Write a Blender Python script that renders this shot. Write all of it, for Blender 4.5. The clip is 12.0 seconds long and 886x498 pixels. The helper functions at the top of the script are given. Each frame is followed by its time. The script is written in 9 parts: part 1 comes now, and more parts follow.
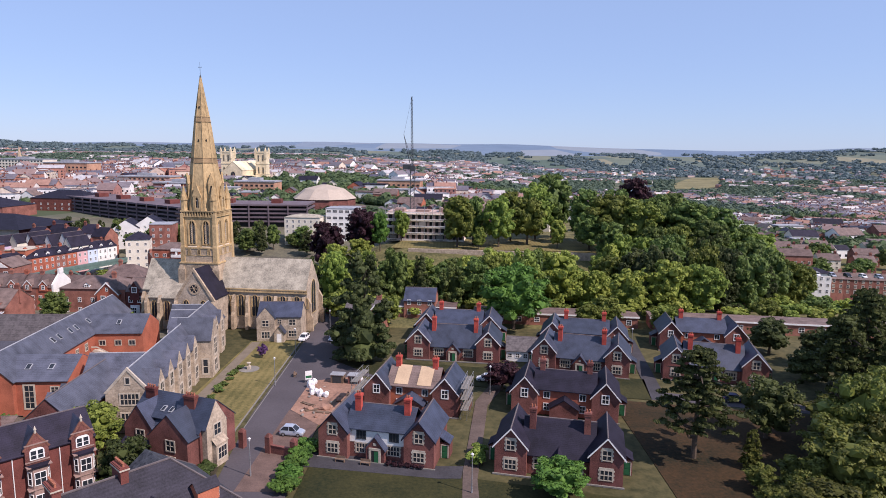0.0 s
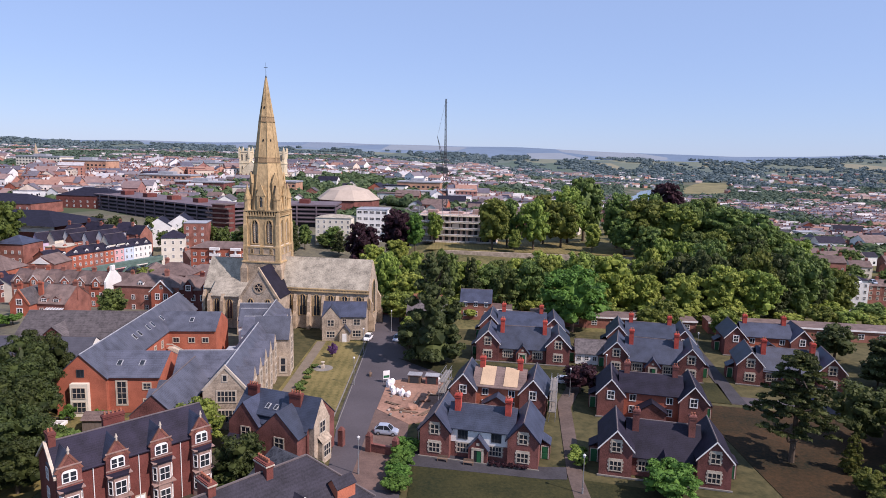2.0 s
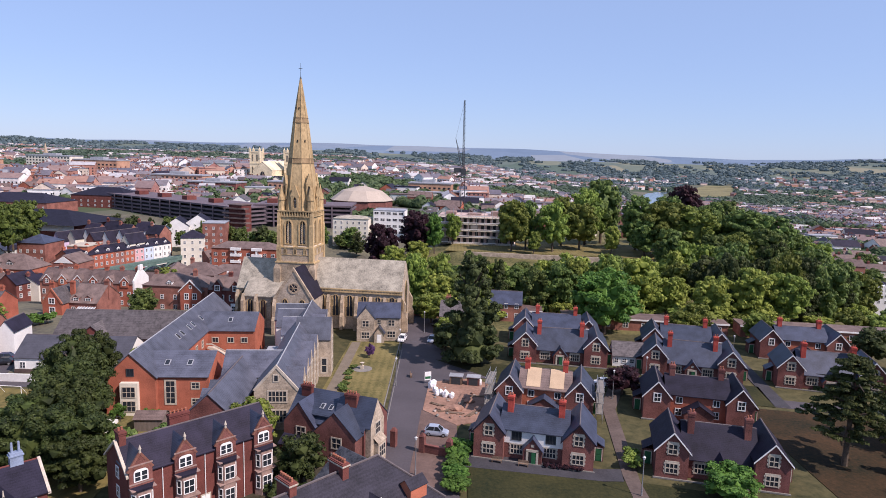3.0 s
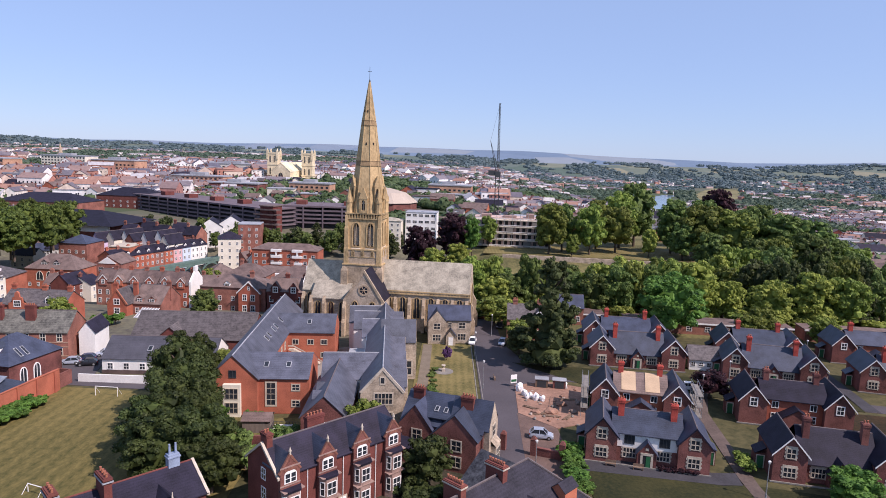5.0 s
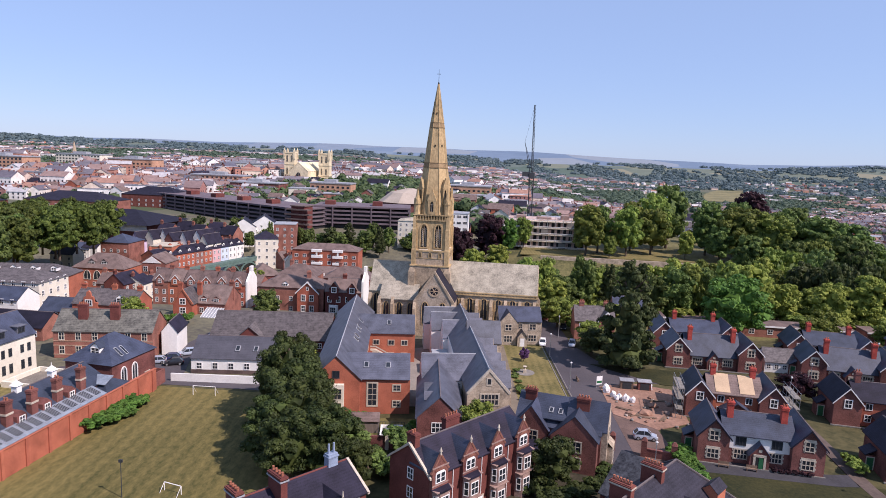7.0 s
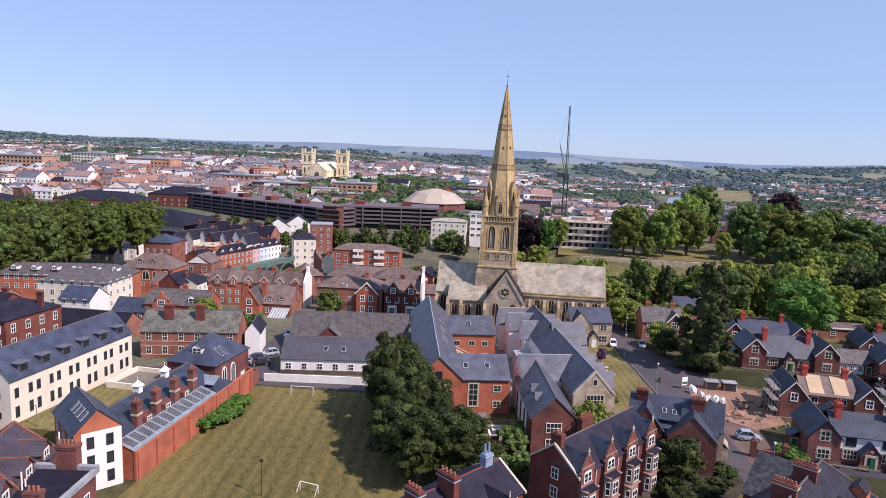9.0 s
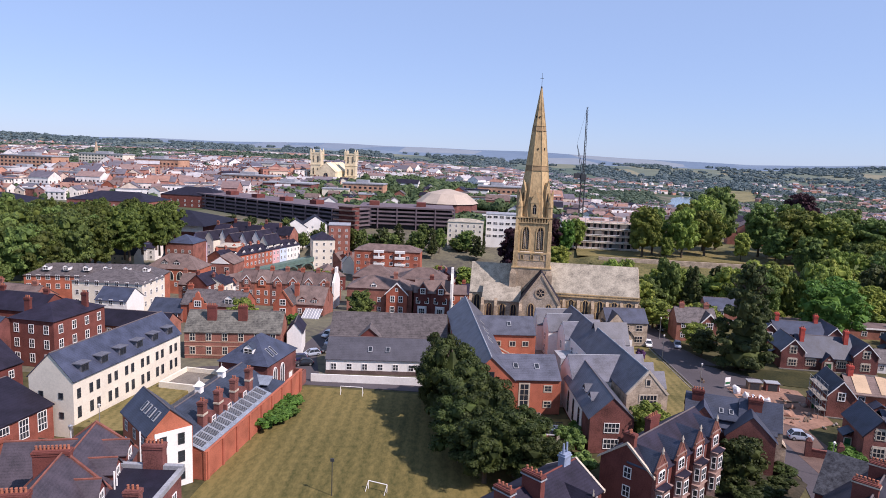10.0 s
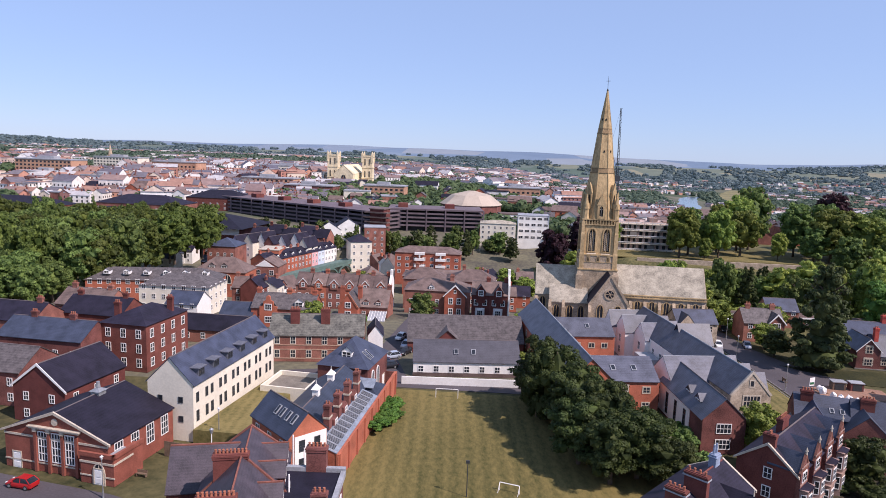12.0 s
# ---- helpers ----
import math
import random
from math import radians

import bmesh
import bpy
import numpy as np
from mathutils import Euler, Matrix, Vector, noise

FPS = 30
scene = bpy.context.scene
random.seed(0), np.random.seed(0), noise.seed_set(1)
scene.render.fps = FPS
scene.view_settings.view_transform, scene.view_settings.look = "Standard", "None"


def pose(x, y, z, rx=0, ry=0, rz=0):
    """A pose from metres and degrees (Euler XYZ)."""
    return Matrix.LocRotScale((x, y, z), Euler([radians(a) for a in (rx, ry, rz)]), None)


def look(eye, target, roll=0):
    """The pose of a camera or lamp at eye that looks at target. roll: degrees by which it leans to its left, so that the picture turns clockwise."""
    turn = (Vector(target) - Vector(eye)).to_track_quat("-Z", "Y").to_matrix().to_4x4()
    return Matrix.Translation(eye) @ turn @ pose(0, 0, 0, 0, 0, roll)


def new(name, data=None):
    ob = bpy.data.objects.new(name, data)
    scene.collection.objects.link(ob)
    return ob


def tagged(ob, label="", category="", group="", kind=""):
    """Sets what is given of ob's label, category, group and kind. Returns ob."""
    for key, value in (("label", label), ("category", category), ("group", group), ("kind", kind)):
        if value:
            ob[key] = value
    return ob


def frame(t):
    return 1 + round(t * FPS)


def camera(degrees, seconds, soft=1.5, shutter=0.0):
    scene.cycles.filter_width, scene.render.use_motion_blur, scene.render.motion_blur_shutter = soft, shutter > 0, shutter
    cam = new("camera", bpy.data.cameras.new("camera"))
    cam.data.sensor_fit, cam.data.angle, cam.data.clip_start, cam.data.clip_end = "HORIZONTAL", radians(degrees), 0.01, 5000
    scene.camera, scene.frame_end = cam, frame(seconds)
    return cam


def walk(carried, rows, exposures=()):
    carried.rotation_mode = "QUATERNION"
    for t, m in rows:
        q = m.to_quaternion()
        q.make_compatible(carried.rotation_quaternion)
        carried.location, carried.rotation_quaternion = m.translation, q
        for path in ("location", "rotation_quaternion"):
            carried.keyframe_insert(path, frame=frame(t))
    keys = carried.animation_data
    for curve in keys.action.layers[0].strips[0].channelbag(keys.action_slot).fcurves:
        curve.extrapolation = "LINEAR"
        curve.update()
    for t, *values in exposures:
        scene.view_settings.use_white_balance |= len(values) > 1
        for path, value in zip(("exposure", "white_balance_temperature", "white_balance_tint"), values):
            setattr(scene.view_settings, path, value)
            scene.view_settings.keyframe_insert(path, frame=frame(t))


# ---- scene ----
cam = camera(69.0, 12.0, soft=0.9)
PATH = [
    (0, (0.918, -0.18, 47.436), (0.92, 1.798, 47.137), 0.6),
    (0.5, (-2.657, -0.38, 47.419), (-2.657, 1.597, 47.12), 0.8),
    (1, (-6.734, -0.57, 47.323), (-6.735, 1.408, 47.027), 1.0),
    (1.5, (-10.616, -0.87, 47.289), (-10.619, 1.108, 46.995), 1.1),
    (2, (-14.943, -1.039, 47.248), (-14.947, 0.94, 46.955), 1.3),
    (2.5, (-18.99, -1.035, 47.044), (-18.994, 0.944, 46.755), 1.4),
    (3, (-23.269, -1.346, 47.103), (-23.279, 0.633, 46.814), 1.6),
    (5, (-41.217, -2.0, 46.962), (-41.228, -0.02, 46.678), 1.9),
    (5.5, (-45.508, -2.202, 46.874), (-45.52, -0.222, 46.593), 2.0),
    (6, (-50.261, -2.463, 46.791), (-50.271, -0.483, 46.511), 2.1),
    (6.5, (-54.722, -2.836, 46.809), (-54.732, -0.856, 46.527), 2.2),
    (7, (-59.561, -3.234, 46.886), (-59.57, -1.254, 46.602), 2.2),
    (9, (-77.922, -4.63, 46.875), (-77.932, -2.651, 46.589), 2.3),
    (9.5, (-82.508, -5.144, 46.825), (-82.517, -3.165, 46.541), 2.3),
    (10, (-87.408, -5.441, 46.728), (-87.417, -3.461, 46.443), 2.3),
    (10.5, (-92.066, -5.73, 46.733), (-92.075, -3.75, 46.447), 2.2),
    (11, (-96.978, -5.959, 46.719), (-96.985, -3.979, 46.434), 2.1),
    (11.5, (-101.212, -6.256, 46.607), (-101.221, -4.276, 46.324), 2.1),
    (12, (-105.73, -6.56, 46.601), (-105.74, -4.58, 46.319), 2.0),
]
walk(cam, [(t, look(eye, target, roll)) for t, eye, target, roll in PATH], exposures=[(0, 0.14, 6420, 28.5), (12, 0.19, 6420, 28.5)])


# ---- light ----
SUN_AZ, SUN_EL = radians(121), radians(47)     # clockwise from +y
to_sun = Vector((math.sin(SUN_AZ) * math.cos(SUN_EL), math.cos(SUN_AZ) * math.cos(SUN_EL), math.sin(SUN_EL)))
world = bpy.data.worlds.new("sky")
scene.world = world
world.use_nodes = True
wn = world.node_tree.nodes
sky = wn.new("ShaderNodeTexSky")
sky.sky_type = "NISHITA"
sky.sun_disc = False
sky.sun_elevation, sky.sun_rotation = SUN_EL, SUN_AZ
sky.air_density, sky.dust_density, sky.ozone_density = 1.0, 0.15, 2.2
cool = wn.new("ShaderNodeMix")
cool.data_type, cool.blend_type = "RGBA", "MULTIPLY"
cool.inputs[0].default_value, cool.inputs[7].default_value = 1.0, (0.80, 0.97, 1.22, 1)
world.node_tree.links.new(sky.outputs[0], cool.inputs[6])
haze = wn.new("ShaderNodeMix")
haze.data_type = "RGBA"
haze.inputs[0].default_value, haze.inputs[7].default_value = 0.6, (3.75, 5.55, 7.75, 1)     # thin even summer haze
world.node_tree.links.new(cool.outputs[2], haze.inputs[6])
world.node_tree.links.new(haze.outputs[2], wn["Background"].inputs[0])
wn["Background"].inputs[1].default_value = 0.10
sun_data = bpy.data.lights.new("sun", "SUN")
sun_data.energy, sun_data.angle, sun_data.color = 5.0, radians(0.6), (1.0, 0.93, 0.82)
sun = new("sun", sun_data)
sun.matrix_world = look(to_sun * 300, (0, 0, 0))


# ---- materials ----
def material(name, base, rough=0.85, vary=0.25, scale=0.6, fine=6.0, tint=None, metal=0.0, bump=0.3, rows=0.0, spread=0.0, spec=0.3, stretch=(1, 1, 1), stripe=0.0):
    """A weathered surface: two scales of noise over the base colour, relief, optional courses and a shift per object."""
    m = bpy.data.materials.new(name)
    m.use_nodes = True
    n, l = m.node_tree.nodes, m.node_tree.links
    b = n["Principled BSDF"]
    b.inputs["Roughness"].default_value, b.inputs["Metallic"].default_value = rough, metal
    b.inputs["Specular IOR Level"].default_value = spec
    geo = n.new("ShaderNodeNewGeometry")
    mp = n.new("ShaderNodeMapping")
    mp.inputs["Scale"].default_value = stretch
    l.new(geo.outputs["Position"], mp.inputs["Vector"])
    big, small = n.new("ShaderNodeTexNoise"), n.new("ShaderNodeTexNoise")
    big.inputs["Scale"].default_value, small.inputs["Scale"].default_value = scale, fine
    big.inputs["Detail"].default_value, small.inputs["Detail"].default_value = 5, 3
    small.inputs["Roughness"].default_value = 0.7
    l.new(mp.outputs[0], big.inputs["Vector"]), l.new(mp.outputs[0], small.inputs["Vector"])
    add = n.new("ShaderNodeMath")
    add.operation = "ADD"
    l.new(big.outputs[0], add.inputs[0]), l.new(small.outputs[0], add.inputs[1])
    src = add.outputs[0]
    if rows:
        wave = n.new("ShaderNodeTexWave")
        wave.bands_direction = "Z"
        wave.inputs["Scale"].default_value, wave.inputs["Distortion"].default_value = 0.314 / rows, 0.6
        l.new(geo.outputs["Position"], wave.inputs["Vector"])
        mad = n.new("ShaderNodeMath")
        mad.operation = "MULTIPLY_ADD"
        mad.inputs[1].default_value = 0.12
        l.new(wave.outputs[1], mad.inputs[0]), l.new(add.outputs[0], mad.inputs[2])
        src = mad.outputs[0]
    if stripe:
        wave = n.new("ShaderNodeTexWave")
        wave.bands_direction = "X"
        wave.inputs["Scale"].default_value, wave.inputs["Distortion"].default_value = 0.314 / stripe, 0.8
        l.new(geo.outputs["Position"], wave.inputs["Vector"])
        mad = n.new("ShaderNodeMath")
        mad.operation = "MULTIPLY_ADD"
        mad.inputs[1].default_value = 0.16
        l.new(wave.outputs[1], mad.inputs[0]), l.new(src, mad.inputs[2])
        src = mad.outputs[0]
    ramp = n.new("ShaderNodeMapRange")
    ramp.inputs[1].default_value, ramp.inputs[2].default_value = 0.72, 1.28
    l.new(src, ramp.inputs[0])
    mix = n.new("ShaderNodeMix")
    mix.data_type = "RGBA"
    lo = [c * (1 - vary) for c in base]
    hi = list(tint) if tint else [min(1, c * (1 + vary)) for c in base]
    mix.inputs[6].default_value, mix.inputs[7].default_value = (*lo, 1), (*hi, 1)
    l.new(ramp.outputs[0], mix.inputs[0])
    col = mix.outputs[2]
    if spread:
        info = n.new("ShaderNodeObjectInfo")
        hsv = n.new("ShaderNodeHueSaturation")
        for inp, a, w in (("Value", 1 - spread, 2 * spread), ("Hue", 0.5 - 0.03 * spread, 0.06 * spread)):
            r = n.new("ShaderNodeMath")
            r.operation = "MULTIPLY_ADD"
            r.inputs[1].default_value, r.inputs[2].default_value = w, a
            l.new(info.outputs["Random"], r.inputs[0]), l.new(r.outputs[0], hsv.inputs[inp])
        l.new(col, hsv.inputs["Color"])
        col = hsv.outputs[0]
    l.new(col, b.inputs["Base Color"])
    if bump:
        bp = n.new("ShaderNodeBump")
        bp.inputs["Strength"].default_value, bp.inputs["Distance"].default_value = bump, 0.05
        l.new(src, bp.inputs["Height"]), l.new(bp.outputs[0], b.inputs["Normal"])
    return m


def island(name, colours, rough=0.85, spread=0.0):
    """A surface for joined far pieces: each island takes one of the colours."""
    m = material(name, colours[0], rough, bump=0.0)
    n, l = m.node_tree.nodes, m.node_tree.links
    geo = n.new("ShaderNodeNewGeometry")
    ramp = n.new("ShaderNodeValToRGB")
    ramp.color_ramp.interpolation = "CONSTANT"
    while len(ramp.color_ramp.elements) < len(colours):
        ramp.color_ramp.elements.new(0.5)
    for i, c in enumerate(colours):
        ramp.color_ramp.elements[i].position = i / len(colours)
        ramp.color_ramp.elements[i].color = (*c, 1)
    l.new(geo.outputs["Random Per Island"], ramp.inputs[0])
    noise_node = n.new("ShaderNodeTexNoise")
    noise_node.inputs["Scale"].default_value = 0.35
    l.new(geo.outputs["Position"], noise_node.inputs["Vector"])
    hsv = n.new("ShaderNodeHueSaturation")
    r = n.new("ShaderNodeMapRange")
    r.inputs[3].default_value, r.inputs[4].default_value = 0.6, 1.4
    l.new(noise_node.outputs[0], r.inputs[0]), l.new(r.outputs[0], hsv.inputs["Value"])
    l.new(ramp.outputs[0], hsv.inputs["Color"])
    l.new(hsv.outputs[0], n["Principled BSDF"].inputs["Base Color"])
    return m


def leaf_material(name, dark, light, spread=0.35):
    m = bpy.data.materials.new(name)
    m.use_nodes = True
    n, l = m.node_tree.nodes, m.node_tree.links
    b = n["Principled BSDF"]
    b.inputs["Roughness"].default_value = 0.6
    b.inputs["Specular IOR Level"].default_value = 0.2
    geo, info = n.new("ShaderNodeNewGeometry"), n.new("ShaderNodeObjectInfo")
    big = n.new("ShaderNodeTexNoise")
    big.inputs["Scale"].default_value, big.inputs["Detail"].default_value = 0.5, 4
    l.new(geo.outputs["Position"], big.inputs["Vector"])
    add = n.new("ShaderNodeMath")
    add.operation = "MULTIPLY_ADD"
    add.inputs[1].default_value = 0.34
    l.new(geo.outputs["Random Per Island"], add.inputs[0]), l.new(big.outputs[0], add.inputs[2])
    r = n.new("ShaderNodeMapRange")
    r.inputs[1].default_value, r.inputs[2].default_value = 0.42, 0.88
    l.new(add.outputs[0], r.inputs[0])
    mix = n.new("ShaderNodeMix")
    mix.data_type = "RGBA"
    mix.inputs[6].default_value, mix.inputs[7].default_value = (*dark, 1), (*light, 1)
    l.new(r.outputs[0], mix.inputs[0])
    hsv = n.new("ShaderNodeHueSaturation")
    for inp, a, w in (("Value", 1 - spread, 2 * spread), ("Hue", 0.5 - 0.05 * spread, 0.1 * spread)):
        q = n.new("ShaderNodeMath")
        q.operation = "MULTIPLY_ADD"
        q.inputs[1].default_value, q.inputs[2].default_value = w, a
        l.new(info.outputs["Random"], q.inputs[0]), l.new(q.outputs[0], hsv.inputs[inp])
    l.new(mix.outputs[2], hsv.inputs["Color"]), l.new(hsv.outputs[0], b.inputs["Base Color"])
    tr = n.new("ShaderNodeBsdfTranslucent")
    l.new(hsv.outputs[0], tr.inputs[0])
    ms = n.new("ShaderNodeMixShader")
    ms.inputs[0].default_value = 0.25
    l.new(b.outputs[0], ms.inputs[1]), l.new(tr.outputs[0], ms.inputs[2])
    l.new(ms.outputs[0], n["Material Output"].inputs[0])
    return m


BRICK = material("dull red brick", (0.145, 0.056, 0.047), 0.9, 0.6, 0.35, 7.0, rows=0.15, spread=0.12)
# BRICK made pinker and lighter, so sunlight on the streets sits in the colour.
LIT_STREET_BRICK = material("pinkish street brick, sunlit tone", (0.235, 0.098, 0.073), 0.9, 0.5, 0.35, 7.0, rows=0.15, spread=0.14)
BRICK_RED = material("bright red brick", (0.34, 0.105, 0.062), 0.9, 0.35, 0.4, 9.0, rows=0.15, spread=0.1)
BRICK_DARK = material("dark plum brick", (0.135, 0.042, 0.034), 0.9, 0.35, 0.5, 8.0, rows=0.15, spread=0.12)
BRICK_TERRA = material("terracotta clay", (0.33, 0.12, 0.07), 0.85, 0.3, 1.0, 8.0)
CHIM_RED = material("red painted chimney brick", (0.42, 0.07, 0.05), 0.85, 0.3, 1.0, 8.0)
STONE = material("grey rubble stone", (0.37, 0.30, 0.225), 0.92, 0.45, 0.6, 3.0, bump=0.6)
STONE_GOLD = material("weathered golden limestone", (0.42, 0.30, 0.155), 0.9, 0.38, 0.25, 2.0, bump=0.5, stretch=(1, 1, 0.5))
STONE_BROWN = material("brown rubble stone", (0.38, 0.295, 0.205), 0.92, 0.42, 0.5, 2.5, bump=0.6)
STONE_PALE = material("pale dressed stone", (0.46, 0.40, 0.32), 0.85, 0.25, 0.8, 5.0)
STONE_CREAM = material("cream cathedral stone", (0.66, 0.56, 0.38), 0.9, 0.25, 0.08, 0.5, bump=0.0)
SLATE = material("blue grey slate", (0.034, 0.042, 0.066), 0.5, 0.5, 0.5, 7.0, rows=0.2, spread=0.22, spec=0.42, bump=0.2)
SLATE_PALE = material("blue grey school slate", (0.068, 0.073, 0.095), 0.5, 0.5, 0.5, 7.0, rows=0.2, spread=0.22, spec=0.45, bump=0.2)
SLATE_MID = material("weathered brown grey slate", (0.085, 0.074, 0.074), 0.65, 0.5, 0.9, 2.2, rows=0.3, spread=0.15)
SLATE_DARK = material("dark slate", (0.016, 0.014, 0.025), 0.65, 0.5, 0.5, 7.0, rows=0.2, spread=0.2, spec=0.2)
SLATE_OLD = material("lichened grey slate", (0.285, 0.255, 0.20), 0.8, 0.5, 0.5, 3.0, rows=0.3, spread=0.1)
TILE_BROWN = material("brown roof tile", (0.125, 0.088, 0.078), 0.75, 0.45, 0.5, 6.0, rows=0.3, spread=0.2)
LEAD = material("pale lead flat roof", (0.30, 0.31, 0.33), 0.6, 0.25, 0.4, 3.0)
RIDGE = material("clay ridge tile", (0.12, 0.10, 0.10), 0.8, 0.2, 2.0, 8.0)
WHITE = material("white painted render", (0.74, 0.73, 0.69), 0.8, 0.1, 0.3, 3.0, bump=0.1)
CREAM = material("cream render", (0.68, 0.63, 0.52), 0.8, 0.12, 0.3, 3.0, bump=0.1)
TRIM = material("white timber", (0.78, 0.77, 0.74), 0.6, 0.08, 1.0, 5.0, bump=0.0)
DOOR_GREEN = material("green door paint", (0.02, 0.12, 0.05), 0.5, 0.15, 1.0, 5.0, bump=0.0)
DARK = material("dark opening", (0.02, 0.02, 0.022), 0.8, 0.2, 1.0, 5.0, bump=0.0)
GLASS = material("dark window glass", (0.025, 0.03, 0.038), 0.08, 0.3, 0.3, 1.0, bump=0.0, spec=0.35)
METAL = material("grey galvanised steel", (0.35, 0.36, 0.37), 0.5, 0.2, 2.0, 8.0, metal=0.6, bump=0.0)
LOUVRE = material("weathered timber louvres", (0.20, 0.145, 0.085), 0.9, 0.5, 0.6, 4.0, rows=0.35)
IRON = material("dark painted iron", (0.04, 0.045, 0.05), 0.6, 0.2, 2.0, 8.0, bump=0.0)
TARMAC = material("worn grey tarmac", (0.076, 0.067, 0.074), 0.9, 0.2, 0.12, 3.0)
TARMAC_DARK = material("dark path tarmac", (0.048, 0.046, 0.052), 0.9, 0.25, 0.3, 3.0)
KERB = material("pale kerb concrete", (0.20, 0.185, 0.165), 0.9, 0.2, 0.5, 4.0)
EARTH = material("red building earth", (0.27, 0.155, 0.11), 0.95, 0.3, 0.2, 1.2, bump=0.6)
LAWN = material("mown summer lawn", (0.10, 0.098, 0.028), 0.95, 0.35, 0.12, 1.6, tint=(0.20, 0.16, 0.06), bump=0.4, stripe=1.6)
LAWN_GREEN = material("green lawn", (0.018, 0.027, 0.006), 0.95, 0.4, 0.15, 1.8, tint=(0.048, 0.044, 0.013), bump=0.4)
FIELD = material("parched playing field", (0.074, 0.073, 0.019), 0.95, 0.28, 0.04, 1.6, tint=(0.175, 0.137, 0.046), bump=0.3, stretch=(1, 0.45, 1), stripe=2.4)
BARK = material("tree bark", (0.10, 0.075, 0.055), 0.95, 0.35, 1.0, 6.0, bump=0.6)
LEAF = leaf_material("broad leaves", (0.062, 0.098, 0.018), (0.25, 0.31, 0.062))
LEAF_LIME = leaf_material("yellow green leaves", (0.092, 0.135, 0.02), (0.36, 0.41, 0.085), 0.15)
LEAF_DEEP = leaf_material("deep green leaves", (0.036, 0.066, 0.018), (0.17, 0.235, 0.06), 0.25)
LEAF_BRIGHT = leaf_material("bright green leaves", (0.03, 0.08, 0.014), (0.125, 0.235, 0.043), 0.15)
LEAF_DARK = leaf_material("dark evergreen leaves", (0.022, 0.034, 0.012), (0.085, 0.105, 0.035), 0.2)
LEAF_COPPER = leaf_material("copper beech leaves", (0.018, 0.008, 0.012), (0.055, 0.022, 0.03), 0.2)
LEAF_CEDAR = leaf_material("cedar needles", (0.022, 0.034, 0.012), (0.105, 0.125, 0.036), 0.15)


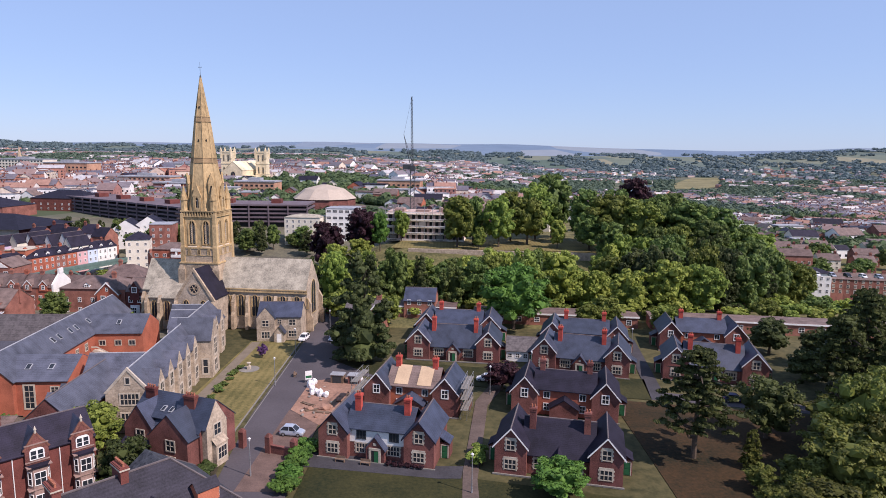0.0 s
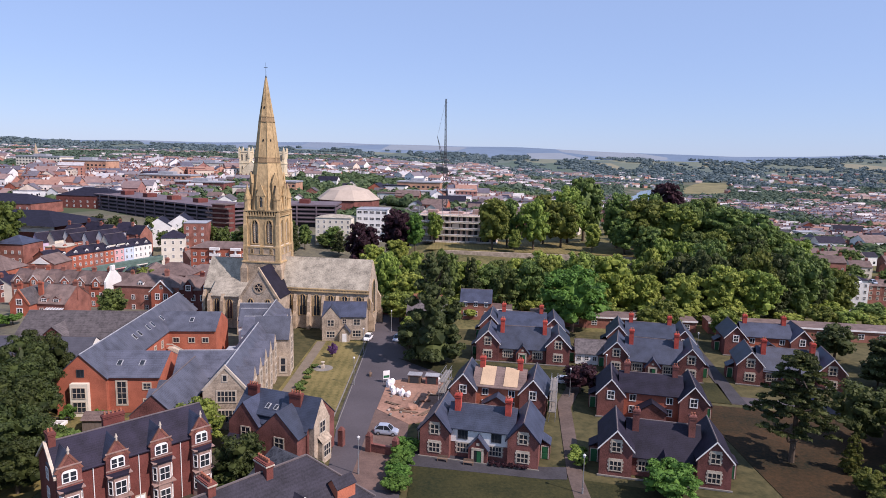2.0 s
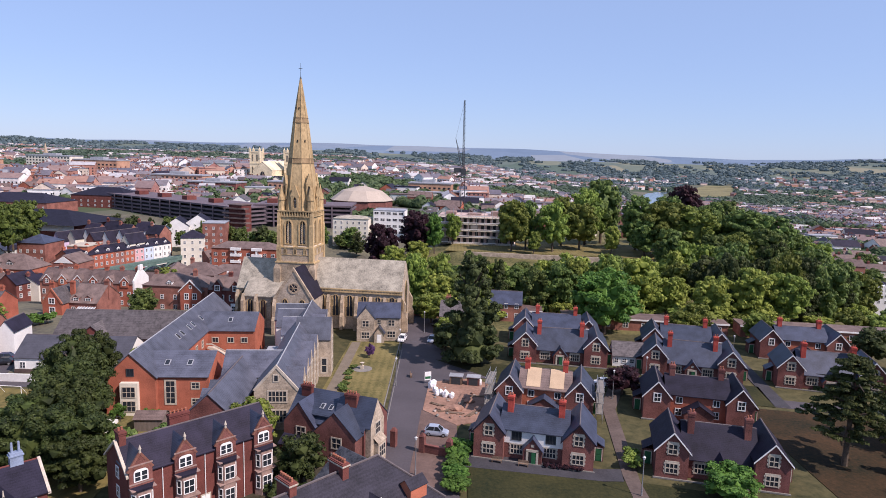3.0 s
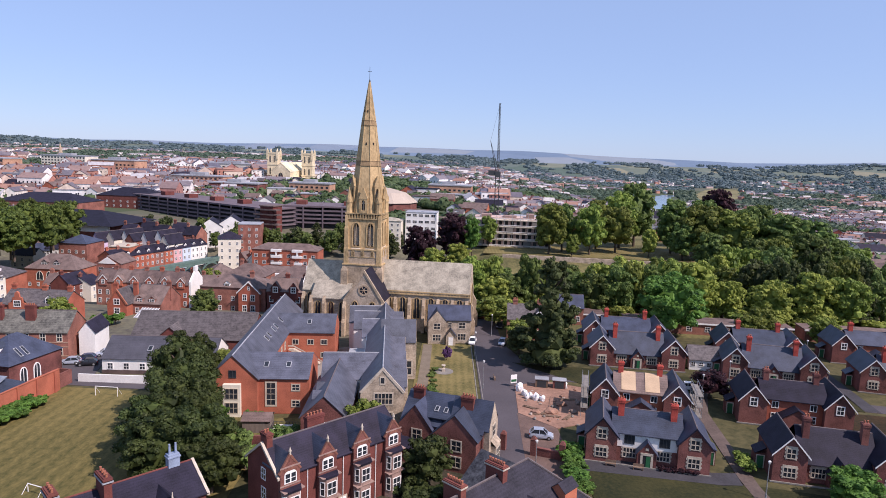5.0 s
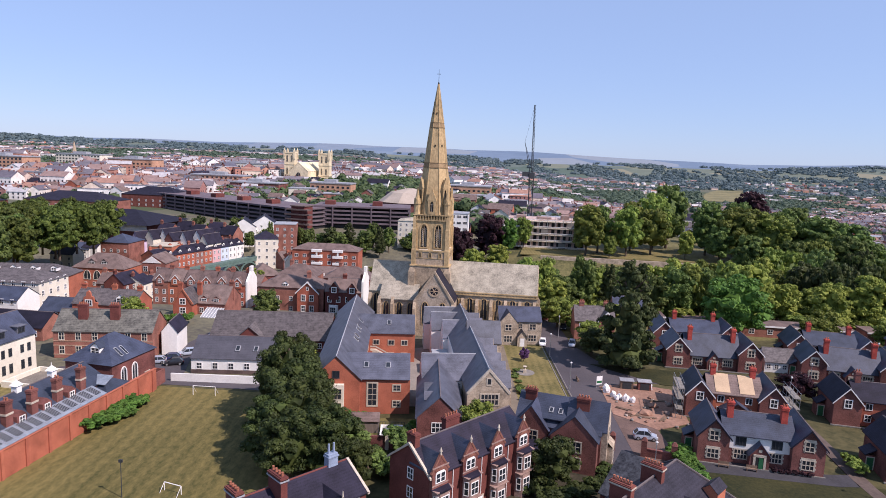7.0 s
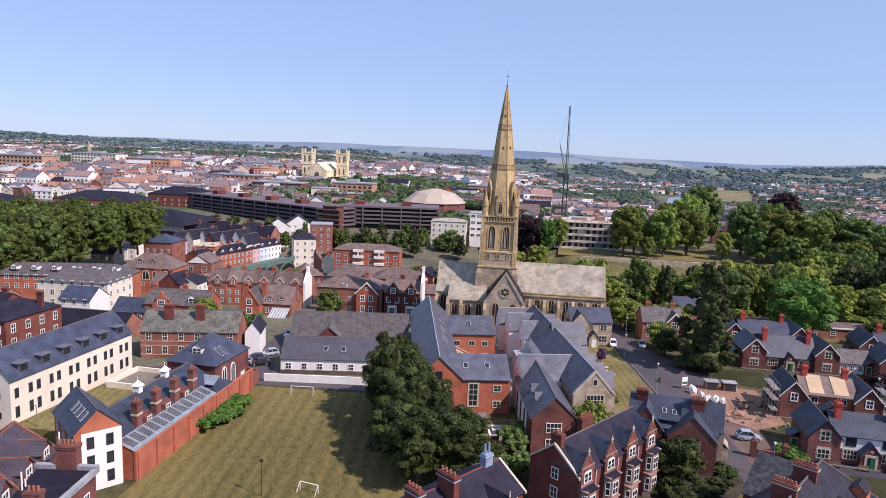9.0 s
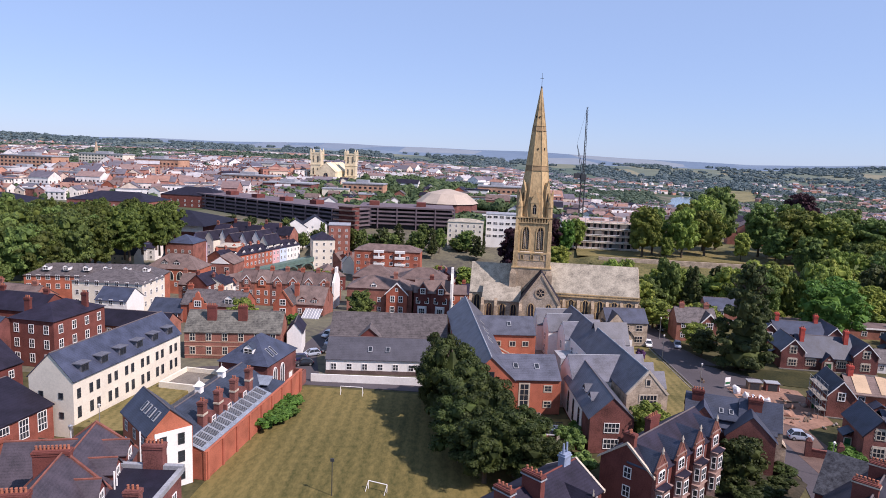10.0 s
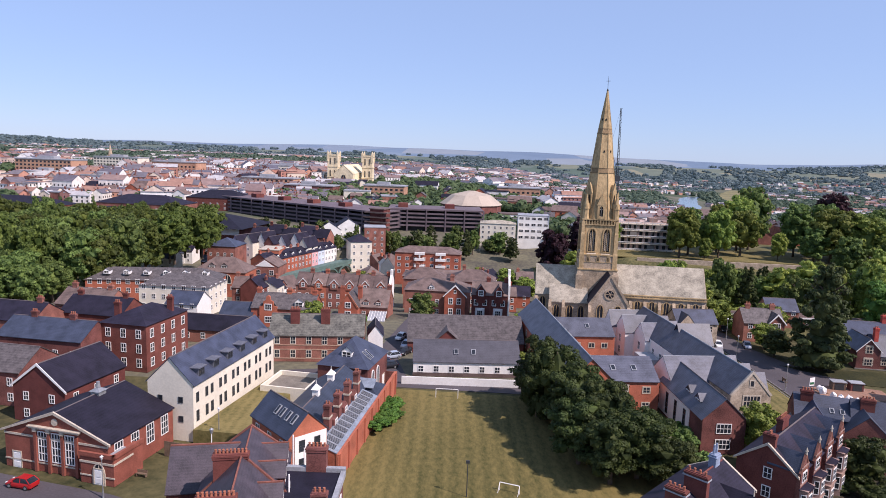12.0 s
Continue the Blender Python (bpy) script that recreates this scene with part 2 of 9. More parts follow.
# ---- mesh tools ----
class Geo:
    """Collects vertices and faces of one mesh."""
    def __init__(self):
        self.v, self.f = [], []

    def add(self, verts, faces):
        k = len(self.v)
        self.v += [tuple(p) for p in verts]
        self.f += [tuple(i + k for i in f) for f in faces]
        return self

    def box(self, x0, y0, z0, x1, y1, z1):
        return self.add([(x, y, z) for z in (z0, z1) for x, y in ((x0, y0), (x1, y0), (x1, y1), (x0, y1))],
                        [(3, 2, 1, 0), (4, 5, 6, 7), (0, 1, 5, 4), (1, 2, 6, 5), (2, 3, 7, 6), (3, 0, 4, 7)])

    def prism(self, poly, vec):
        """A flat polygon pushed along vec."""
        n = len(poly)
        a = [Vector(p) for p in poly]
        b = [p + Vector(vec) for p in a]
        return self.add(a + b, [tuple(range(n))[::-1], tuple(range(n, 2 * n))] + [(i, (i + 1) % n, n + (i + 1) % n, n + i) for i in range(n)])

    def cone(self, x, y, z0, r0, z1, r1, n=8, turn=0.0):
        vs = []
        for z, r in ((z0, r0), (z1, r1)):
            vs += [(x + r * math.cos(turn + 2 * math.pi * i / n), y + r * math.sin(turn + 2 * math.pi * i / n), z) for i in range(n)]
        return self.add(vs, [tuple(range(n))[::-1], tuple(range(n, 2 * n))] + [(i, (i + 1) % n, n + (i + 1) % n, n + i) for i in range(n)])

    def tube(self, a, b, ra, rb, n=6):
        a, b = Vector(a), Vector(b)
        q = (b - a).to_track_quat("Z", "Y")
        vs = []
        for p, r in ((a, ra), (b, rb)):
            vs += [p + q @ Vector((r * math.cos(2 * math.pi * i / n), r * math.sin(2 * math.pi * i / n), 0)) for i in range(n)]
        return self.add(vs, [tuple(range(n))[::-1], tuple(range(n, 2 * n))] + [(i, (i + 1) % n, n + (i + 1) % n, n + i) for i in range(n)])

    def gable(self, x0, y0, x1, y1, z0, ze, zr, axis="x"):
        """A block with a gabled top; the ridge runs along the axis."""
        if axis == "x":
            ym = (y0 + y1) / 2
            return self.prism([(x0, y0, z0), (x0, y0, ze), (x0, ym, zr), (x0, y1, ze), (x0, y1, z0)], (x1 - x0, 0, 0))
        xm = (x0 + x1) / 2
        return self.prism([(x0, y0, z0), (x1, y0, z0), (x1, y0, ze), (xm, y0, zr), (x0, y0, ze)], (0, y1 - y0, 0))

    def slopes(self, x0, y0, x1, y1, ze, zr, axis="x", over=0.3, verge=0.25, th=0.14):
        """Two thick roof slopes over such a block."""
        if axis == "x":
            ym, run = (y0 + y1) / 2, (y1 - y0) / 2
            k = over * (zr - ze) / run
            for ye, s in ((y0 - over, 1), (y1 + over, -1)):
                self.prism([(x0 - verge, ye, ze - k + 0.02), (x0 - verge, ym, zr + 0.02), (x0 - verge, ym, zr + th), (x0 - verge, ye, ze - k + th)], (x1 - x0 + 2 * verge, 0, 0))
        else:
            xm, run = (x0 + x1) / 2, (x1 - x0) / 2
            k = over * (zr - ze) / run
            for xe in (x0 - over, x1 + over):
                self.prism([(xe, y0 - verge, ze - k + 0.02), (xm, y0 - verge, zr + 0.02), (xm, y0 - verge, zr + th), (xe, y0 - verge, ze - k + th)], (0, y1 - y0 + 2 * verge, 0))
        return self

    def hip(self, x0, y0, x1, y1, ze, zr, over=0.35, inset=None):
        """A hipped roof as one solid."""
        x0, y0, x1, y1 = x0 - over, y0 - over, x1 + over, y1 + over
        w, d = x1 - x0, y1 - y0
        if w >= d:
            s = d / 2 if inset is None else inset
            r = [(x0 + s, (y0 + y1) / 2, zr), (x1 - s, (y0 + y1) / 2, zr)]
            fs = [(0, 1, 5, 4), (1, 2, 5), (2, 3, 4, 5), (3, 0, 4)]
        else:
            s = w / 2 if inset is None else inset
            r = [((x0 + x1) / 2, y0 + s, zr), ((x0 + x1) / 2, y1 - s, zr)]
            fs = [(0, 1, 4), (1, 2, 5, 4), (2, 3, 5), (3, 0, 4, 5)]
        return self.add([(x0, y0, ze), (x1, y0, ze), (x1, y1, ze), (x0, y1, ze)] + r, fs + [(3, 2, 1, 0)])

    def mesh(self, name, mat, smooth=False):
        me = bpy.data.meshes.new(name)
        me.from_pydata(self.v, [], self.f)
        me.update()
        bm = bmesh.new()
        bm.from_mesh(me)
        bmesh.ops.recalc_face_normals(bm, faces=bm.faces)
        bm.to_mesh(me)
        bm.free()
        me.materials.append(mat)
        if smooth:
            me.polygons.foreach_set("use_smooth", [True] * len(me.polygons))
        return me


def part(name, geo, mat, parent, label="", m=None):
    me = geo.mesh(name, mat) if isinstance(geo, Geo) else geo
    ob = new(name, me)
    ob.parent = parent
    if m is not None:
        ob.matrix_basis = m
    if label:
        ob["label"] = label
    return ob


def thing(name, m, label, category, group="", kind=""):
    ob = new(name)
    ob.matrix_world = m
    ob.empty_display_size = 0.5
    return tagged(ob, label, category, group, kind)


def single(name, geo, mat, label, category, m=None, group="", kind=""):
    ob = new(name, geo.mesh(name, mat) if isinstance(geo, Geo) else geo)
    if m is not None:
        ob.matrix_world = m
    return tagged(ob, label, category, group, kind)


# ---- windows, doors, chimneys ----
store = {}


def cached(key, build):
    if key not in store:
        store[key] = build()
    return store[key]


def frame_mesh(w, h, nx, ny, mat, surround, bar):
    def build():
        s = surround
        xs, zs = [-w / 2 - s, -w / 2 + 0.05], [-s, 0.05]
        for i in range(1, nx):
            xs += [-w / 2 + w * i / nx - bar, -w / 2 + w * i / nx + bar]
        for j in range(1, ny):
            zs += [h * j / ny - bar, h * j / ny + bar]
        xs, zs = xs + [w / 2 - 0.05, w / 2 + s], zs + [h - 0.05, h + s]
        n, m = len(xs), len(zs)
        v = [(x, y, z) for y in (-0.08, 0.02) for z in zs for x in xs]
        f = []
        for j in range(m - 1):
            for i in range(n - 1):
                a, b, c, d = j * n + i, j * n + i + 1, (j + 1) * n + i + 1, (j + 1) * n + i
                k = n * m
                if i % 2 and j % 2:
                    f += [(a, a + k, b + k, b), (b, b + k, c + k, c), (c, c + k, d + k, d), (d, d + k, a + k, a)]
                else:
                    f.append((a, b, c, d))
        k = n * m
        f += [(i, i + k, i + k + 1, i + 1) for i in range(n - 1)] + [((m - 1) * n + i, (m - 1) * n + i + 1, (m - 1) * n + i + 1 + k, (m - 1) * n + i + k) for i in range(n - 1)]
        f += [(j * n, (j + 1) * n, (j + 1) * n + k, j * n + k) for j in range(m - 1)] + [(j * n + n - 1, j * n + n - 1 + k, (j + 1) * n + n - 1 + k, (j + 1) * n + n - 1) for j in range(m - 1)]
        return Geo().add(v, f).mesh("window", mat)
    return cached(("win", w, h, nx, ny, mat.name, surround, bar), build)


def pane_mesh(w, h):
    return cached(("pane", w, h), lambda: Geo().box(-w / 2, -0.03, 0.02, w / 2, 0.0, h).mesh("pane", GLASS))


def quoin_mesh(w, h):
    def build():
        z, k, side = -0.2, 0, []
        while z < h + 0.15:
            e = 0.30 if k % 2 else 0.18
            side += [(e, z), (e, z + 0.3)]
            z, k = z + 0.3, k + 1
        # one toothed dressing round the opening: up one side, over the head and down the other
        outer = [(w / 2 + e, zz) for e, zz in side]
        outer += [(-x, zz) for x, zz in outer[::-1]]
        loop = outer + [(-w / 2, -0.2), (-w / 2, h), (w / 2, h), (w / 2, -0.2)]
        g = Geo().prism([(x, -0.05, zz) for x, zz in loop], (0, 0.06, 0))
        return g.mesh("surround", STONE_PALE)
    return cached(("quoin", w, h), build)


TURN = {"f": 0, "r": 90, "b": 180, "l": 270}


def window(parent, x, y, z, w=1.0, h=1.4, face="f", nx=2, ny=2, mat=None, surround=0.06, bar=0.035, quoins=False, turn=None):
    m = pose(x, y, z, 0, 0, TURN[face] if turn is None else turn)
    ob = part("window", frame_mesh(w, h, nx, ny, mat or TRIM, surround, bar), None, parent, m=m)
    part("pane", pane_mesh(w, h), None, ob)
    if quoins:
        part("surround", quoin_mesh(w, h), None, ob)
    return ob


def lancet_mesh(w, h, mat, depth=0.12, s=0.18):
    """A pointed arch surround with a glazed opening and a mullion."""
    def build():
        g = Geo()
        def ring(k):
            pts = [(-w / 2 - k, 0.0), (-w / 2 - k, h - w * 0.8)]
            r = w * 1.0
            for i in range(1, 5):
                a = i / 5
                pts.append((-(w / 2 + k) * (1 - a ** 1.7), h - w * 0.8 + (w * 0.8 + k) * math.sin(a * math.pi / 2)))
            pts.append((0, h + k))
            return pts + [(-x, z) for x, z in pts[-2::-1]]
        o, i = ring(s), ring(0)
        n = len(o)
        v = [(x, -depth, z) for x, z in o] + [(x, -depth, z) for x, z in i] + [(x, 0.03, z) for x, z in o] + [(x, 0.03, z) for x, z in i]
        f = []
        for k in range(n - 1):
            f += [(k, k + 1, n + k + 1, n + k), (2 * n + k, 3 * n + k, 3 * n + k + 1, 2 * n + k + 1), (k, 2 * n + k, 2 * n + k + 1, k + 1), (n + k, n + k + 1, 3 * n + k + 1, 3 * n + k)]
        g.add(v, f)
        g.box(-0.06, -depth * 0.7, 0, 0.06, 0.0, h - 0.1)
        g.box(-w / 2 - s, -depth, -0.15, w / 2 + s, 0.03, 0)
        me = g.mesh("window", mat)
        p = Geo().add([(x, -0.02, z) for x, z in ring(0)], [tuple(range(n))])
        return me, p.mesh("pane", GLASS)
    return cached(("lancet", w, h, mat.name, depth, s), build)


def lancet(parent, x, y, z, w, h, face="f", mat=None, turn=None, glaze=None):
    a, b = lancet_mesh(w, h, mat or STONE_PALE)
    ob = part("window", a, None, parent, m=pose(x, y, z, 0, 0, TURN[face] if turn is None else turn))
    if glaze is None:
        part("pane", b, None, ob)
    else:
        part("louvre", cached(("louvre", w, h), lambda: Geo().box(-w / 2 + 0.05, -0.05, 0, w / 2 - 0.05, 0, h * 0.78).box(-w * 0.3, -0.05, h * 0.78, w * 0.3, 0, h * 0.92).mesh("louvre", LOUVRE)), None, ob)
    return ob


def door(parent, x, y, z, w=1.0, h=2.1, face="f", mat=None):
    me = cached(("door", w, h, (mat or DOOR_GREEN).name), lambda: Geo().box(-w / 2, -0.04, 0, w / 2, 0.01, h).box(-w / 2 + 0.12, -0.07, 0.2, w / 2 - 0.12, 0, 0.9).box(-w / 2 + 0.12, -0.07, 1.1, w / 2 - 0.12, 0, h - 0.2).mesh("door", mat or DOOR_GREEN))
    fr = cached(("doorframe", w, h), lambda: Geo().box(-w / 2 - 0.15, -0.08, 0, -w / 2, 0.01, h + 0.15).box(w / 2, -0.08, 0, w / 2 + 0.15, 0.01, h + 0.15).box(-w / 2, -0.08, h, w / 2, 0.01, h + 0.15).mesh("door_frame", STONE_PALE))
    ob = part("door", me, None, parent, m=pose(x, y, z, 0, 0, TURN[face]))
    part("door_frame", fr, None, ob)
    return ob


def chimney(parent, x, y, z0, z1, w=0.9, d=0.6, pots=3, mat=None, turn=0):
    """A stack with a plinth, an oversailing head and pots."""
    mt = mat or BRICK
    h = z1 - z0
    def stack():
        g = Geo().box(-w / 2, -d / 2, 0, w / 2, d / 2, h - 0.3)
        g.box(-w / 2 - 0.08, -d / 2 - 0.08, h - 0.55, w / 2 + 0.08, d / 2 + 0.08, h - 0.40)
        g.box(-w / 2 - 0.1, -d / 2 - 0.1, h - 0.3, w / 2 + 0.1, d / 2 + 0.1, h - 0.1)
        g.box(-w / 2 + 0.02, -d / 2 + 0.02, h - 0.1, w / 2 - 0.02, d / 2 - 0.02, h)
        return g.mesh("chimney", mt)
    ob = part("chimney", cached(("chim", w, d, round(h, 1), mt.name), stack), None, parent, m=pose(x, y, z0, 0, 0, turn))
    pot = cached("pot", lambda: Geo().cone(0, 0, 0, 0.14, 0.4, 0.11).cone(0, 0, 0.36, 0.14, 0.45, 0.14).mesh("chimney_pot", BRICK_TERRA))
    for i in range(pots):
        part("chimney_pot", pot, None, ob, m=pose((i + 0.5) / pots * (w - 0.1) - (w - 0.1) / 2, 0, h - 0.02))
    return ob


def ridge_cap(parent, a, b, mat=None):
    part("ridge_tiles", Geo().tube((a[0], a[1], a[2] + 0.08), (b[0], b[1], b[2] + 0.08), 0.13, 0.13, 5), mat or RIDGE, parent)


# ---- ground ----
def step(a, b, v):
    t = min(1, max(0, (v - a) / (b - a)))
    return t * t * (3 - 2 * t)


RIDGE_U, RIDGE_H = (-0.75, -0.45, -0.16, 0.04, 0.25, 0.45, 0.63, 0.8), (9, 9, 15, 14, 9, 4, 11, 9)   # skyline by bearing


def ground_z(x, y):
    right = step(-60, -20, x)
    z = right * (-7 * step(182, 232, y) * (1 - step(262, 294, y)) + 2 * step(290, 300, y))
    z += (1 - right) * -12 * step(165, 255, y) * (1 - step(300, 400, y))
    z += -15 * step(112, 168, x) * step(200, 256, y)
    d = math.hypot(x, y)
    side = step(250, -250, x + 0.0 * y) if d < 1 else 1 - step(-0.25, 0.35, x / max(60, y))
    z += side * (14 * step(400, 700, y) + 15 * step(800, 1700, y))
    z += (1 - side) * -22 * step(330, 900, y)
    far = step(1900, 3900, d)
    z += far * ((1 - side) * 56 + side * 4) * (0.75 + 0.5 * noise.noise(Vector((x / 900, y / 900, 0.3))))
    u = x / max(60, y)
    h = np.interp(u, RIDGE_U, RIDGE_H) + 2.2 * noise.noise(Vector((u * 9, 0.4, 1.7)))
    k = step(2500, 4300, d)
    return z * (1 - k) + k * (47 + d * h / 1140)


GROUND = material("summer grass and soil", (0.045, 0.052, 0.017), 0.95, 0.45, 0.03, 0.5, tint=(0.115, 0.098, 0.042), bump=0.4)
def field_cells(name, colours, size, jitter=0.25):
    """Country seen from afar: a patchwork of fields, one colour each (crop plus any haze), with noise over it."""
    m = material(name, colours[0], 0.95, bump=0.0)
    n, l = m.node_tree.nodes, m.node_tree.links
    geo = n.new("ShaderNodeNewGeometry")
    mp = n.new("ShaderNodeMapping")
    mp.inputs["Scale"].default_value = (1, 0.55, 0)
    cell = n.new("ShaderNodeTexVoronoi")
    cell.inputs["Scale"].default_value = 1 / size
    l.new(geo.outputs["Position"], mp.inputs["Vector"]), l.new(mp.outputs[0], cell.inputs["Vector"])
    sep = n.new("ShaderNodeSeparateColor")
    l.new(cell.outputs["Color"], sep.inputs[0])
    ramp = n.new("ShaderNodeValToRGB")
    ramp.color_ramp.interpolation = "CONSTANT"
    while len(ramp.color_ramp.elements) < len(colours):
        ramp.color_ramp.elements.new(0.5)
    for i, c in enumerate(colours):
        ramp.color_ramp.elements[i].position, ramp.color_ramp.elements[i].color = i / len(colours), (*c, 1)
    l.new(sep.outputs[0], ramp.inputs[0])
    grain = n.new("ShaderNodeTexNoise")
    grain.inputs["Scale"].default_value, grain.inputs["Detail"].default_value = 4 / size, 4
    l.new(geo.outputs["Position"], grain.inputs["Vector"])
    r = n.new("ShaderNodeMapRange")
    r.inputs[3].default_value, r.inputs[4].default_value = 1 - jitter, 1 + jitter
    l.new(grain.outputs[0], r.inputs[0])
    hsv = n.new("ShaderNodeHueSaturation")
    l.new(r.outputs[0], hsv.inputs["Value"]), l.new(ramp.outputs[0], hsv.inputs["Color"])
    l.new(hsv.outputs[0], n["Principled BSDF"].inputs["Base Color"])
    return m


ys = [-70 + 10 * i for i in range(50)]
while ys[-1] < 4800:
    ys.append(ys[-1] * 1.045)
cols = 90
verts, faces = [], []
for y in ys:
    half = 330 + max(0, y) * 1.05
    for i in range(cols + 1):
        x = -60 + (i / cols * 2 - 1) * half
        verts.append((x, y, ground_z(x, y) - 0.05))
for j in range(len(ys) - 1):
    for i in range(cols):
        a = j * (cols + 1) + i
        faces.append((a, a + 1, a + cols + 2, a + cols + 1))
gme = bpy.data.meshes.new("ground")
gme.from_pydata(verts, [], faces)
gme.materials.append(GROUND)
# air haze is mixed into these field colours as a grey cast
gme.materials.append(field_cells("hazed far fields and woods", [(0.10, 0.13, 0.11), (0.075, 0.11, 0.085), (0.12, 0.145, 0.11), (0.21, 0.20, 0.135), (0.09, 0.12, 0.10), (0.15, 0.165, 0.12)], 150))
gme.materials.append(field_cells("far gardens, yards and greens", [(0.06, 0.08, 0.04), (0.05, 0.07, 0.035), (0.10, 0.105, 0.07), (0.075, 0.09, 0.05), (0.13, 0.12, 0.085)], 60))
gme.materials.append(material("rough grass and undergrowth", (0.055, 0.065, 0.02), 0.95, 0.4, 0.08, 1.0, tint=(0.19, 0.165, 0.065), bump=0.5))
gme.materials.append(material("grey yards and gardens", (0.11, 0.10, 0.085), 0.95, 0.4, 0.06, 0.6, tint=(0.17, 0.16, 0.10), bump=0.3))
# hills painted blue: the haze lies in their base colours
gme.materials.append(field_cells("haze-blue hill fields", [(0.135, 0.19, 0.26), (0.12, 0.175, 0.245), (0.15, 0.205, 0.265), (0.20, 0.235, 0.27), (0.13, 0.185, 0.255), (0.17, 0.215, 0.27)], 330, 0.15))
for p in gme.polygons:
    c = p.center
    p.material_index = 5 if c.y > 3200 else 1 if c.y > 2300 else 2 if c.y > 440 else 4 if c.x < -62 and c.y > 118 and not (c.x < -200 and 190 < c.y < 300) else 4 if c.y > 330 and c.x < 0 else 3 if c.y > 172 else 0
    p.use_smooth = True
tagged(new("ground", gme), "sunlit dry summer ground with green patches", "ground", kind="structure")


def sheet(name, pts, mat, label, category, z=0.0, th=0.03):
    return single(name, Geo().prism([(x, y, z - 0.2) for x, y in pts], (0, 0, 0.2 + th)), mat, label, category, kind="structure")


sheet("road", [(-40, 60), (-19, 60), (-20.5, 84), (-20.5, 102), (-21, 120), (-19.5, 128), (-18, 132), (48, 118.5), (110, 104), (110, 108.5), (48, 123), (-17.5, 138), (-22, 144), (-26, 158), (-27, 200), (-33.5, 200), (-33.6, 158), (-33.3, 110), (-31.5, 88)], TARMAC, "worn grey tarmac access road beside the church", "road", th=0.03)
sheet("lawn_church", [(-47.5, 109), (-34.2, 100), (-34.4, 156), (-46.6, 156)], LAWN, "mown striped summer lawn in front of the lodge", "lawn", th=0.06)
sheet("lawn_front", [(-20, 60), (60, 60), (60, 82), (28, 83), (5, 88.5), (1, 88), (-19, 92.5)], LAWN_GREEN, "patchy green lawn in front of the almshouses", "lawn", th=0.05)
sheet("lawn_middle", [(-12, 130.5), (10, 125.6), (42, 119.5), (44, 131), (20, 136), (-8, 140.5), (-25, 143)], LAWN_GREEN, "green lawn strip before the middle almshouses", "lawn", th=0.07)
# tree shade is put into this sheet's very dark earth and grass colours
sheet("lawn_east", [(34, 62), (120, 62), (120, 103), (34, 119.5)], material("dry earth with cedar shade", (0.017, 0.021, 0.006), 0.95, 0.5, 0.12, 1.6, tint=(0.062, 0.032, 0.012), bump=0.5), "dry bare earth and grass, darkened as cedar tree shade", "lawn", th=0.04)
sheet("path_centre", [(3.2, 60), (6.2, 60), (6.4, 88), (9.8, 116), (14.5, 128), (12.2, 130), (7.6, 118), (4.3, 90)], material("brown gravel path", (0.105, 0.078, 0.066), 0.95, 0.25, 0.3, 2.0), "brown tarmac path between the almshouse blocks", "path", th=0.075)
sheet("path_front", [(-20, 91.5), (-19.5, 96), (-18.6, 96.5), (0.9, 91.9), (4.5, 92), (4, 88.2), (0.2, 88.2)], TARMAC_DARK, "dark tarmac path round the rendered almshouse", "path", th=0.08)
sheet("path_east", [(42, 120), (45, 119.5), (50.5, 160), (47.5, 160)], TARMAC_DARK, "dark path between two almshouses", "path", th=0.07)
sheet("building_yard", [(-26.8, 113), (-20.5, 106.5), (-13.5, 110), (-11, 127.5), (-18.5, 130.5), (-26, 128)], EARTH, "bare reddish earth building yard", "yard", th=0.09)
sheet("drive_brick", [(-28, 84), (-20.5, 84), (-20.5, 107), (-27, 113)], material("red brick paving", (0.13, 0.085, 0.07), 0.9, 0.3, 0.5, 5.0), "faded brick paved parking strip", "paving", th=0.05)
# Soil colour kept near black so that the garden reads as shaded.
sheet("villa_garden", [(-52, 78), (-40, 76), (-31.6, 86), (-33.5, 96), (-42, 91), (-50, 94)], material("garden soil toned for shade", (0.028, 0.030, 0.014), 0.95, 0.45, 0.3, 2.0, tint=(0.075, 0.06, 0.04), bump=0.5), "dark shaded garden between villas and vicarage", "garden", th=0.05)
sheet("playing_field", [(-121.5, 62), (-70, 62), (-70, 100), (-86, 116.2), (-115.2, 118.2), (-119, 92)], FIELD, "parched yellow-brown playing field", "field", th=0.03)
sheet("school_road", [(-137, 116), (-114.6, 119.2), (-86, 117.5), (-86, 121), (-113, 124.8), (-116, 137), (-110, 178), (-116, 178), (-122, 140), (-124, 131), (-140, 127)], TARMAC, "grey tarmac service road and car park", "road", th=0.03)
sheet("park_lawn", [(-24, 303), (48, 297), (108, 291), (118, 330), (40, 336), (-18, 338)], LAWN, "dry mown lawn on the park terrace", "lawn", z=2.0, th=0.12)
sheet("west_street", [(-200, 66), (-125, 62), (-125, 68), (-144, 72.2), (-150, 74.5), (-200, 87)], TARMAC, "grey tarmac street", "road", th=0.03)
single("white_yard", Geo().prism([(-145.0, 90.6, 0), (-136, 89.5, 0), (-133, 112, 0), (-139, 119, 0)], (0, 0, 2.3)), LAWN, "raised dry courtyard grass beside the white terrace", "yard", kind="structure")
WATER = material("calm river water", (0.10, 0.14, 0.18), 0.12, 0.2, 0.02, 0.3, bump=0.1, spec=0.6)


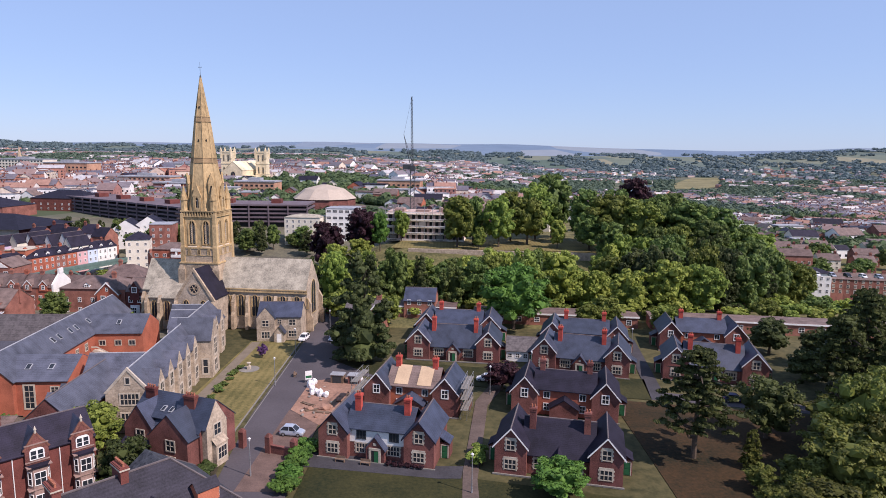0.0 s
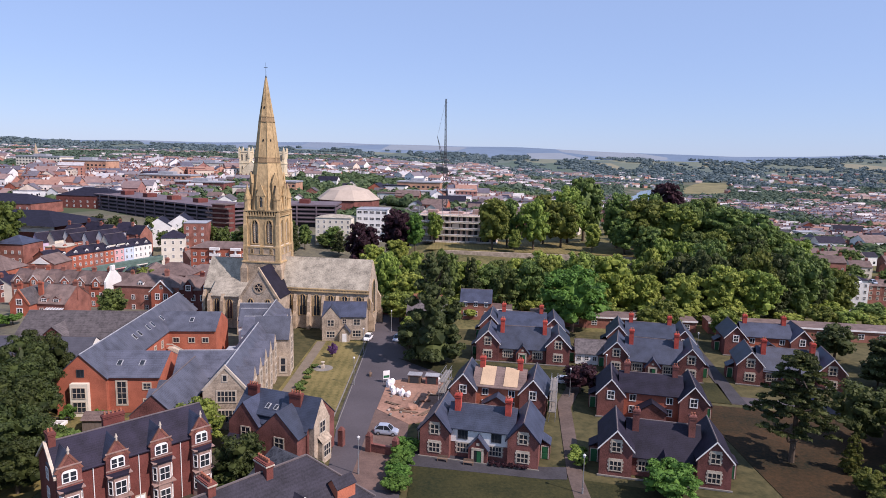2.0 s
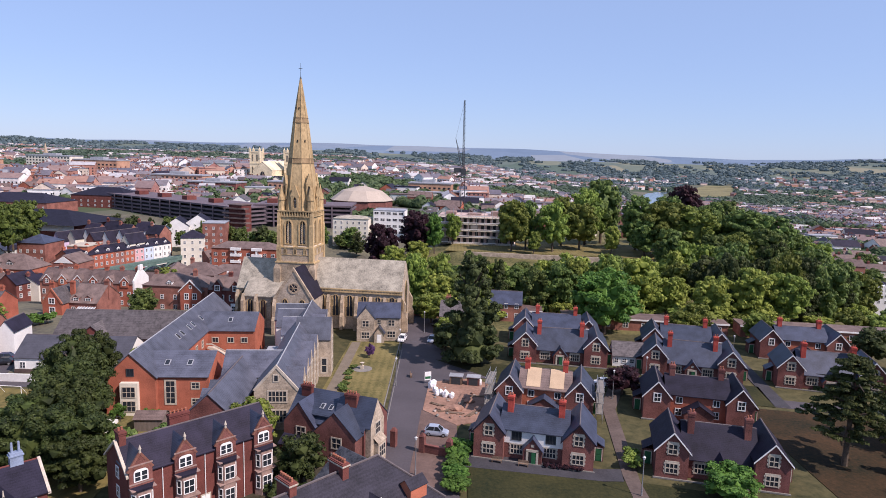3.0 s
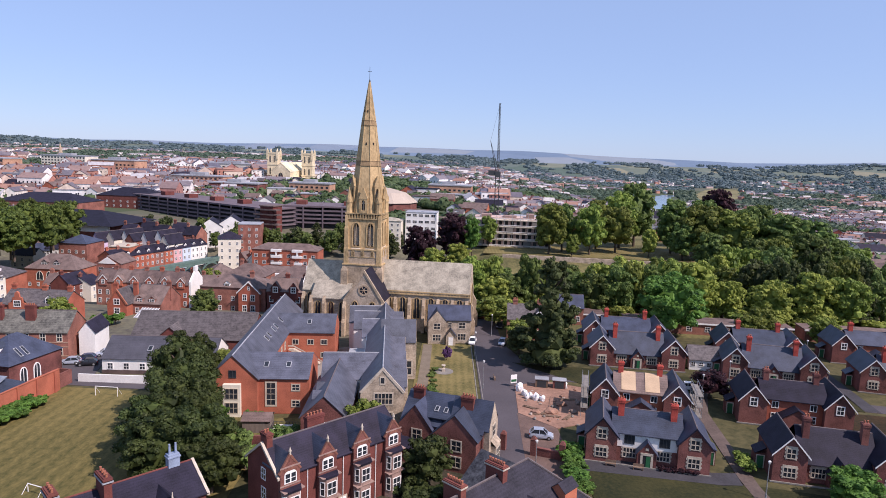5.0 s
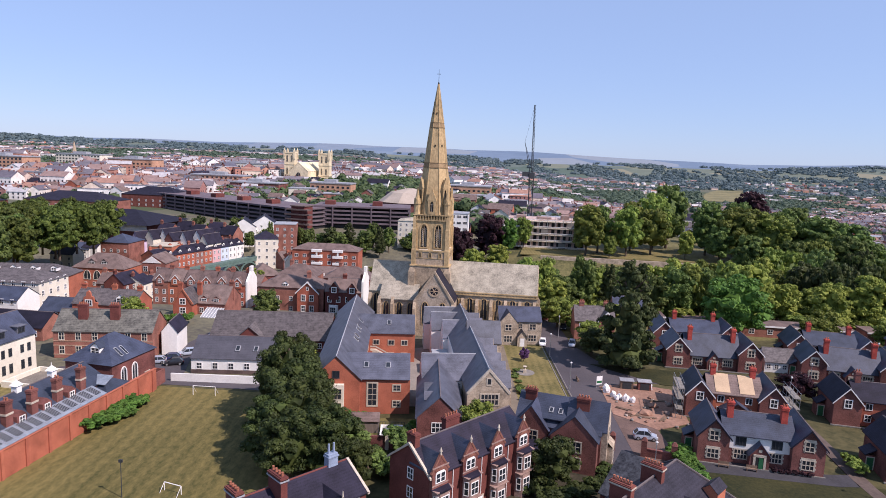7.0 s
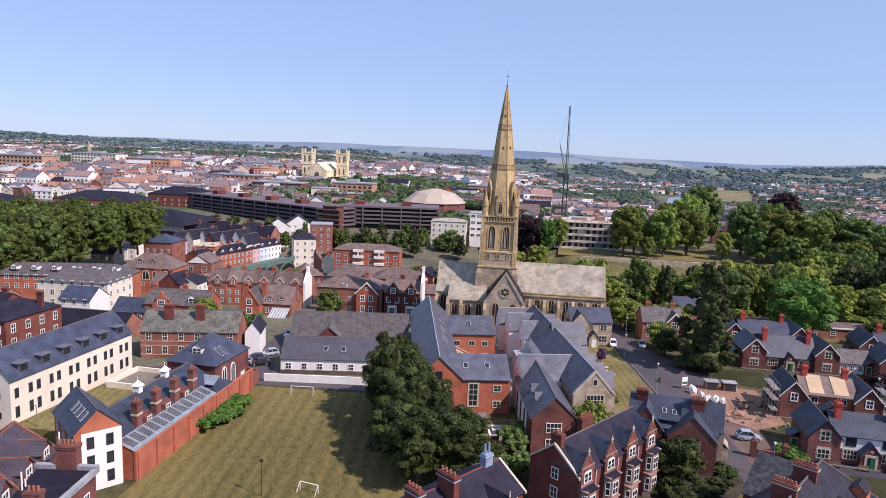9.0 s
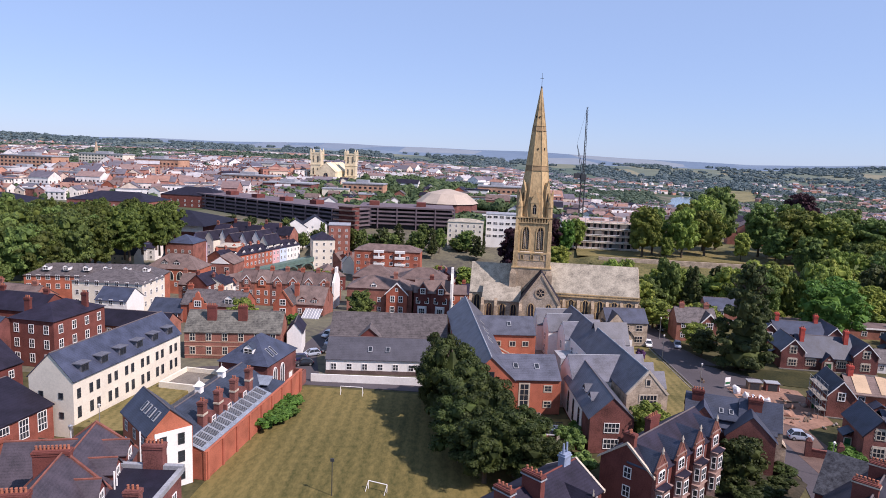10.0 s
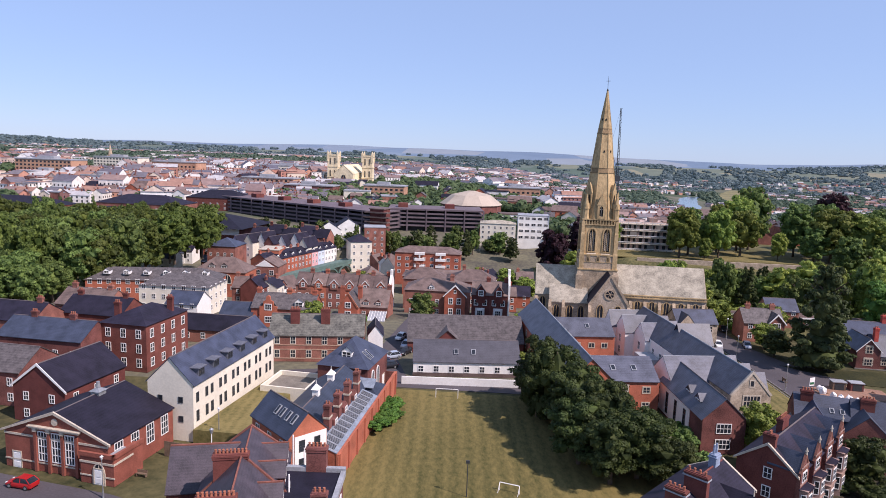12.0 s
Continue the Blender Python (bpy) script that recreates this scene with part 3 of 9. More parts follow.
def drape(name, rows, mat, label, category, lift=0.5):
    """A sheet that follows the land between two wandering edges; rows are (y, x_left, x_right)."""
    vs, fs, n = [], [], 10
    ys_, ls, rs = [r[0] for r in rows], [r[1] for r in rows], [r[2] for r in rows]
    y, k = ys_[0], 0
    while y <= ys_[-1]:
        w = 0.12 * (np.interp(y, ys_, rs) - np.interp(y, ys_, ls))
        a = np.interp(y, ys_, ls) + w * noise.noise(Vector((y / 60, 1.3, 0)))
        b = np.interp(y, ys_, rs) + w * noise.noise(Vector((y / 60, 7.9, 0)))
        for i in range(n + 1):
            x = a + (b - a) * i / n
            vs.append((x, y, ground_z(x, y) + lift))
        if k:
            fs += [((k - 1) * (n + 1) + i, (k - 1) * (n + 1) + i + 1, k * (n + 1) + i + 1, k * (n + 1) + i) for i in range(n)]
        y, k = y + 18, k + 1
    me = bpy.data.meshes.new(name)
    me.from_pydata(vs, [], fs)
    me.materials.append(mat)
    return tagged(new(name, me), label, category, kind="structure")


drape("river", [(1150, 300, 356), (1375, 384, 428), (1600, 468, 512), (1720, 538, 566)], WATER, "pale glimpse of the distant river", "water")
drape("dry_field", [(1540, 556, 626), (1640, 580, 690), (1900, 690, 810), (2150, 830, 920)], material("dry hay meadow", (0.17, 0.16, 0.075), 0.95, 0.35, 0.02, 0.2, tint=(0.24, 0.21, 0.10), bump=0.0), "yellow dry meadow beside the river", "field")


# ---- church ----
church = thing("church", pose(-63.2, 174.2, 0, 0, 0, -7), "grey rubble church with golden limestone tower, broach spire and slate roofs", "church")
w = Geo()
w.gable(4.5, -5.2, 29.5, 5.2, 0, 10.6, 18.0)
part("nave_wall", w, STONE, church, "weathered grey-brown rubble nave wall")
part("nave_roof", Geo().slopes(4.0, -5.2, 29.2, 5.2, 11.0, 18.3, over=0.3, verge=0.1), SLATE_OLD, church, "pale lichened slate nave roof")
w = Geo().gable(-16.5, -4.9, -4.5, 4.9, 0, 9.8, 17.0)
part("chancel_wall", w, STONE, church)
part("chancel_roof", Geo().slopes(-16.5, -4.9, -4.0, 4.9, 10.0, 17.3, over=0.3, verge=0.15), SLATE_OLD, church)
w = Geo().gable(-2.4, -13.5, 7.8, -3, 0, 9.6, 17.2, "y")
part("transept_wall", w, STONE, church, "grey rubble transept with a rose window")
part("transept_roof", Geo().slopes(-2.4, -13.0, 7.8, -3, 9.8, 17.1, "y", over=0.3, verge=0.0), SLATE_DARK, church)
part("transept_coping", Geo().prism([(-2.8, -13.7, 9.3), (2.7, -13.7, 17.6), (8.2, -13.7, 9.3), (7.6, -13.7, 9.0), (2.7, -13.7, 16.8), (-2.2, -13.7, 9.0)], (0, 0.6, 0)), STONE_BROWN, church)
w = Geo().prism([(-12.5, -9.5, 0), (-12.5, -9.5, 8.6), (-12.5, -4.6, 12.2), (-12.5, -4.6, 0)], (10.1, 0, 0))
part("chapel_wall", w, STONE, church)
part("chapel_roof", Geo().prism([(-12.8, -9.9, 8.5), (-12.8, -4.6, 12.5), (-12.8, -4.6, 12.7), (-12.8, -9.9, 8.7)], (10.4, 0, 0)), SLATE_OLD, church)
part("eaves_band", Geo().box(4.8, -5.55, 10.0, 29.6, -5.2, 10.35).box(4.8, -5.5, 10.6, 29.6, -5.2, 11.0), STONE_GOLD, church)
corbel = Geo().box(-0.12, -0.3, -0.3, 0.12, 0, 0).mesh("corbel", STONE_GOLD)
for i in range(30):
    part("corbel", corbel, None, church, m=pose(5.4 + i * 0.82, -5.2, 10.6))
butt = Geo().prism([(-0.4, -1.6, 0), (-0.4, -1.6, 3.6), (-0.4, -1.1, 4.6), (-0.4, -1.1, 7.4), (-0.4, -0.1, 9.2), (-0.4, 0.1, 9.2), (-0.4, 0.1, 0)], (0.8, 0, 0)).mesh("buttress", STONE_BROWN)
for i in range(7):
    part("buttress", butt, None, church, m=pose(5.6 + i * 3.85, -5.2, 0))
for x in (-16.3, -12.6, -9.0):
    part("buttress", butt, None, church, m=pose(x, -4.9 if x < -13 else -9.5, 0))
for x in (-2.3, 7.7):
    part("buttress", butt, None, church, m=pose(x, -13.5, 0))
for y in (-4.8, 4.8):
    part("buttress", butt, None, church, m=pose(29.4, y, 0, 0, 0, 90))
for i in range(6):
    lancet(church, 7.5 + i * 3.85, -5.2, 3.6, 1.75, 5.6, mat=STONE_GOLD)
for x in (-14.5,):
    lancet(church, x, -4.9, 2.8, 1.5, 6.2, mat=STONE_GOLD)
for x in (-10.8, -7.2, -4.2):
    lancet(church, x, -9.5, 2.6, 1.4, 5.2, mat=STONE_GOLD)
for x in (0.4, 5.0):
    lancet(church, x, -13.5, 3.4, 1.5, 5.8, mat=STONE_GOLD)
for i in range(7):
    for dx in (-0.78, 0.78):
        part("blind_arch", lancet_mesh(0.62, 2.6, STONE_GOLD, 0.1, 0.16)[0], None, church, m=pose(5.6 + i * 3.85 + dx * 1.05, -5.2, 6.2))
lancet(church, 29.5, 0, 4, 3.4, 9.0, "r", mat=STONE_GOLD)
rose = Geo()
for i in range(20):
    a0, a1 = 2 * math.pi * i / 20, 2 * math.pi * (i + 1) / 20
    p = [(r * math.cos(a), y, r * math.sin(a)) for y in (-0.15, 0.05) for r in (1.05, 1.5) for a in (a0, a1)]
    rose.add(p, [(0, 1, 3, 2), (0, 1, 5, 4), (2, 3, 7, 6)])
for i in range(6):
    a = math.pi * i / 3
    rose.tube((0, -0.08, 0), (1.1 * math.cos(a), -0.08, 1.1 * math.sin(a)), 0.09, 0.09, 4)
ro = part("rose_window", rose, STONE_BROWN, church, m=pose(2.7, -13.5, 12.2))
part("pane", Geo().add([(1.1 * math.cos(i * math.pi / 8), -0.02, 1.1 * math.sin(i * math.pi / 8)) for i in range(16)], [tuple(range(16))]), GLASS, ro)

# tower, stage by stage
def arched_wall(g, x0, x1, z0, z1, y, th, arches):
    """A wall facing -y with pointed openings right through it; arches are (centre, width, sill, springing, apex)."""
    left = x0
    for cx, w_, zs, zp, za in sorted(arches):
        a, b = cx - w_ / 2, cx + w_ / 2
        g.box(left, y, z0, a, y + th, z1)
        g.box(a, y, z0, b, y + th, zs)
        pts = []
        for i in range(11):
            u = -1 + 2 * i / 10
            pts.append((cx + u * w_ / 2, zp + (za - zp) * math.sqrt(1 - ((abs(u) + 1) / 2) ** 2) / 0.866))
        for p, q in zip(pts, pts[1:]):
            g.prism([(p[0], y, p[1]), (q[0], y, q[1]), (q[0], y, z1), (p[0], y, z1)], (0, th, 0))
        left = b
    return g.box(left, y, z0, x1, y + th, z1)


part("tower_base", Geo().box(-5.3, -5.3, 0, 5.3, 5.3, 17.4).box(-4.95, -4.95, 17.4, 4.95, 4.95, 21.35), STONE_BROWN, church, "brown rubble lower tower stages")
tower = part("tower", Geo().box(-3.85, -3.85, 21.4, 3.85, 3.85, 30.4), STONE_GOLD, church, "square golden limestone tower with paired belfry windows")
for z, r, h in ((17.2, 5.45, 0.35), (21.2, 5.1, 0.4), (19.3, 5.03, 0.16), (29.6, 4.8, 0.25), (31.0, 4.9, 0.3)):
    part("string_course", Geo().box(-r, -r, z, r, r, z + h), STONE_GOLD, tower)
BELFRY = [(-1.95, 1.75, 22.3, 27.0, 28.6), (1.95, 1.75, 22.3, 27.0, 28.6)]
belfry = arched_wall(Geo(), -4.5, 4.5, 21.4, 29.7, -4.5, 0.6, BELFRY).mesh("belfry_wall", STONE_GOLD)
baluster = Geo().prism([(-0.17, -0.1, 0), (0.17, -0.1, 0), (0.17, -0.1, 0.35), (0.08, -0.1, 0.55), (0.17, -0.1, 0.8), (0.17, -0.1, 1.2), (-0.17, -0.1, 1.2), (-0.17, -0.1, 0.8), (-0.08, -0.1, 0.55), (-0.17, -0.1, 0.35)], (0, 0.2, 0)).mesh("baluster", STONE_GOLD)
sill = Geo().prism([(-1.25, -0.5, -0.25), (-1.25, 0.55, 0.75), (-1.25, 0.55, -0.25)], (2.5, 0, 0)).mesh("sill", STONE_PALE)
tracery = Geo().box(-0.09, -0.1, 0, 0.09, 0.1, 5.6)
for k in range(9):
    for sx in (-1, 1):
        tracery.cone(sx * 0.42, 0, 0.45 + k * 0.56, 0.16, 0.72 + k * 0.56, 0.16, 6).box(sx * 0.42 - 0.36, -0.05, 0.25 + k * 0.56, sx * 0.42 + 0.36, 0.05, 0.36 + k * 0.56)
tracery = tracery.mesh("tracery", STONE_PALE)
shutter = Geo().prism([(-0.85, 0, 0), (0.85, 0, 0), (0.85, 0, 4.8), (0, 0, 6.3), (-0.85, 0, 4.8)], (0, 0.05, 0)).mesh("louvre", DARK)
for k, f in enumerate("frbl"):
    side = pose(0, 0, 0, 0, 0, TURN[f])
    part("belfry_wall", belfry, None, tower, m=side @ pose(0, 0.004 * (k % 2), 0))
    for cx in (-1.95, 1.95):
        op = part("belfry_window", lancet_mesh(1.75, 6.3, STONE_GOLD, 0.14, 0.3)[0], None, tower, m=side @ pose(cx, -4.5, 22.3))
        part("louvre", shutter, None, op, m=pose(0, 0.56, 0))
        part("tracery", tracery, None, op, m=pose(0, 0.38, 0))
        part("sill", sill, None, op, m=pose(0, 0.0, -0.75))
    for x in (-2.7, 0, 2.7):
        part("slit_window", lancet_mesh(0.55, 1.4, STONE_GOLD)[0], None, tower, m=side @ pose(x, -4.95, 19.65))
        part("slit", Geo().box(-0.24, -0.03, 0.05, 0.24, 0.0, 1.2), DARK, tower, m=side @ pose(x, -4.95, 19.65))
    for i in range(13):
        part("baluster", baluster, None, tower, m=side @ pose(-4.5 + i * 0.75, -4.7, 29.84))
for sx in (-1, 1):
    for sy in (-1, 1):
        part("lower_buttress", Geo().box(-0.95, -0.95, 0, 0.95, 0.95, 15.6).cone(0, 0, 15.6, 1.34, 17.2, 0.6, 4, math.pi / 4), STONE_BROWN, church, m=pose(sx * 4.8, sy * 4.8, 0))
        part("buttress", Geo().box(-0.62, -0.62, 17.0, 0.62, 0.62, 21.5).box(-0.52, -0.52, 21.5, 0.52, 0.52, 27.2).box(-0.42, -0.42, 27.2, 0.42, 0.42, 30.6).cone(0, 0, 21.5, 0.87, 22.3, 0.66, 4, math.pi / 4).cone(0, 0, 27.2, 0.73, 27.9, 0.5, 4, math.pi / 4), STONE_GOLD, tower, m=pose(sx * 4.5, sy * 4.5, 0))
        p = Geo().cone(0, 0, 31.2, 0.92, 34.0, 0.86, 8, math.pi / 8).cone(0, 0, 34.0, 1.02, 34.3, 1.02, 8, math.pi / 8).cone(0, 0, 34.3, 0.92, 38.2, 0.03, 8, math.pi / 8)
        for q in range(4):
            p.prism([(0.62 * math.cos(q * math.pi / 2) - 0.3 * math.sin(q * math.pi / 2), 0.62 * math.sin(q * math.pi / 2) + 0.3 * math.cos(q * math.pi / 2), 34.3), (0.62 * math.cos(q * math.pi / 2) + 0.3 * math.sin(q * math.pi / 2), 0.62 * math.sin(q * math.pi / 2) - 0.3 * math.cos(q * math.pi / 2), 34.3), (0.62 * math.cos(q * math.pi / 2), 0.62 * math.sin(q * math.pi / 2), 35.5)], (0.28 * math.cos(q * math.pi / 2), 0.28 * math.sin(q * math.pi / 2), 0))
        part("pinnacle", p, STONE_GOLD, tower, m=pose(sx * 4.05, sy * 4.05, 0))
STAGES = [(31.2, 4.72), (44.2, 3.02), (55.0, 1.80), (66.4, 0.12)]     # height and half width, slightly swelling


def spire_half(z):
    return float(np.interp(z, [q[0] for q in STAGES], [q[1] for q in STAGES]))


C8 = math.cos(math.pi / 8)
spire = Geo()
for (z0, r0), (z1, r1) in zip(STAGES, STAGES[1:]):
    spire.cone(0, 0, z0, r0 / C8, z1, r1 / C8, 8, math.pi / 8)
spire_ob = part("spire", spire, STONE_GOLD, church, "tall octagonal golden limestone spire")
BAND_STONE = material("darker carved stone", (0.27, 0.185, 0.10), 0.9, 0.5, 0.5, 6.0)
for z in (43.9, 54.6):
    band = Geo().cone(0, 0, z, spire_half(z) / C8 + 0.1, z + 1.2, spire_half(z + 1.2) / C8 + 0.1, 8, math.pi / 8)
    for zz in (z - 0.1, z + 1.15):
        band.cone(0, 0, zz, spire_half(zz) / C8 + 0.17, zz + 0.14, spire_half(zz) / C8 + 0.17, 8, math.pi / 8)
    part("band", band, BAND_STONE, spire_ob)
for i in range(8):
    a = math.pi / 8 + i * math.pi / 4
    rib = Geo()
    for (z0, r0), (z1, r1) in zip(STAGES, STAGES[1:]):
        rib.tube((r0 / C8 * math.cos(a), r0 / C8 * math.sin(a), z0), (r1 / C8 * math.cos(a), r1 / C8 * math.sin(a), z1), 0.13, 0.13 if z1 < 60 else 0.06, 5)
    part("rib", rib, STONE_GOLD, spire_ob)
for k in range(4):
    l = arched_wall(Geo(), -1.05, 1.05, 0, 3.9, -0.95, 0.4, [(0, 0.95, 0.7, 2.7, 3.6)])
    l.prism([(-1.3, -1.0, 3.75), (1.3, -1.0, 3.75), (0, -1.0, 7.0)], (0, 0.45, 0)).gable(-0.95, -0.5, 0.95, 2.4, 0, 3.9, 6.4, "y")
    lu = part("lucarne", l, STONE_GOLD, spire_ob, m=pose(0, 0, 31.3, 0, 0, 90 * k) @ pose(0, -4.0, 0))
    part("louvre", Geo().box(-0.5, -0.6, 0.7, 0.5, -0.52, 3.6), DARK, lu)
    part("mullion", Geo().box(-0.07, -0.72, 0.7, 0.07, -0.6, 3.4).cone(-0.24, -0.66, 2.55, 0.13, 2.8, 0.13, 6).cone(0.24, -0.66, 2.55, 0.13, 2.8, 0.13, 6), STONE_PALE, lu)
    part("finial", Geo().cone(0, -0.78, 6.9, 0.14, 7.3, 0.05, 6), STONE_GOLD, lu)
    z = 34.2
    l = arched_wall(Geo(), -0.72, 0.72, 0, 4.2, -0.55, 0.35, [(0, 0.6, 0.9, 3.0, 3.8)])
    l.prism([(-0.9, -0.6, 4.1), (0.9, -0.6, 4.1), (0, -0.6, 7.0)], (0, 0.4, 0)).gable(-0.65, -0.2, 0.65, 1.9, 0, 4.2, 6.4, "y")
    lu = part("lucarne", l, STONE_GOLD, spire_ob, "tall slim upper lucarne", m=pose(0, 0, z, 0, 0, 90 * k + 45) @ pose(0, -spire_half(z) + 0.1, 0))
    part("louvre", Geo().box(-0.32, -0.28, 0.9, 0.32, -0.2, 3.8), DARK, lu)
for k, z in ((0, 49.4), (0.5, 49.4), (-0.5, 58.0), (0, 58.0)):
    part("vent", Geo().box(-0.14, -0.12, 0, 0.14, 0.3, 0.4).prism([(-0.2, -0.16, 0.4), (0.2, -0.16, 0.4), (0, -0.16, 0.62)], (0, 0.4, 0)), DARK, spire_ob, m=pose(0, 0, z, 0, 0, 90 * k) @ pose(0, -spire_half(z), 0))
fin = Geo().cone(0, 0, 66.1, 0.28, 66.6, 0.12).tube((0, 0, 66.4), (0, 0, 70.0), 0.06, 0.03).box(-0.5, -0.04, 68.6, 0.5, 0.04, 68.72)
part("weather_vane", fin, IRON, spire_ob, "thin dark iron finial")


# ---- almshouses ----
def almshouse(x, y, yaw, W=18.5, wing=4.7, label="", rendered=False, porch=True, back=False, slate=None, brick=None, chim=None, repair=False):
    """An H-shaped block of cottages: two gabled wings and a lower middle."""
    br, sl, cm = brick or BRICK, slate or SLATE, chim or CHIM_RED
    h = thing("almshouse", pose(x, y, 0, 0, 0, yaw), label, "cottage", "almshouse blocks")
    D, set_back, ze, zr = 9.2, 1.3, 4.7, 7.4
    eave_mid = 4.9 if rendered or back else 3.3
    ym = set_back + (D - set_back) / 2
    zm = 7.3
    for nm, x0, x1 in (("wing_wall", 0, wing), ("wing_wall", W - wing, W)):
        part(nm, Geo().gable(x0, 0, x1, D, 0, ze, zr, "y"), br, h)
        part("wing_roof", Geo().slopes(x0, 0, x1, D, ze, zr, "y", over=0.35, verge=0.3), sl, h)
        ridge_cap(h, ((x0 + x1) / 2, -0.3, zr), ((x0 + x1) / 2, D + 0.3, zr))
        xm = (x0 + x1) / 2
        bb = Geo()
        for s in (-1, 1):
            a, b = Vector((xm, -0.34, zr + 0.1)), Vector((xm + s * (wing / 2 + 0.35), -0.34, ze - 0.3))
            bb.prism([a, b, b - Vector((0, 0, 0.28)), a - Vector((0, 0, 0.28))], (0, 0.06, 0))
        part("bargeboard", bb, (SLATE_DARK if rendered else TRIM), h)
        if back:
            window(h, xm, 0, 3.6, 1.15, 1.5, nx=2, ny=2, surround=0.12)
        else:
            window(h, xm, 0, 1.0, 1.7, 1.5, nx=3, ny=2, mat=STONE_PALE, surround=0.08, bar=0.06, quoins=True)
            window(h, xm, 0, 4.0, 1.25, 1.5, nx=2, ny=2, mat=STONE_PALE, surround=0.08, bar=0.06, quoins=True)
    mid = Geo().prism([(wing, set_back, 0), (wing, set_back, eave_mid), (wing, ym, zm), (wing, D, 4.2), (wing, D, 0)], (W - 2 * wing, 0, 0))
    part("middle_wall", mid, br if not back else BRICK_RED, h)
    k = 0.4 * (zm - eave_mid) / (ym - set_back)
    kb = 0.4 * (zm - 4.2) / (D - ym)
    rf = Geo().prism([(wing - 0.9, set_back - 0.4, eave_mid - k + 0.02), (wing - 0.9, ym, zm + 0.02), (wing - 0.9, ym, zm + 0.16), (wing - 0.9, set_back - 0.4, eave_mid - k + 0.16)], (W - 2 * wing + 1.8, 0, 0))
    rf.prism([(wing - 0.9, D + 0.4, 4.2 - kb + 0.02), (wing - 0.9, ym, zm + 0.02), (wing - 0.9, ym, zm + 0.16), (wing - 0.9, D + 0.4, 4.2 - kb + 0.16)], (W - 2 * wing + 1.8, 0, 0))
    part("middle_roof", rf, TILE_BROWN if repair else sl, h, "stripped brown battened roof" if repair else "")
    ridge_cap(h, (wing - 0.9, ym, zm), (W - wing + 0.9, ym, zm))
    if repair:
        sl_k = (zm - eave_mid) / (ym - set_back)
        for xa in (wing + 0.6, W - wing - 3.2):
            part("roof_board", Geo().prism([(xa, set_back, eave_mid + 0.2), (xa + 2.6, set_back, eave_mid + 0.2), (xa + 2.6, ym - 0.1, zm + 0.2), (xa, ym - 0.1, zm + 0.2)], (0, 0, 0.05)), material("pale plywood", (0.50, 0.36, 0.23), 0.8, 0.15, 0.5, 5.0), h, "pale plywood sheathing sheet")
    if rendered:
        part("render_band", Geo().box(wing - 0.02, set_back - 0.06, 2.55, W - wing + 0.02, set_back - 0.02, 4.75), WHITE, h, "white rendered upper wall")
        for xx in (wing + 1.9, W - wing - 1.9):
            window(h, xx, set_back - 0.06, 3.15, 1.5, 1.4, nx=3, ny=1, mat=IRON, surround=0.05)
    c = W / 2
    if not back:
        for xx in (wing + 2.0, W - wing - 2.0):
            window(h, xx, set_back, 0.9, 1.9, 1.5, nx=4, ny=2, mat=STONE_PALE, surround=0.1, bar=0.06, quoins=True)
        part("porch_wall", Geo().gable(c - 1.45, -0.1, c + 1.45, set_back + 1.2, 0, 2.4, 4.2, "y"), br, h)
        part("porch_roof", Geo().slopes(c - 1.45, -0.1, c + 1.45, set_back + 2.6, 2.4, 4.2, "y", over=0.3, verge=0.2), sl, h)
        pd = part("porch_arch", Geo().box(c - 0.95, -0.2, 0, c - 0.6, -0.09, 2.3).box(c + 0.6, -0.2, 0, c + 0.95, -0.09, 2.3).box(c - 0.95, -0.2, 2.1, c + 0.95, -0.09, 2.5), STONE_PALE, h)
        part("porch_opening", Geo().box(c - 0.6, -0.14, 0, c + 0.6, -0.09, 2.1), DARK, pd)
        part("door", Geo().box(c - 0.1, -0.17, 0, c + 0.55, -0.13, 2.0), DOOR_GREEN, pd)
        part("plaque", Geo().box(c - 0.25, -0.16, 2.9, c + 0.25, -0.09, 3.3), STONE_PALE, h)
    else:
        for xx in (wing + 1.6, W - wing - 1.6):
            window(h, xx, set_back, 3.2, 1.1, 1.2, nx=2, ny=1)
            window(h, xx, set_back, 0.9, 1.1, 1.3, nx=2, ny=2)
        g = Geo().gable(c - 2.5, -1.2, c + 2.5, set_back, 0, 2.3, 3.9, "y")
        part("scullery_wall", g, br, h)
        part("scullery_roof", Geo().slopes(c - 2.5, -1.2, c + 2.5, set_back, 2.3, 3.9, "y"), sl, h)
    for s in (-1, 1):
        x0, x1 = (-1.5, 0) if s < 0 else (W, W + 1.5)
        part("side_porch_wall", Geo().box(x0, 4.2, 0, x1, 6.6, 2.5), br, h)
        part("side_porch_roof", Geo().prism([(x0 - 0.15 if s < 0 else x1 + 0.15, 4.0, 2.4), (0 if s < 0 else W, 4.0, 3.4), (0 if s < 0 else W, 4.0, 3.55), (x0 - 0.15 if s < 0 else x1 + 0.15, 4.0, 2.55)], (0, 2.8, 0)), sl, h)
        door(h, (x0 + x1) / 2, 4.2, 0.05, 0.95, 2.05, "f", DOOR_GREEN)
    part("plinth", Geo().box(-0.25, -0.25, 0, W + 0.25, -0.02, 0.22), KERB, h)
    for xx in (wing + 0.5, W - wing - 0.5):
        chimney(h, xx, ym - 1.0 if not back else ym, 5.4, 9.3, 0.95, 1.0, 2, cm)
    return h


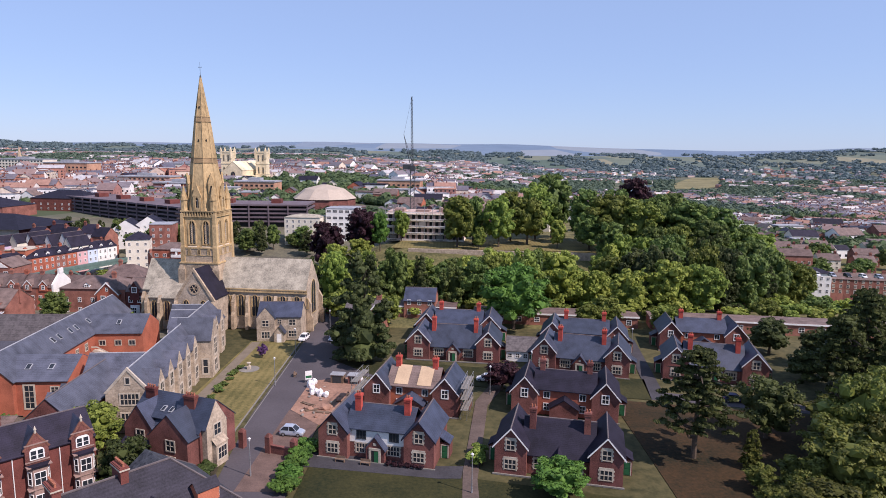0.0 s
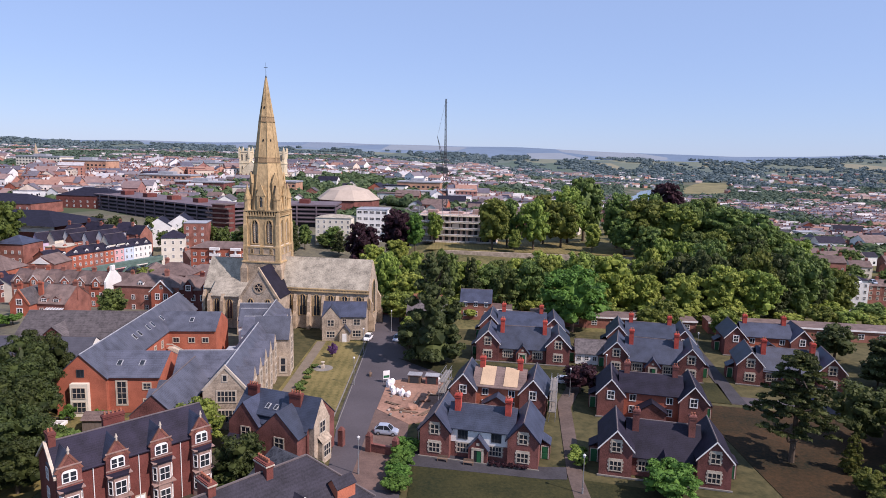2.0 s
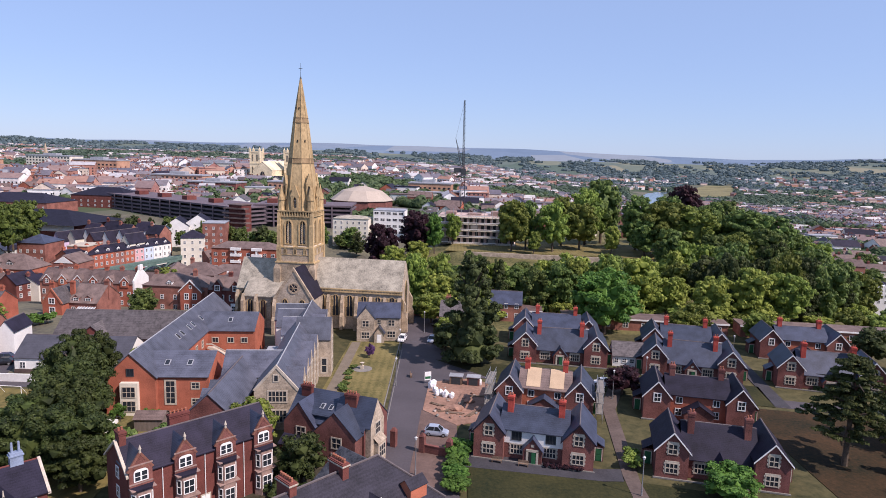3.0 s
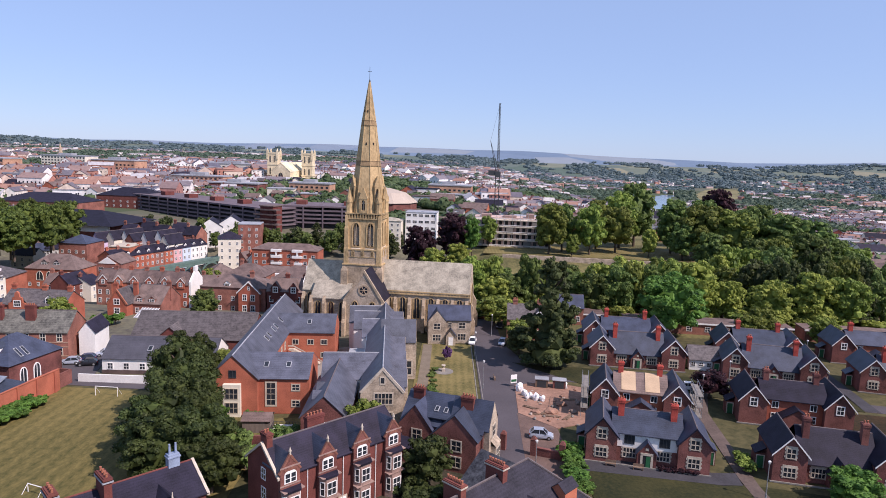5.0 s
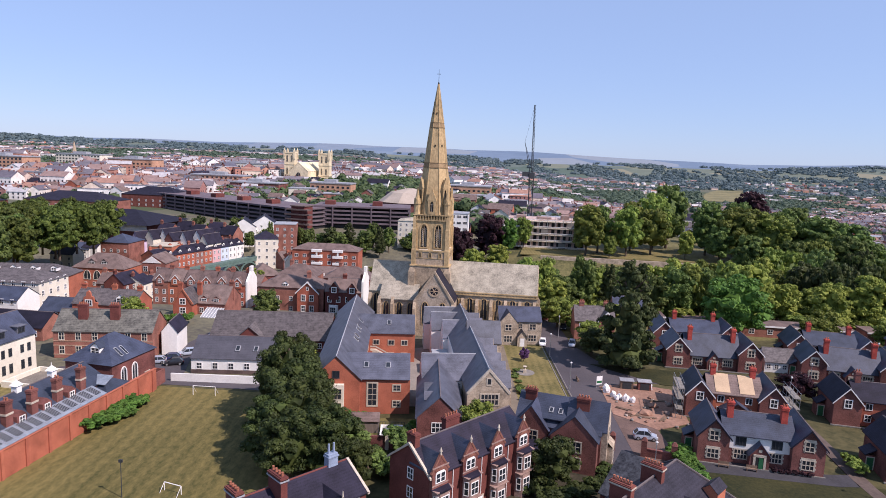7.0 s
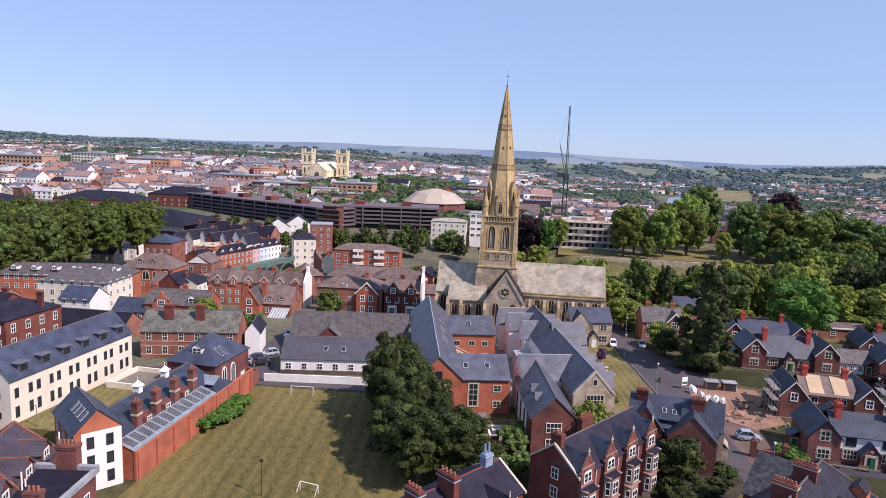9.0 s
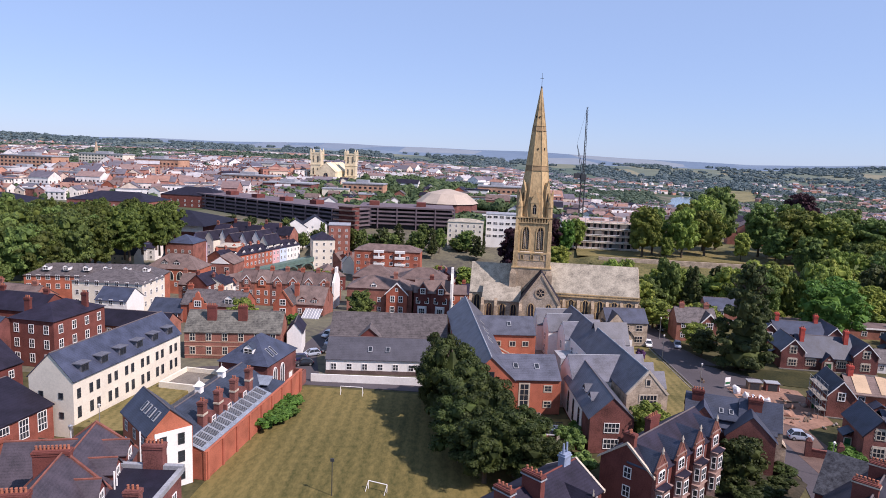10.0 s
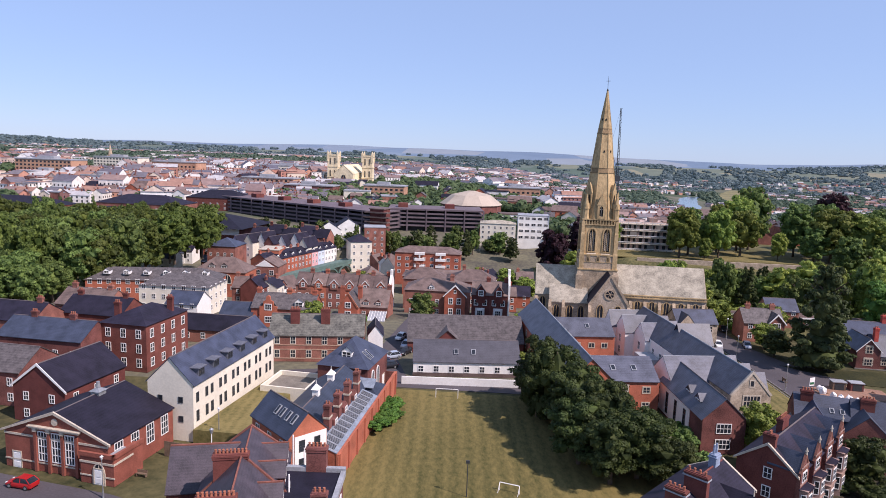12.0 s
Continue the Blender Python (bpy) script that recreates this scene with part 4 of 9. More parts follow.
almshouse(-18.1, 94.8, -12.7, 18.5, label="brick almshouse with white rendered middle and blue slate roof", rendered=True)
almshouse(9.0, 90.0, -13, 18.5, label="dull red brick almshouse with dark slate roof and white bargeboards", slate=SLATE_DARK, chim=BRICK)
almshouse(13.8, 112.2, -13, 19, label="brick almshouse seen from behind, dark slate gables", back=True, slate=SLATE_DARK, chim=BRICK)
almshouse(-13.2, 113.4, -12, 17.5, label="brick almshouse with stripped roof under repair", back=True, repair=True)
almshouse(-7.0, 143.0, -8, 21.2, 5.2, label="red brick almshouse with blue slate roof and red chimneys")
almshouse(-5.5, 157.5, -8, 21, 5.2, label="red brick almshouse, blue slate roof, beside the lime trees", back=True)
almshouse(21.0, 136.6, -16, 20.5, 5.0, label="red brick almshouse with blue slate roof and stone window surrounds")
almshouse(25.0, 150.2, -13, 20.0, 5.0, label="red brick almshouse, tall red chimneys, near the low garden range", back=True)
almshouse(48.0, 131.2, -15, 20.5, 5.0, label="red brick almshouse half hidden behind the cedar")
almshouse(54.0, 151.6, -10, 20.0, 5.0, label="red brick almshouse with red chimneys behind the cedar", back=True)


# ---- generic buildings ----
def house(name, x, y, yaw, W, D, ze, zr, wall, roof, label, category="house", axis="x", z0=0.0, floors=2, front=3, side=0, sides="r", win=(1.0, 1.4), first=1.0, rise=2.8, chims=(), over=0.3, group="", nx=2, ny=2, trim=None, quoins=False, gable_end=None, cap=True, below=0.0):
    h = thing(name, pose(x, y, z0, 0, 0, yaw), label, category, group)
    g = Geo()
    if axis in "xy":
        g.gable(0, 0, W, D, -below, ze, zr, axis)
    else:
        g.box(0, 0, -below, W, D, ze)
    part("wall", g, wall, h)
    r = Geo()
    if axis in "xy":
        r.slopes(0, 0, W, D, ze, zr, axis, over=over, verge=0.15 if over else 0.0)
        if cap:
            ridge_cap(h, (0, D / 2, zr) if axis == "x" else (W / 2, 0, zr), (W, D / 2, zr) if axis == "x" else (W / 2, D, zr))
    elif axis == "hip":
        r.hip(0, 0, W, D, ze + 0.02, zr)
    else:
        r.box(-0.2, -0.2, ze + 0.01, W + 0.2, D + 0.2, ze + 0.35)
    part("roof", r, roof, h)
    for f in range(floors):
        z = first + f * rise
        for i in range(front):
            window(h, W * (i + 0.5) / front, 0, z, win[0], win[1], "f", nx, ny, trim, quoins=quoins)
        for s in sides:
            for i in range(side):
                yy = D * (i + 0.5) / side
                window(h, W if s == "r" else 0, yy, z, win[0], win[1], s, nx, ny, trim, quoins=quoins)
    for cx, cy in chims:
        chimney(h, cx, cy, min(ze, zr - 1.2), zr + 1.3, 1.3, 0.7, 3, wall if wall not in (WHITE, CREAM) else BRICK)
    return h


def dormer(h, x, y, z, w=1.3, hgt=1.3, face="f", wall=None, roof=None, depth=1.8, white=True):
    """A small gabled dormer with its window."""
    m = pose(x, y, z, 0, 0, TURN[face])
    d = part("dormer", Geo().gable(-w / 2 - 0.15, 0, w / 2 + 0.15, depth, 0, hgt, hgt + w * 0.5, "y"), wall or SLATE, h, m=m)
    part("dormer_roof", Geo().slopes(-w / 2 - 0.15, 0, w / 2 + 0.15, depth, hgt, hgt + w * 0.5, "y", 0.12, 0.15, 0.08), roof or SLATE, d)
    window(d, 0, 0, 0.15, w - 0.1, hgt - 0.2, nx=2, ny=2)
    return d


def skylight(h, x, y, z, tilt, face="f", w=0.95, l=1.4):
    """A roof window: pale flashing frame proud of the slope, dark pane."""
    m = pose(x, y, z, 0, 0, TURN[face]) @ pose(0, 0, 0, tilt, 0, 0)
    s = part("skylight", Geo().box(-w / 2, 0, -0.2, w / 2, l, 0.16), LEAD, h, m=m)
    part("pane", Geo().box(-w / 2 + 0.12, 0.12, 0.16, w / 2 - 0.12, l - 0.12, 0.18), GLASS, s)


# lodge by the church
lodge = house("lodge", -45.2, 156.8, 3, 10.8, 7.5, 6.1, 9.0, STONE, SLATE, "grey stone lodge with pale window surrounds and slate roof", first=0.9, rise=3.1, floors=0, front=0)
part("gable_wall", Geo().gable(0, -1.2, 4.4, 4, 0, 6.0, 8.6, "y"), STONE, lodge)
part("gable_roof", Geo().slopes(0, -1.0, 4.4, 4.0, 6.0, 8.6, "y"), SLATE, lodge)
for xx, yy in ((2.2, -1.2), (8.6, 0)):
    window(lodge, xx, yy, 0.9, 2.0, 1.6, nx=3, mat=STONE_PALE, surround=0.15, bar=0.06)
    window(lodge, xx, yy, 3.9, 1.6, 1.5, nx=2, mat=STONE_PALE, surround=0.15, bar=0.06)
window(lodge, 5.5, 0, 4.2, 0.9, 1.2, mat=STONE_PALE)
part("porch_wall", Geo().gable(4.5, -2.2, 6.9, 0.2, 0, 2.5, 4.1, "y"), STONE, lodge)
part("porch_roof", Geo().slopes(4.5, -2.2, 6.9, 0.2, 2.5, 4.1, "y"), SLATE, lodge)
door(lodge, 5.7, -2.2, 0, 1.1, 2.2, "f", TRIM)

# long stone school range
school = thing("school_range", pose(-55.3, 106.2, 0, 0, 0, 5), "grey stone school range with slate roofs and white cross gables", "school")
part("wall", Geo().gable(0, -4.0, 7.4, 46, 0, 7.2, 11.1, "y"), STONE, school)
part("roof", Geo().slopes(0, -3.8, 7.4, 46, 7.2, 11.1, "y", 0.2, 0.0), SLATE_PALE, school)
part("gable_coping", Geo().prism([(-0.2, -4.1, 7.1), (3.7, -4.1, 11.5), (7.6, -4.1, 7.1), (7.2, -4.1, 6.9), (3.7, -4.1, 10.9), (0.2, -4.1, 6.9)], (0, 0.4, 0)), STONE_PALE, school)
window(school, 3.9, -4.0, 5.0, 3.0, 1.9, nx=5, ny=2, mat=STONE_PALE, surround=0.2, bar=0.06)
window(school, 3.9, -4.0, 1.4, 3.0, 2.1, nx=5, ny=2, mat=STONE_PALE, surround=0.2, bar=0.06)
window(school, 3.7, -4.0, 8.6, 0.7, 1.1, nx=1, ny=1, mat=STONE_PALE, surround=0.15)
ridge_cap(school, (3.7, -4, 11.1), (3.7, 46, 11.1), LEAD)
for i, v in enumerate((-0.5, 4.5, 9.5, 14.5, 19.5, 31, 36, 41)):
    part("dormer_gable", Geo().gable(5.0, v - 1.5, 8.0, v + 1.5, 0, 7.6, 10.0, "x"), STONE, school)
    part("dormer_roof", Geo().slopes(4.2, v - 1.5, 7.9, v + 1.5, 7.6, 10.0, "x", 0.2, 0.05), SLATE_PALE, school)
    window(school, 8.0, v, 5.2, 1.5, 2.4, "r", 2, 2, STONE_PALE, 0.25, 0.06)
    window(school, 8.0, v, 1.2, 1.5, 2.4, "r", 2, 2, STONE_PALE, 0.25, 0.06)
part("porch_gable", Geo().gable(4.0, 22.5, 10.4, 28.0, 0, 8.2, 12.2, "x"), STONE, school)
part("porch_gable_roof", Geo().slopes(3.0, 22.5, 10.3, 28.0, 8.2, 12.2, "x", 0.2, 0.05), SLATE_PALE, school)
window(school, 10.4, 25.2, 4.6, 2.0, 3.4, "r", 2, 3, STONE_PALE, 0.3, 0.07)
window(school, 10.4, 25.2, 0.8, 2.0, 2.6, "r", 2, 2, STONE_PALE, 0.3, 0.07)
window(school, 9.0, 22.5, 1.0, 1.0, 3.0, "f", 1, 2, STONE_PALE, 0.3, 0.07)
for v, x0, ht, half in ((8.0, -7.4, 10.2, 4.2), (34.6, -1.4, 9.8, 3.4), (41.2, -3.6, 10.0, 3.2), (46.6, -5.0, 10.0, 2.6)):
    part("cross_wall", Geo().gable(x0, v - half, 2, v + half, 0, 6.6, ht, "x"), WHITE, school, "pale rendered cross wing")
    part("cross_roof", Geo().slopes(x0, v - half, 3.6, v + half, 6.6, ht, "x", 0.2, 0.05), SLATE_PALE, school)
    ridge_cap(school, (x0, v, ht), (3.6, v, ht), LEAD)
    window(school, x0, v, 3.6, 1.2, 1.8, "l")
    window(school, x0, v, 0.8, 1.2, 1.8, "l")
part("court_wall", Geo().box(-0.3, 12.4, 0, 0.05, 46, 7.0), WHITE, school, "white rendered courtyard wall")
for v in (15, 20, 25, 29):
    window(school, -0.3, v, 3.8, 1.1, 1.6, "l")
for v, z in ((16.5, 3.2), (27.5, 4.2)):
    part("link_roof", Geo().box(-4.0, v - 3.0, 0, -0.4, v + 3.0, z), LEAD, school)
annex = house("brick_annex", -63.1, 93.6, 2, 7.2, 19.0, 6.0, 9.4, BRICK, SLATE_PALE, "low brick annex with a steep slate gable", "school", axis="y", floors=2, front=1, win=(2.4, 1.6), nx=4, first=0.9, rise=2.7)
part("render_panel", Geo().box(-0.08, 5.0, 0.4, 0.02, 18.8, 5.9), WHITE, annex, "pale rendered side wall")
for v in (7.0, 11.0, 15.0):
    window(annex, -0.08, v, 1.0, 0.9, 3.8, "l", 1, 4, IRON)
for v in (5.0, 9.0):
    dormer(annex, 1.2, v, 6.6, 2.0, 0.9, "l", SLATE_PALE, SLATE_PALE, 2.4)

# red brick college block round a yard
college = thing("college_block", pose(-82.6, 107.0, 0, 0, 0, 4), "modern red-orange brick college block with slate roofs", "building")
part("long_wall", Geo().gable(0, 0, 8.6, 51, 0, 6.9, 11.0, "y"), BRICK_RED, college)
part("long_roof", Geo().slopes(0, 0, 8.6, 51, 6.9, 11.0, "y", 0.35, 0.2), SLATE_PALE, college)
ridge_cap(college, (4.3, 0, 11.0), (4.3, 51, 11.0), LEAD)
part("front_wall", Geo().gable(8.6, 1.0, 17.6, 12.5, 0, 6.7, 9.6, "x"), BRICK_RED, college)
part("front_roof", Geo().slopes(5.0, 1.0, 17.4, 12.5, 6.7, 9.6, "x", 0.35, 0.2), SLATE_PALE, college)
part("rear_wall", Geo().gable(7.0, 31.0, 19.0, 41.0, 0, 6.8, 9.8, "x"), BRICK_RED, college)
part("rear_roof", Geo().slopes(4.5, 31.0, 18.8, 41.0, 6.8, 9.8, "x", 0.35, 0.2), SLATE_PALE, college)
window(college, 4.3, 0, 7.0, 1.2, 1.3, nx=2, ny=1, mat=IRON)
bay = part("bay_window", Geo().box(2.8, -0.9, 0, 5.8, 0.1, 6.0), CREAM, college, "two storey pale stone bay window")
for z in (0.8, 3.4):
    window(bay, 4.3, -0.9, z, 2.2, 1.9, nx=3, ny=2, mat=STONE_PALE)
window(college, 10.8, 1.0, 1.6, 1.6, 4.2, nx=2, ny=4, mat=STONE_PALE, surround=0.25)
for z in (1.4, 4.4):
    window(college, 15.2, 1.0, z, 1.3, 1.1, nx=2, ny=2, mat=STONE_PALE, surround=0.15)
for z in (1.0, 4.0):
    for xx in (10.2, 13.6, 16.6):
        window(college, xx, 31.0, z, 1.3, 1.1, nx=2, ny=1, mat=STONE_PALE, surround=0.12)
for z in (1.0, 4.0):
    for v in (15, 19, 23, 27):
        window(college, 8.6, v, z, 1.1, 1.5, "r", mat=STONE_PALE, surround=0.12)
for v in (4, 10, 16, 22, 28, 34, 40, 46):
    window(college, 0, v, 1.0, 1.1, 1.5, "l", mat=STONE_PALE)
    window(college, 0, v, 4.0, 1.1, 1.5, "l", mat=STONE_PALE)
for v in (18, 20.5, 25, 27.5, 33, 36):
    skylight(college, 7.0, v, 8.55, 43.6, "r")
for xx in (9.5, 13.5):
    skylight(college, xx, 3.2, 7.95, 26.8, "f")
skylight(college, 13.0, 33.0, 8.15, 31.0, "f")
part("stair", Geo().prism([(9.0, 28.5, 3.4), (10.2, 28.5, 3.4), (16.0, 28.5, 0.2), (15.0, 28.5, 0.2)], (0, 1.4, 0)).prism([(9.0, 28.3, 4.5), (10.2, 28.3, 4.5), (16.4, 28.3, 1.1), (16.4, 28.3, 0.9), (10.2, 28.3, 4.2), (9.0, 28.3, 4.2)], (0, 0.08, 0)), STONE_PALE, college, "pale outside stair with railing")

# vicarage
vic = thing("vicarage", pose(-48.0, 93.4, 0, 0, 0, -20) @ Matrix.Diagonal((1, 1, 0.94, 1)), "brown brick vicarage with stone side and slate gables", "house")
part("wall", Geo().gable(0, 1.5, 13.5, 9.5, 0, 6.2, 10.0, "x"), BRICK, vic)
part("roof", Geo().slopes(0, 1.5, 13.5, 9.5, 6.2, 10.0, "x", 0.3, 0.1), SLATE, vic)
for x0, x1, y0 in ((0, 5.4, 0.6), (6.2, 13.2, -0.8)):
    part("gable_wall", Geo().gable(x0, y0, x1, 6, 0, 5.8, 9.4, "y"), BRICK, vic)
    part("gable_roof", Geo().slopes(x0, y0, x1, 6, 5.8, 9.4, "y", 0.3, 0.1), SLATE, vic)
    window(vic, (x0 + x1) / 2 + 0.4, y0, 3.6, 1.5, 1.7, nx=2, ny=2, mat=STONE_PALE, surround=0.15)
    window(vic, (x0 + x1) / 2 + 0.4, y0, 0.9, 1.5, 1.7, nx=2, ny=2, mat=STONE_PALE, surround=0.15)
part("stone_gable", Geo().gable(8.5, 2.0, 14.4, 6.5, 0, 6.8, 10.6, "x"), STONE, vic)
part("stone_gable_roof", Geo().slopes(8.0, 2.0, 14.3, 6.5, 6.8, 10.6, "x", 0.25, 0.05), SLATE, vic)
vb = part("bay_window", Geo().box(14.2, 3.0, 0, 15.2, 5.6, 3.6).prism([(15.3, 2.9, 3.6), (15.3, 5.7, 3.6), (14.3, 5.7, 4.6), (14.3, 2.9, 4.6)], (0, 0, 0.05)), STONE, vic)
window(vb, 15.2, 4.3, 1.1, 1.9, 2.0, "r", 3, 2, STONE_PALE, 0.15)
window(vic, 14.4, 4.3, 4.9, 1.5, 1.9, "r", 2, 2, STONE_PALE, 0.2)
chimney(vic, 1.8, 4.6, 7, 11.0, 1.8, 0.7, 4, BRICK_DARK)
chimney(vic, 10.3, 3.6, 7, 11.2, 2.0, 0.8, 4, BRICK_DARK)
part("pent_wall", Geo().box(0.2, -0.9, 0, 5.2, 0.7, 2.6), BRICK, vic)
part("pent_roof", Geo().prism([(0.0, -1.2, 2.5), (0.0, 0.7, 3.7), (0.0, 0.7, 3.85), (0.0, -1.2, 2.65)], (5.4, 0, 0)), SLATE_DARK, vic)
window(vic, 3.2, -0.9, 1.0, 1.0, 1.1, mat=STONE_PALE, surround=0.12)
part("valley_roof", Geo().prism([(3.2, 1.6, 7.2), (9.4, 1.6, 7.2), (9.4, 5.6, 9.3), (3.2, 5.6, 9.3)], (0, 0, 0.15)), SLATE, vic)
for xx in (5.4, 6.9):
    skylight(vic, xx, 2.8, 7.95, 27.7, "f", 0.7, 1.1)

# gabled red brick villas close by
villas = thing("villa_terrace", pose(-60.85, 70.05, 0, 0, 0, 45) @ Matrix.Diagonal((1, 1, 0.905, 1)), "tall red brick terrace with bay windows and ornate gables", "terrace")
VW, VD = 19.8, 7.4
GABLE_CLAY = material("weathered moulded clay", (0.20, 0.085, 0.06), 0.85, 0.4, 0.8, 6.0)
BAY_STONE = material("pinkish dressed stone", (0.29, 0.195, 0.165), 0.85, 0.3, 0.8, 5.0)
part("wall", Geo().gable(0.5, 0, VW, VD, 0, 9.2, 12.4, "x"), BRICK_DARK, villas)
part("roof", Geo().slopes(0.5, 0, VW, VD, 9.2, 12.4, "x", 0.3, 0.05), SLATE_DARK, villas)
ridge_cap(villas, (0.5, VD / 2, 12.4), (VW, VD / 2, 12.4))
for i in range(4):
    c = 1.9 + i * 5.4
    part("front_gable", Geo().gable(c - 1.35, -0.5, c + 1.35, 3.4, 0, 9.8, 12.0, "y"), BRICK, villas)
    part("front_gable_roof", Geo().slopes(c - 1.35, -0.4, c + 1.35, 3.6, 9.8, 12.0, "y", 0.15, 0.0), SLATE, villas)
    part("finial", Geo().cone(c, -0.45, 12.0, 0.16, 12.5, 0.1, 6).cone(c, -0.45, 12.5, 0.2, 13.1, 0.02, 6), STONE_PALE, villas)
    co = Geo()
    for s in (-1, 1):
        co.prism([(c, -0.55, 12.3), (c + s * 1.6, -0.55, 9.7), (c + s * 1.35, -0.55, 9.6), (c, -0.55, 11.8)], (0, 0.3, 0))
    part("gable_coping", co, GABLE_CLAY, villas)
    fw = part("window", Geo().prism([(c - 0.85, -0.58, 8.1), (c + 0.85, -0.58, 8.1)] + [(c + 0.85 * math.cos(a * math.pi / 10), -0.58, 9.3 + 0.6 * math.sin(a * math.pi / 10)) for a in range(11)], (0, 0.1, 0)), TRIM, villas, "white arched sash window")
    for xx in (-0.4, 0.4):
        part("pane", Geo().box(c + xx - 0.3, -0.6, 8.25, c + xx + 0.3, -0.57, 8.75).box(c + xx - 0.3, -0.6, 8.85, c + xx + 0.3, -0.57, 9.45), GLASS, fw)
    for z in (7.75, 10.3):
        part("band", Geo().box(c - 1.4, -0.56, z, c + 1.4, -0.5, z + 0.2), BAY_STONE, villas)
    if i < 3:
        part("drainpipe", Geo().tube((c + 2.7, -0.08, 0), (c + 2.7, -0.08, 9.2), 0.06, 0.06, 6), TRIM, villas)
    part("arch", Geo().prism([(c - 0.9 + 0.9 * (1 - math.cos(a * math.pi / 8)), -0.6, 9.85 + 0.45 * math.sin(a * math.pi / 8)) for a in range(9)], (0, 0.12, 0)), GABLE_CLAY, villas)
    b = Geo().prism([(c - 1.3, -0.5, 0), (c - 0.8, -1.4, 0), (c + 0.8, -1.4, 0), (c + 1.3, -0.5, 0)], (0, 0, 7.2))
    bw = part("bay_window", b, BAY_STONE, villas, "pale pinkish stone bay window")
    part("bay_roof", Geo().prism([(c - 1.5, -0.45, 7.2), (c - 0.9, -1.6, 7.2), (c + 0.9, -1.6, 7.2), (c + 1.5, -0.45, 7.2)], (0, 0, 0.25)), SLATE_DARK, bw)
    for z in (1.2, 4.6):
        window(bw, c, -1.4, z, 1.3, 1.9, nx=2, ny=2, surround=0.04)
        for s in (-1, 1):
            window(bw, c + s * 1.06, -0.96, z, 0.6, 2.0, nx=1, ny=2, turn=s * 61, surround=0.03)
for z in (1.4, 4.6, 7.4):
    window(villas, 0.5, 3.4, z, 1.0, 1.6, "l")
chimney(villas, 1.1, 3.7, 10, 13.9, 0.8, 1.5, 2, BRICK_DARK)
chimney(villas, 8.6, 4.6, 10, 13.9, 2.6, 0.8, 5, BRICK_DARK)
part("gable_coping", Geo().prism([(0.25, -0.4, 9.1), (0.25, 3.7, 12.7), (0.25, 7.8, 9.1), (0.25, 7.8, 8.8), (0.25, 3.7, 12.3), (0.25, -0.4, 8.8)], (0.35, 0, 0)), STONE_PALE, villas)
for i in range(4):
    c = 1.9 + i * 5.4
    for z in (3.9, 7.3):
        part("sill_band", Geo().box(c - 1.45, -1.5, z, c + 1.45, -0.5, z + 0.14), BAY_STONE, villas)
door(villas, 10.0, 0, 0, 1.1, 2.6, "f", TRIM)

# nearer roofs
near_a = house("near_house", -79.0, 55.3, 45, 16, 8, 8.2, 10.5, BRICK_DARK, SLATE_DARK, "brick house with dark slate roof and clay pots, below the trees", floors=3, front=5, first=0.8, chims=(), cap=False)
ridge_cap(near_a, (0, 4, 10.5), (16, 4, 10.5), BRICK_DARK)
for u, w_ in ((6.2, 2.6), (1.2, 2.2)):
    st = chimney(near_a, u, 2.9, 8.6, 12.6, w_, 0.8, 4, BRICK_DARK, 90)
    part("cap", Geo().box(-w_ / 2 - 0.15, -0.55, 3.45, w_ / 2 + 0.15, 0.55, 3.6), LEAD, st, "grey mortar chimney cap")
part("flue", Geo().box(13.3, 3.7, 8.6, 14.6, 4.6, 12.0).box(13.2, 3.6, 11.6, 14.7, 4.7, 11.75).cone(13.6, 4.15, 12.0, 0.15, 13.2, 0.12).cone(14.3, 4.15, 12.0, 0.15, 13.2, 0.12), material("blue-grey slate hung flue", (0.22, 0.27, 0.36), 0.7, 0.25, 1.0, 6.0), near_a, "blue-grey hung chimney flue with two cream pots")
part("gable_coping", Geo().prism([(16.0, -0.3, 8.2), (16.0, 4, 10.8), (16.0, 8.3, 8.2), (16.0, 8.3, 7.9), (16.0, 4, 10.4), (16.0, -0.3, 7.9)], (0.32, 0, 0)), STONE_PALE, near_a)
part("cross_wall", Geo().gable(9.6, -1.4, 13.6, 4, 0, 7.6, 9.6, "y"), BRICK_DARK, near_a)
part("cross_roof", Geo().slopes(9.6, -1.4, 13.6, 4, 7.6, 9.6, "y", 0.2, 0.2), SLATE_DARK, near_a)
part("finial", Geo().cone(11.6, -1.5, 9.6, 0.12, 10.4, 0.04, 6), STONE_PALE, near_a)
SLATE_PATCHY = material("dark slate with lichen patches", (0.013, 0.012, 0.020), 0.65, 0.5, 0.5, 5.0, tint=(0.034, 0.031, 0.045), rows=0.3, spec=0.25)
near_b = thing("near_house", pose(-41.75, 58.85, -0.4, 0, 0, 47), "purple slate house with hips, dormers and long chimney stacks", "house")
part("wall", Geo().box(-5, -5.4, 0, 21.4, 5.4, 7.0), BRICK_DARK, near_b)
part("roof", Geo().add([(-5.4, -5.9, 6.9), (21.9, -5.9, 6.9), (-5.4, 5.9, 6.9), (21.9, 5.9, 6.9), (-5.4, 0, 12.0), (16.2, 0, 12.0)], [(0, 1, 5, 4), (3, 2, 4, 5), (2, 0, 4), (0, 2, 3, 1)]), SLATE_PATCHY, near_b)
SLATE_SPOTTED = material("blue slate spotted with pale lichen", (0.022, 0.023, 0.032), 0.75, 0.5, 1.3, 3.6, tint=(0.075, 0.08, 0.092), bump=0.4)
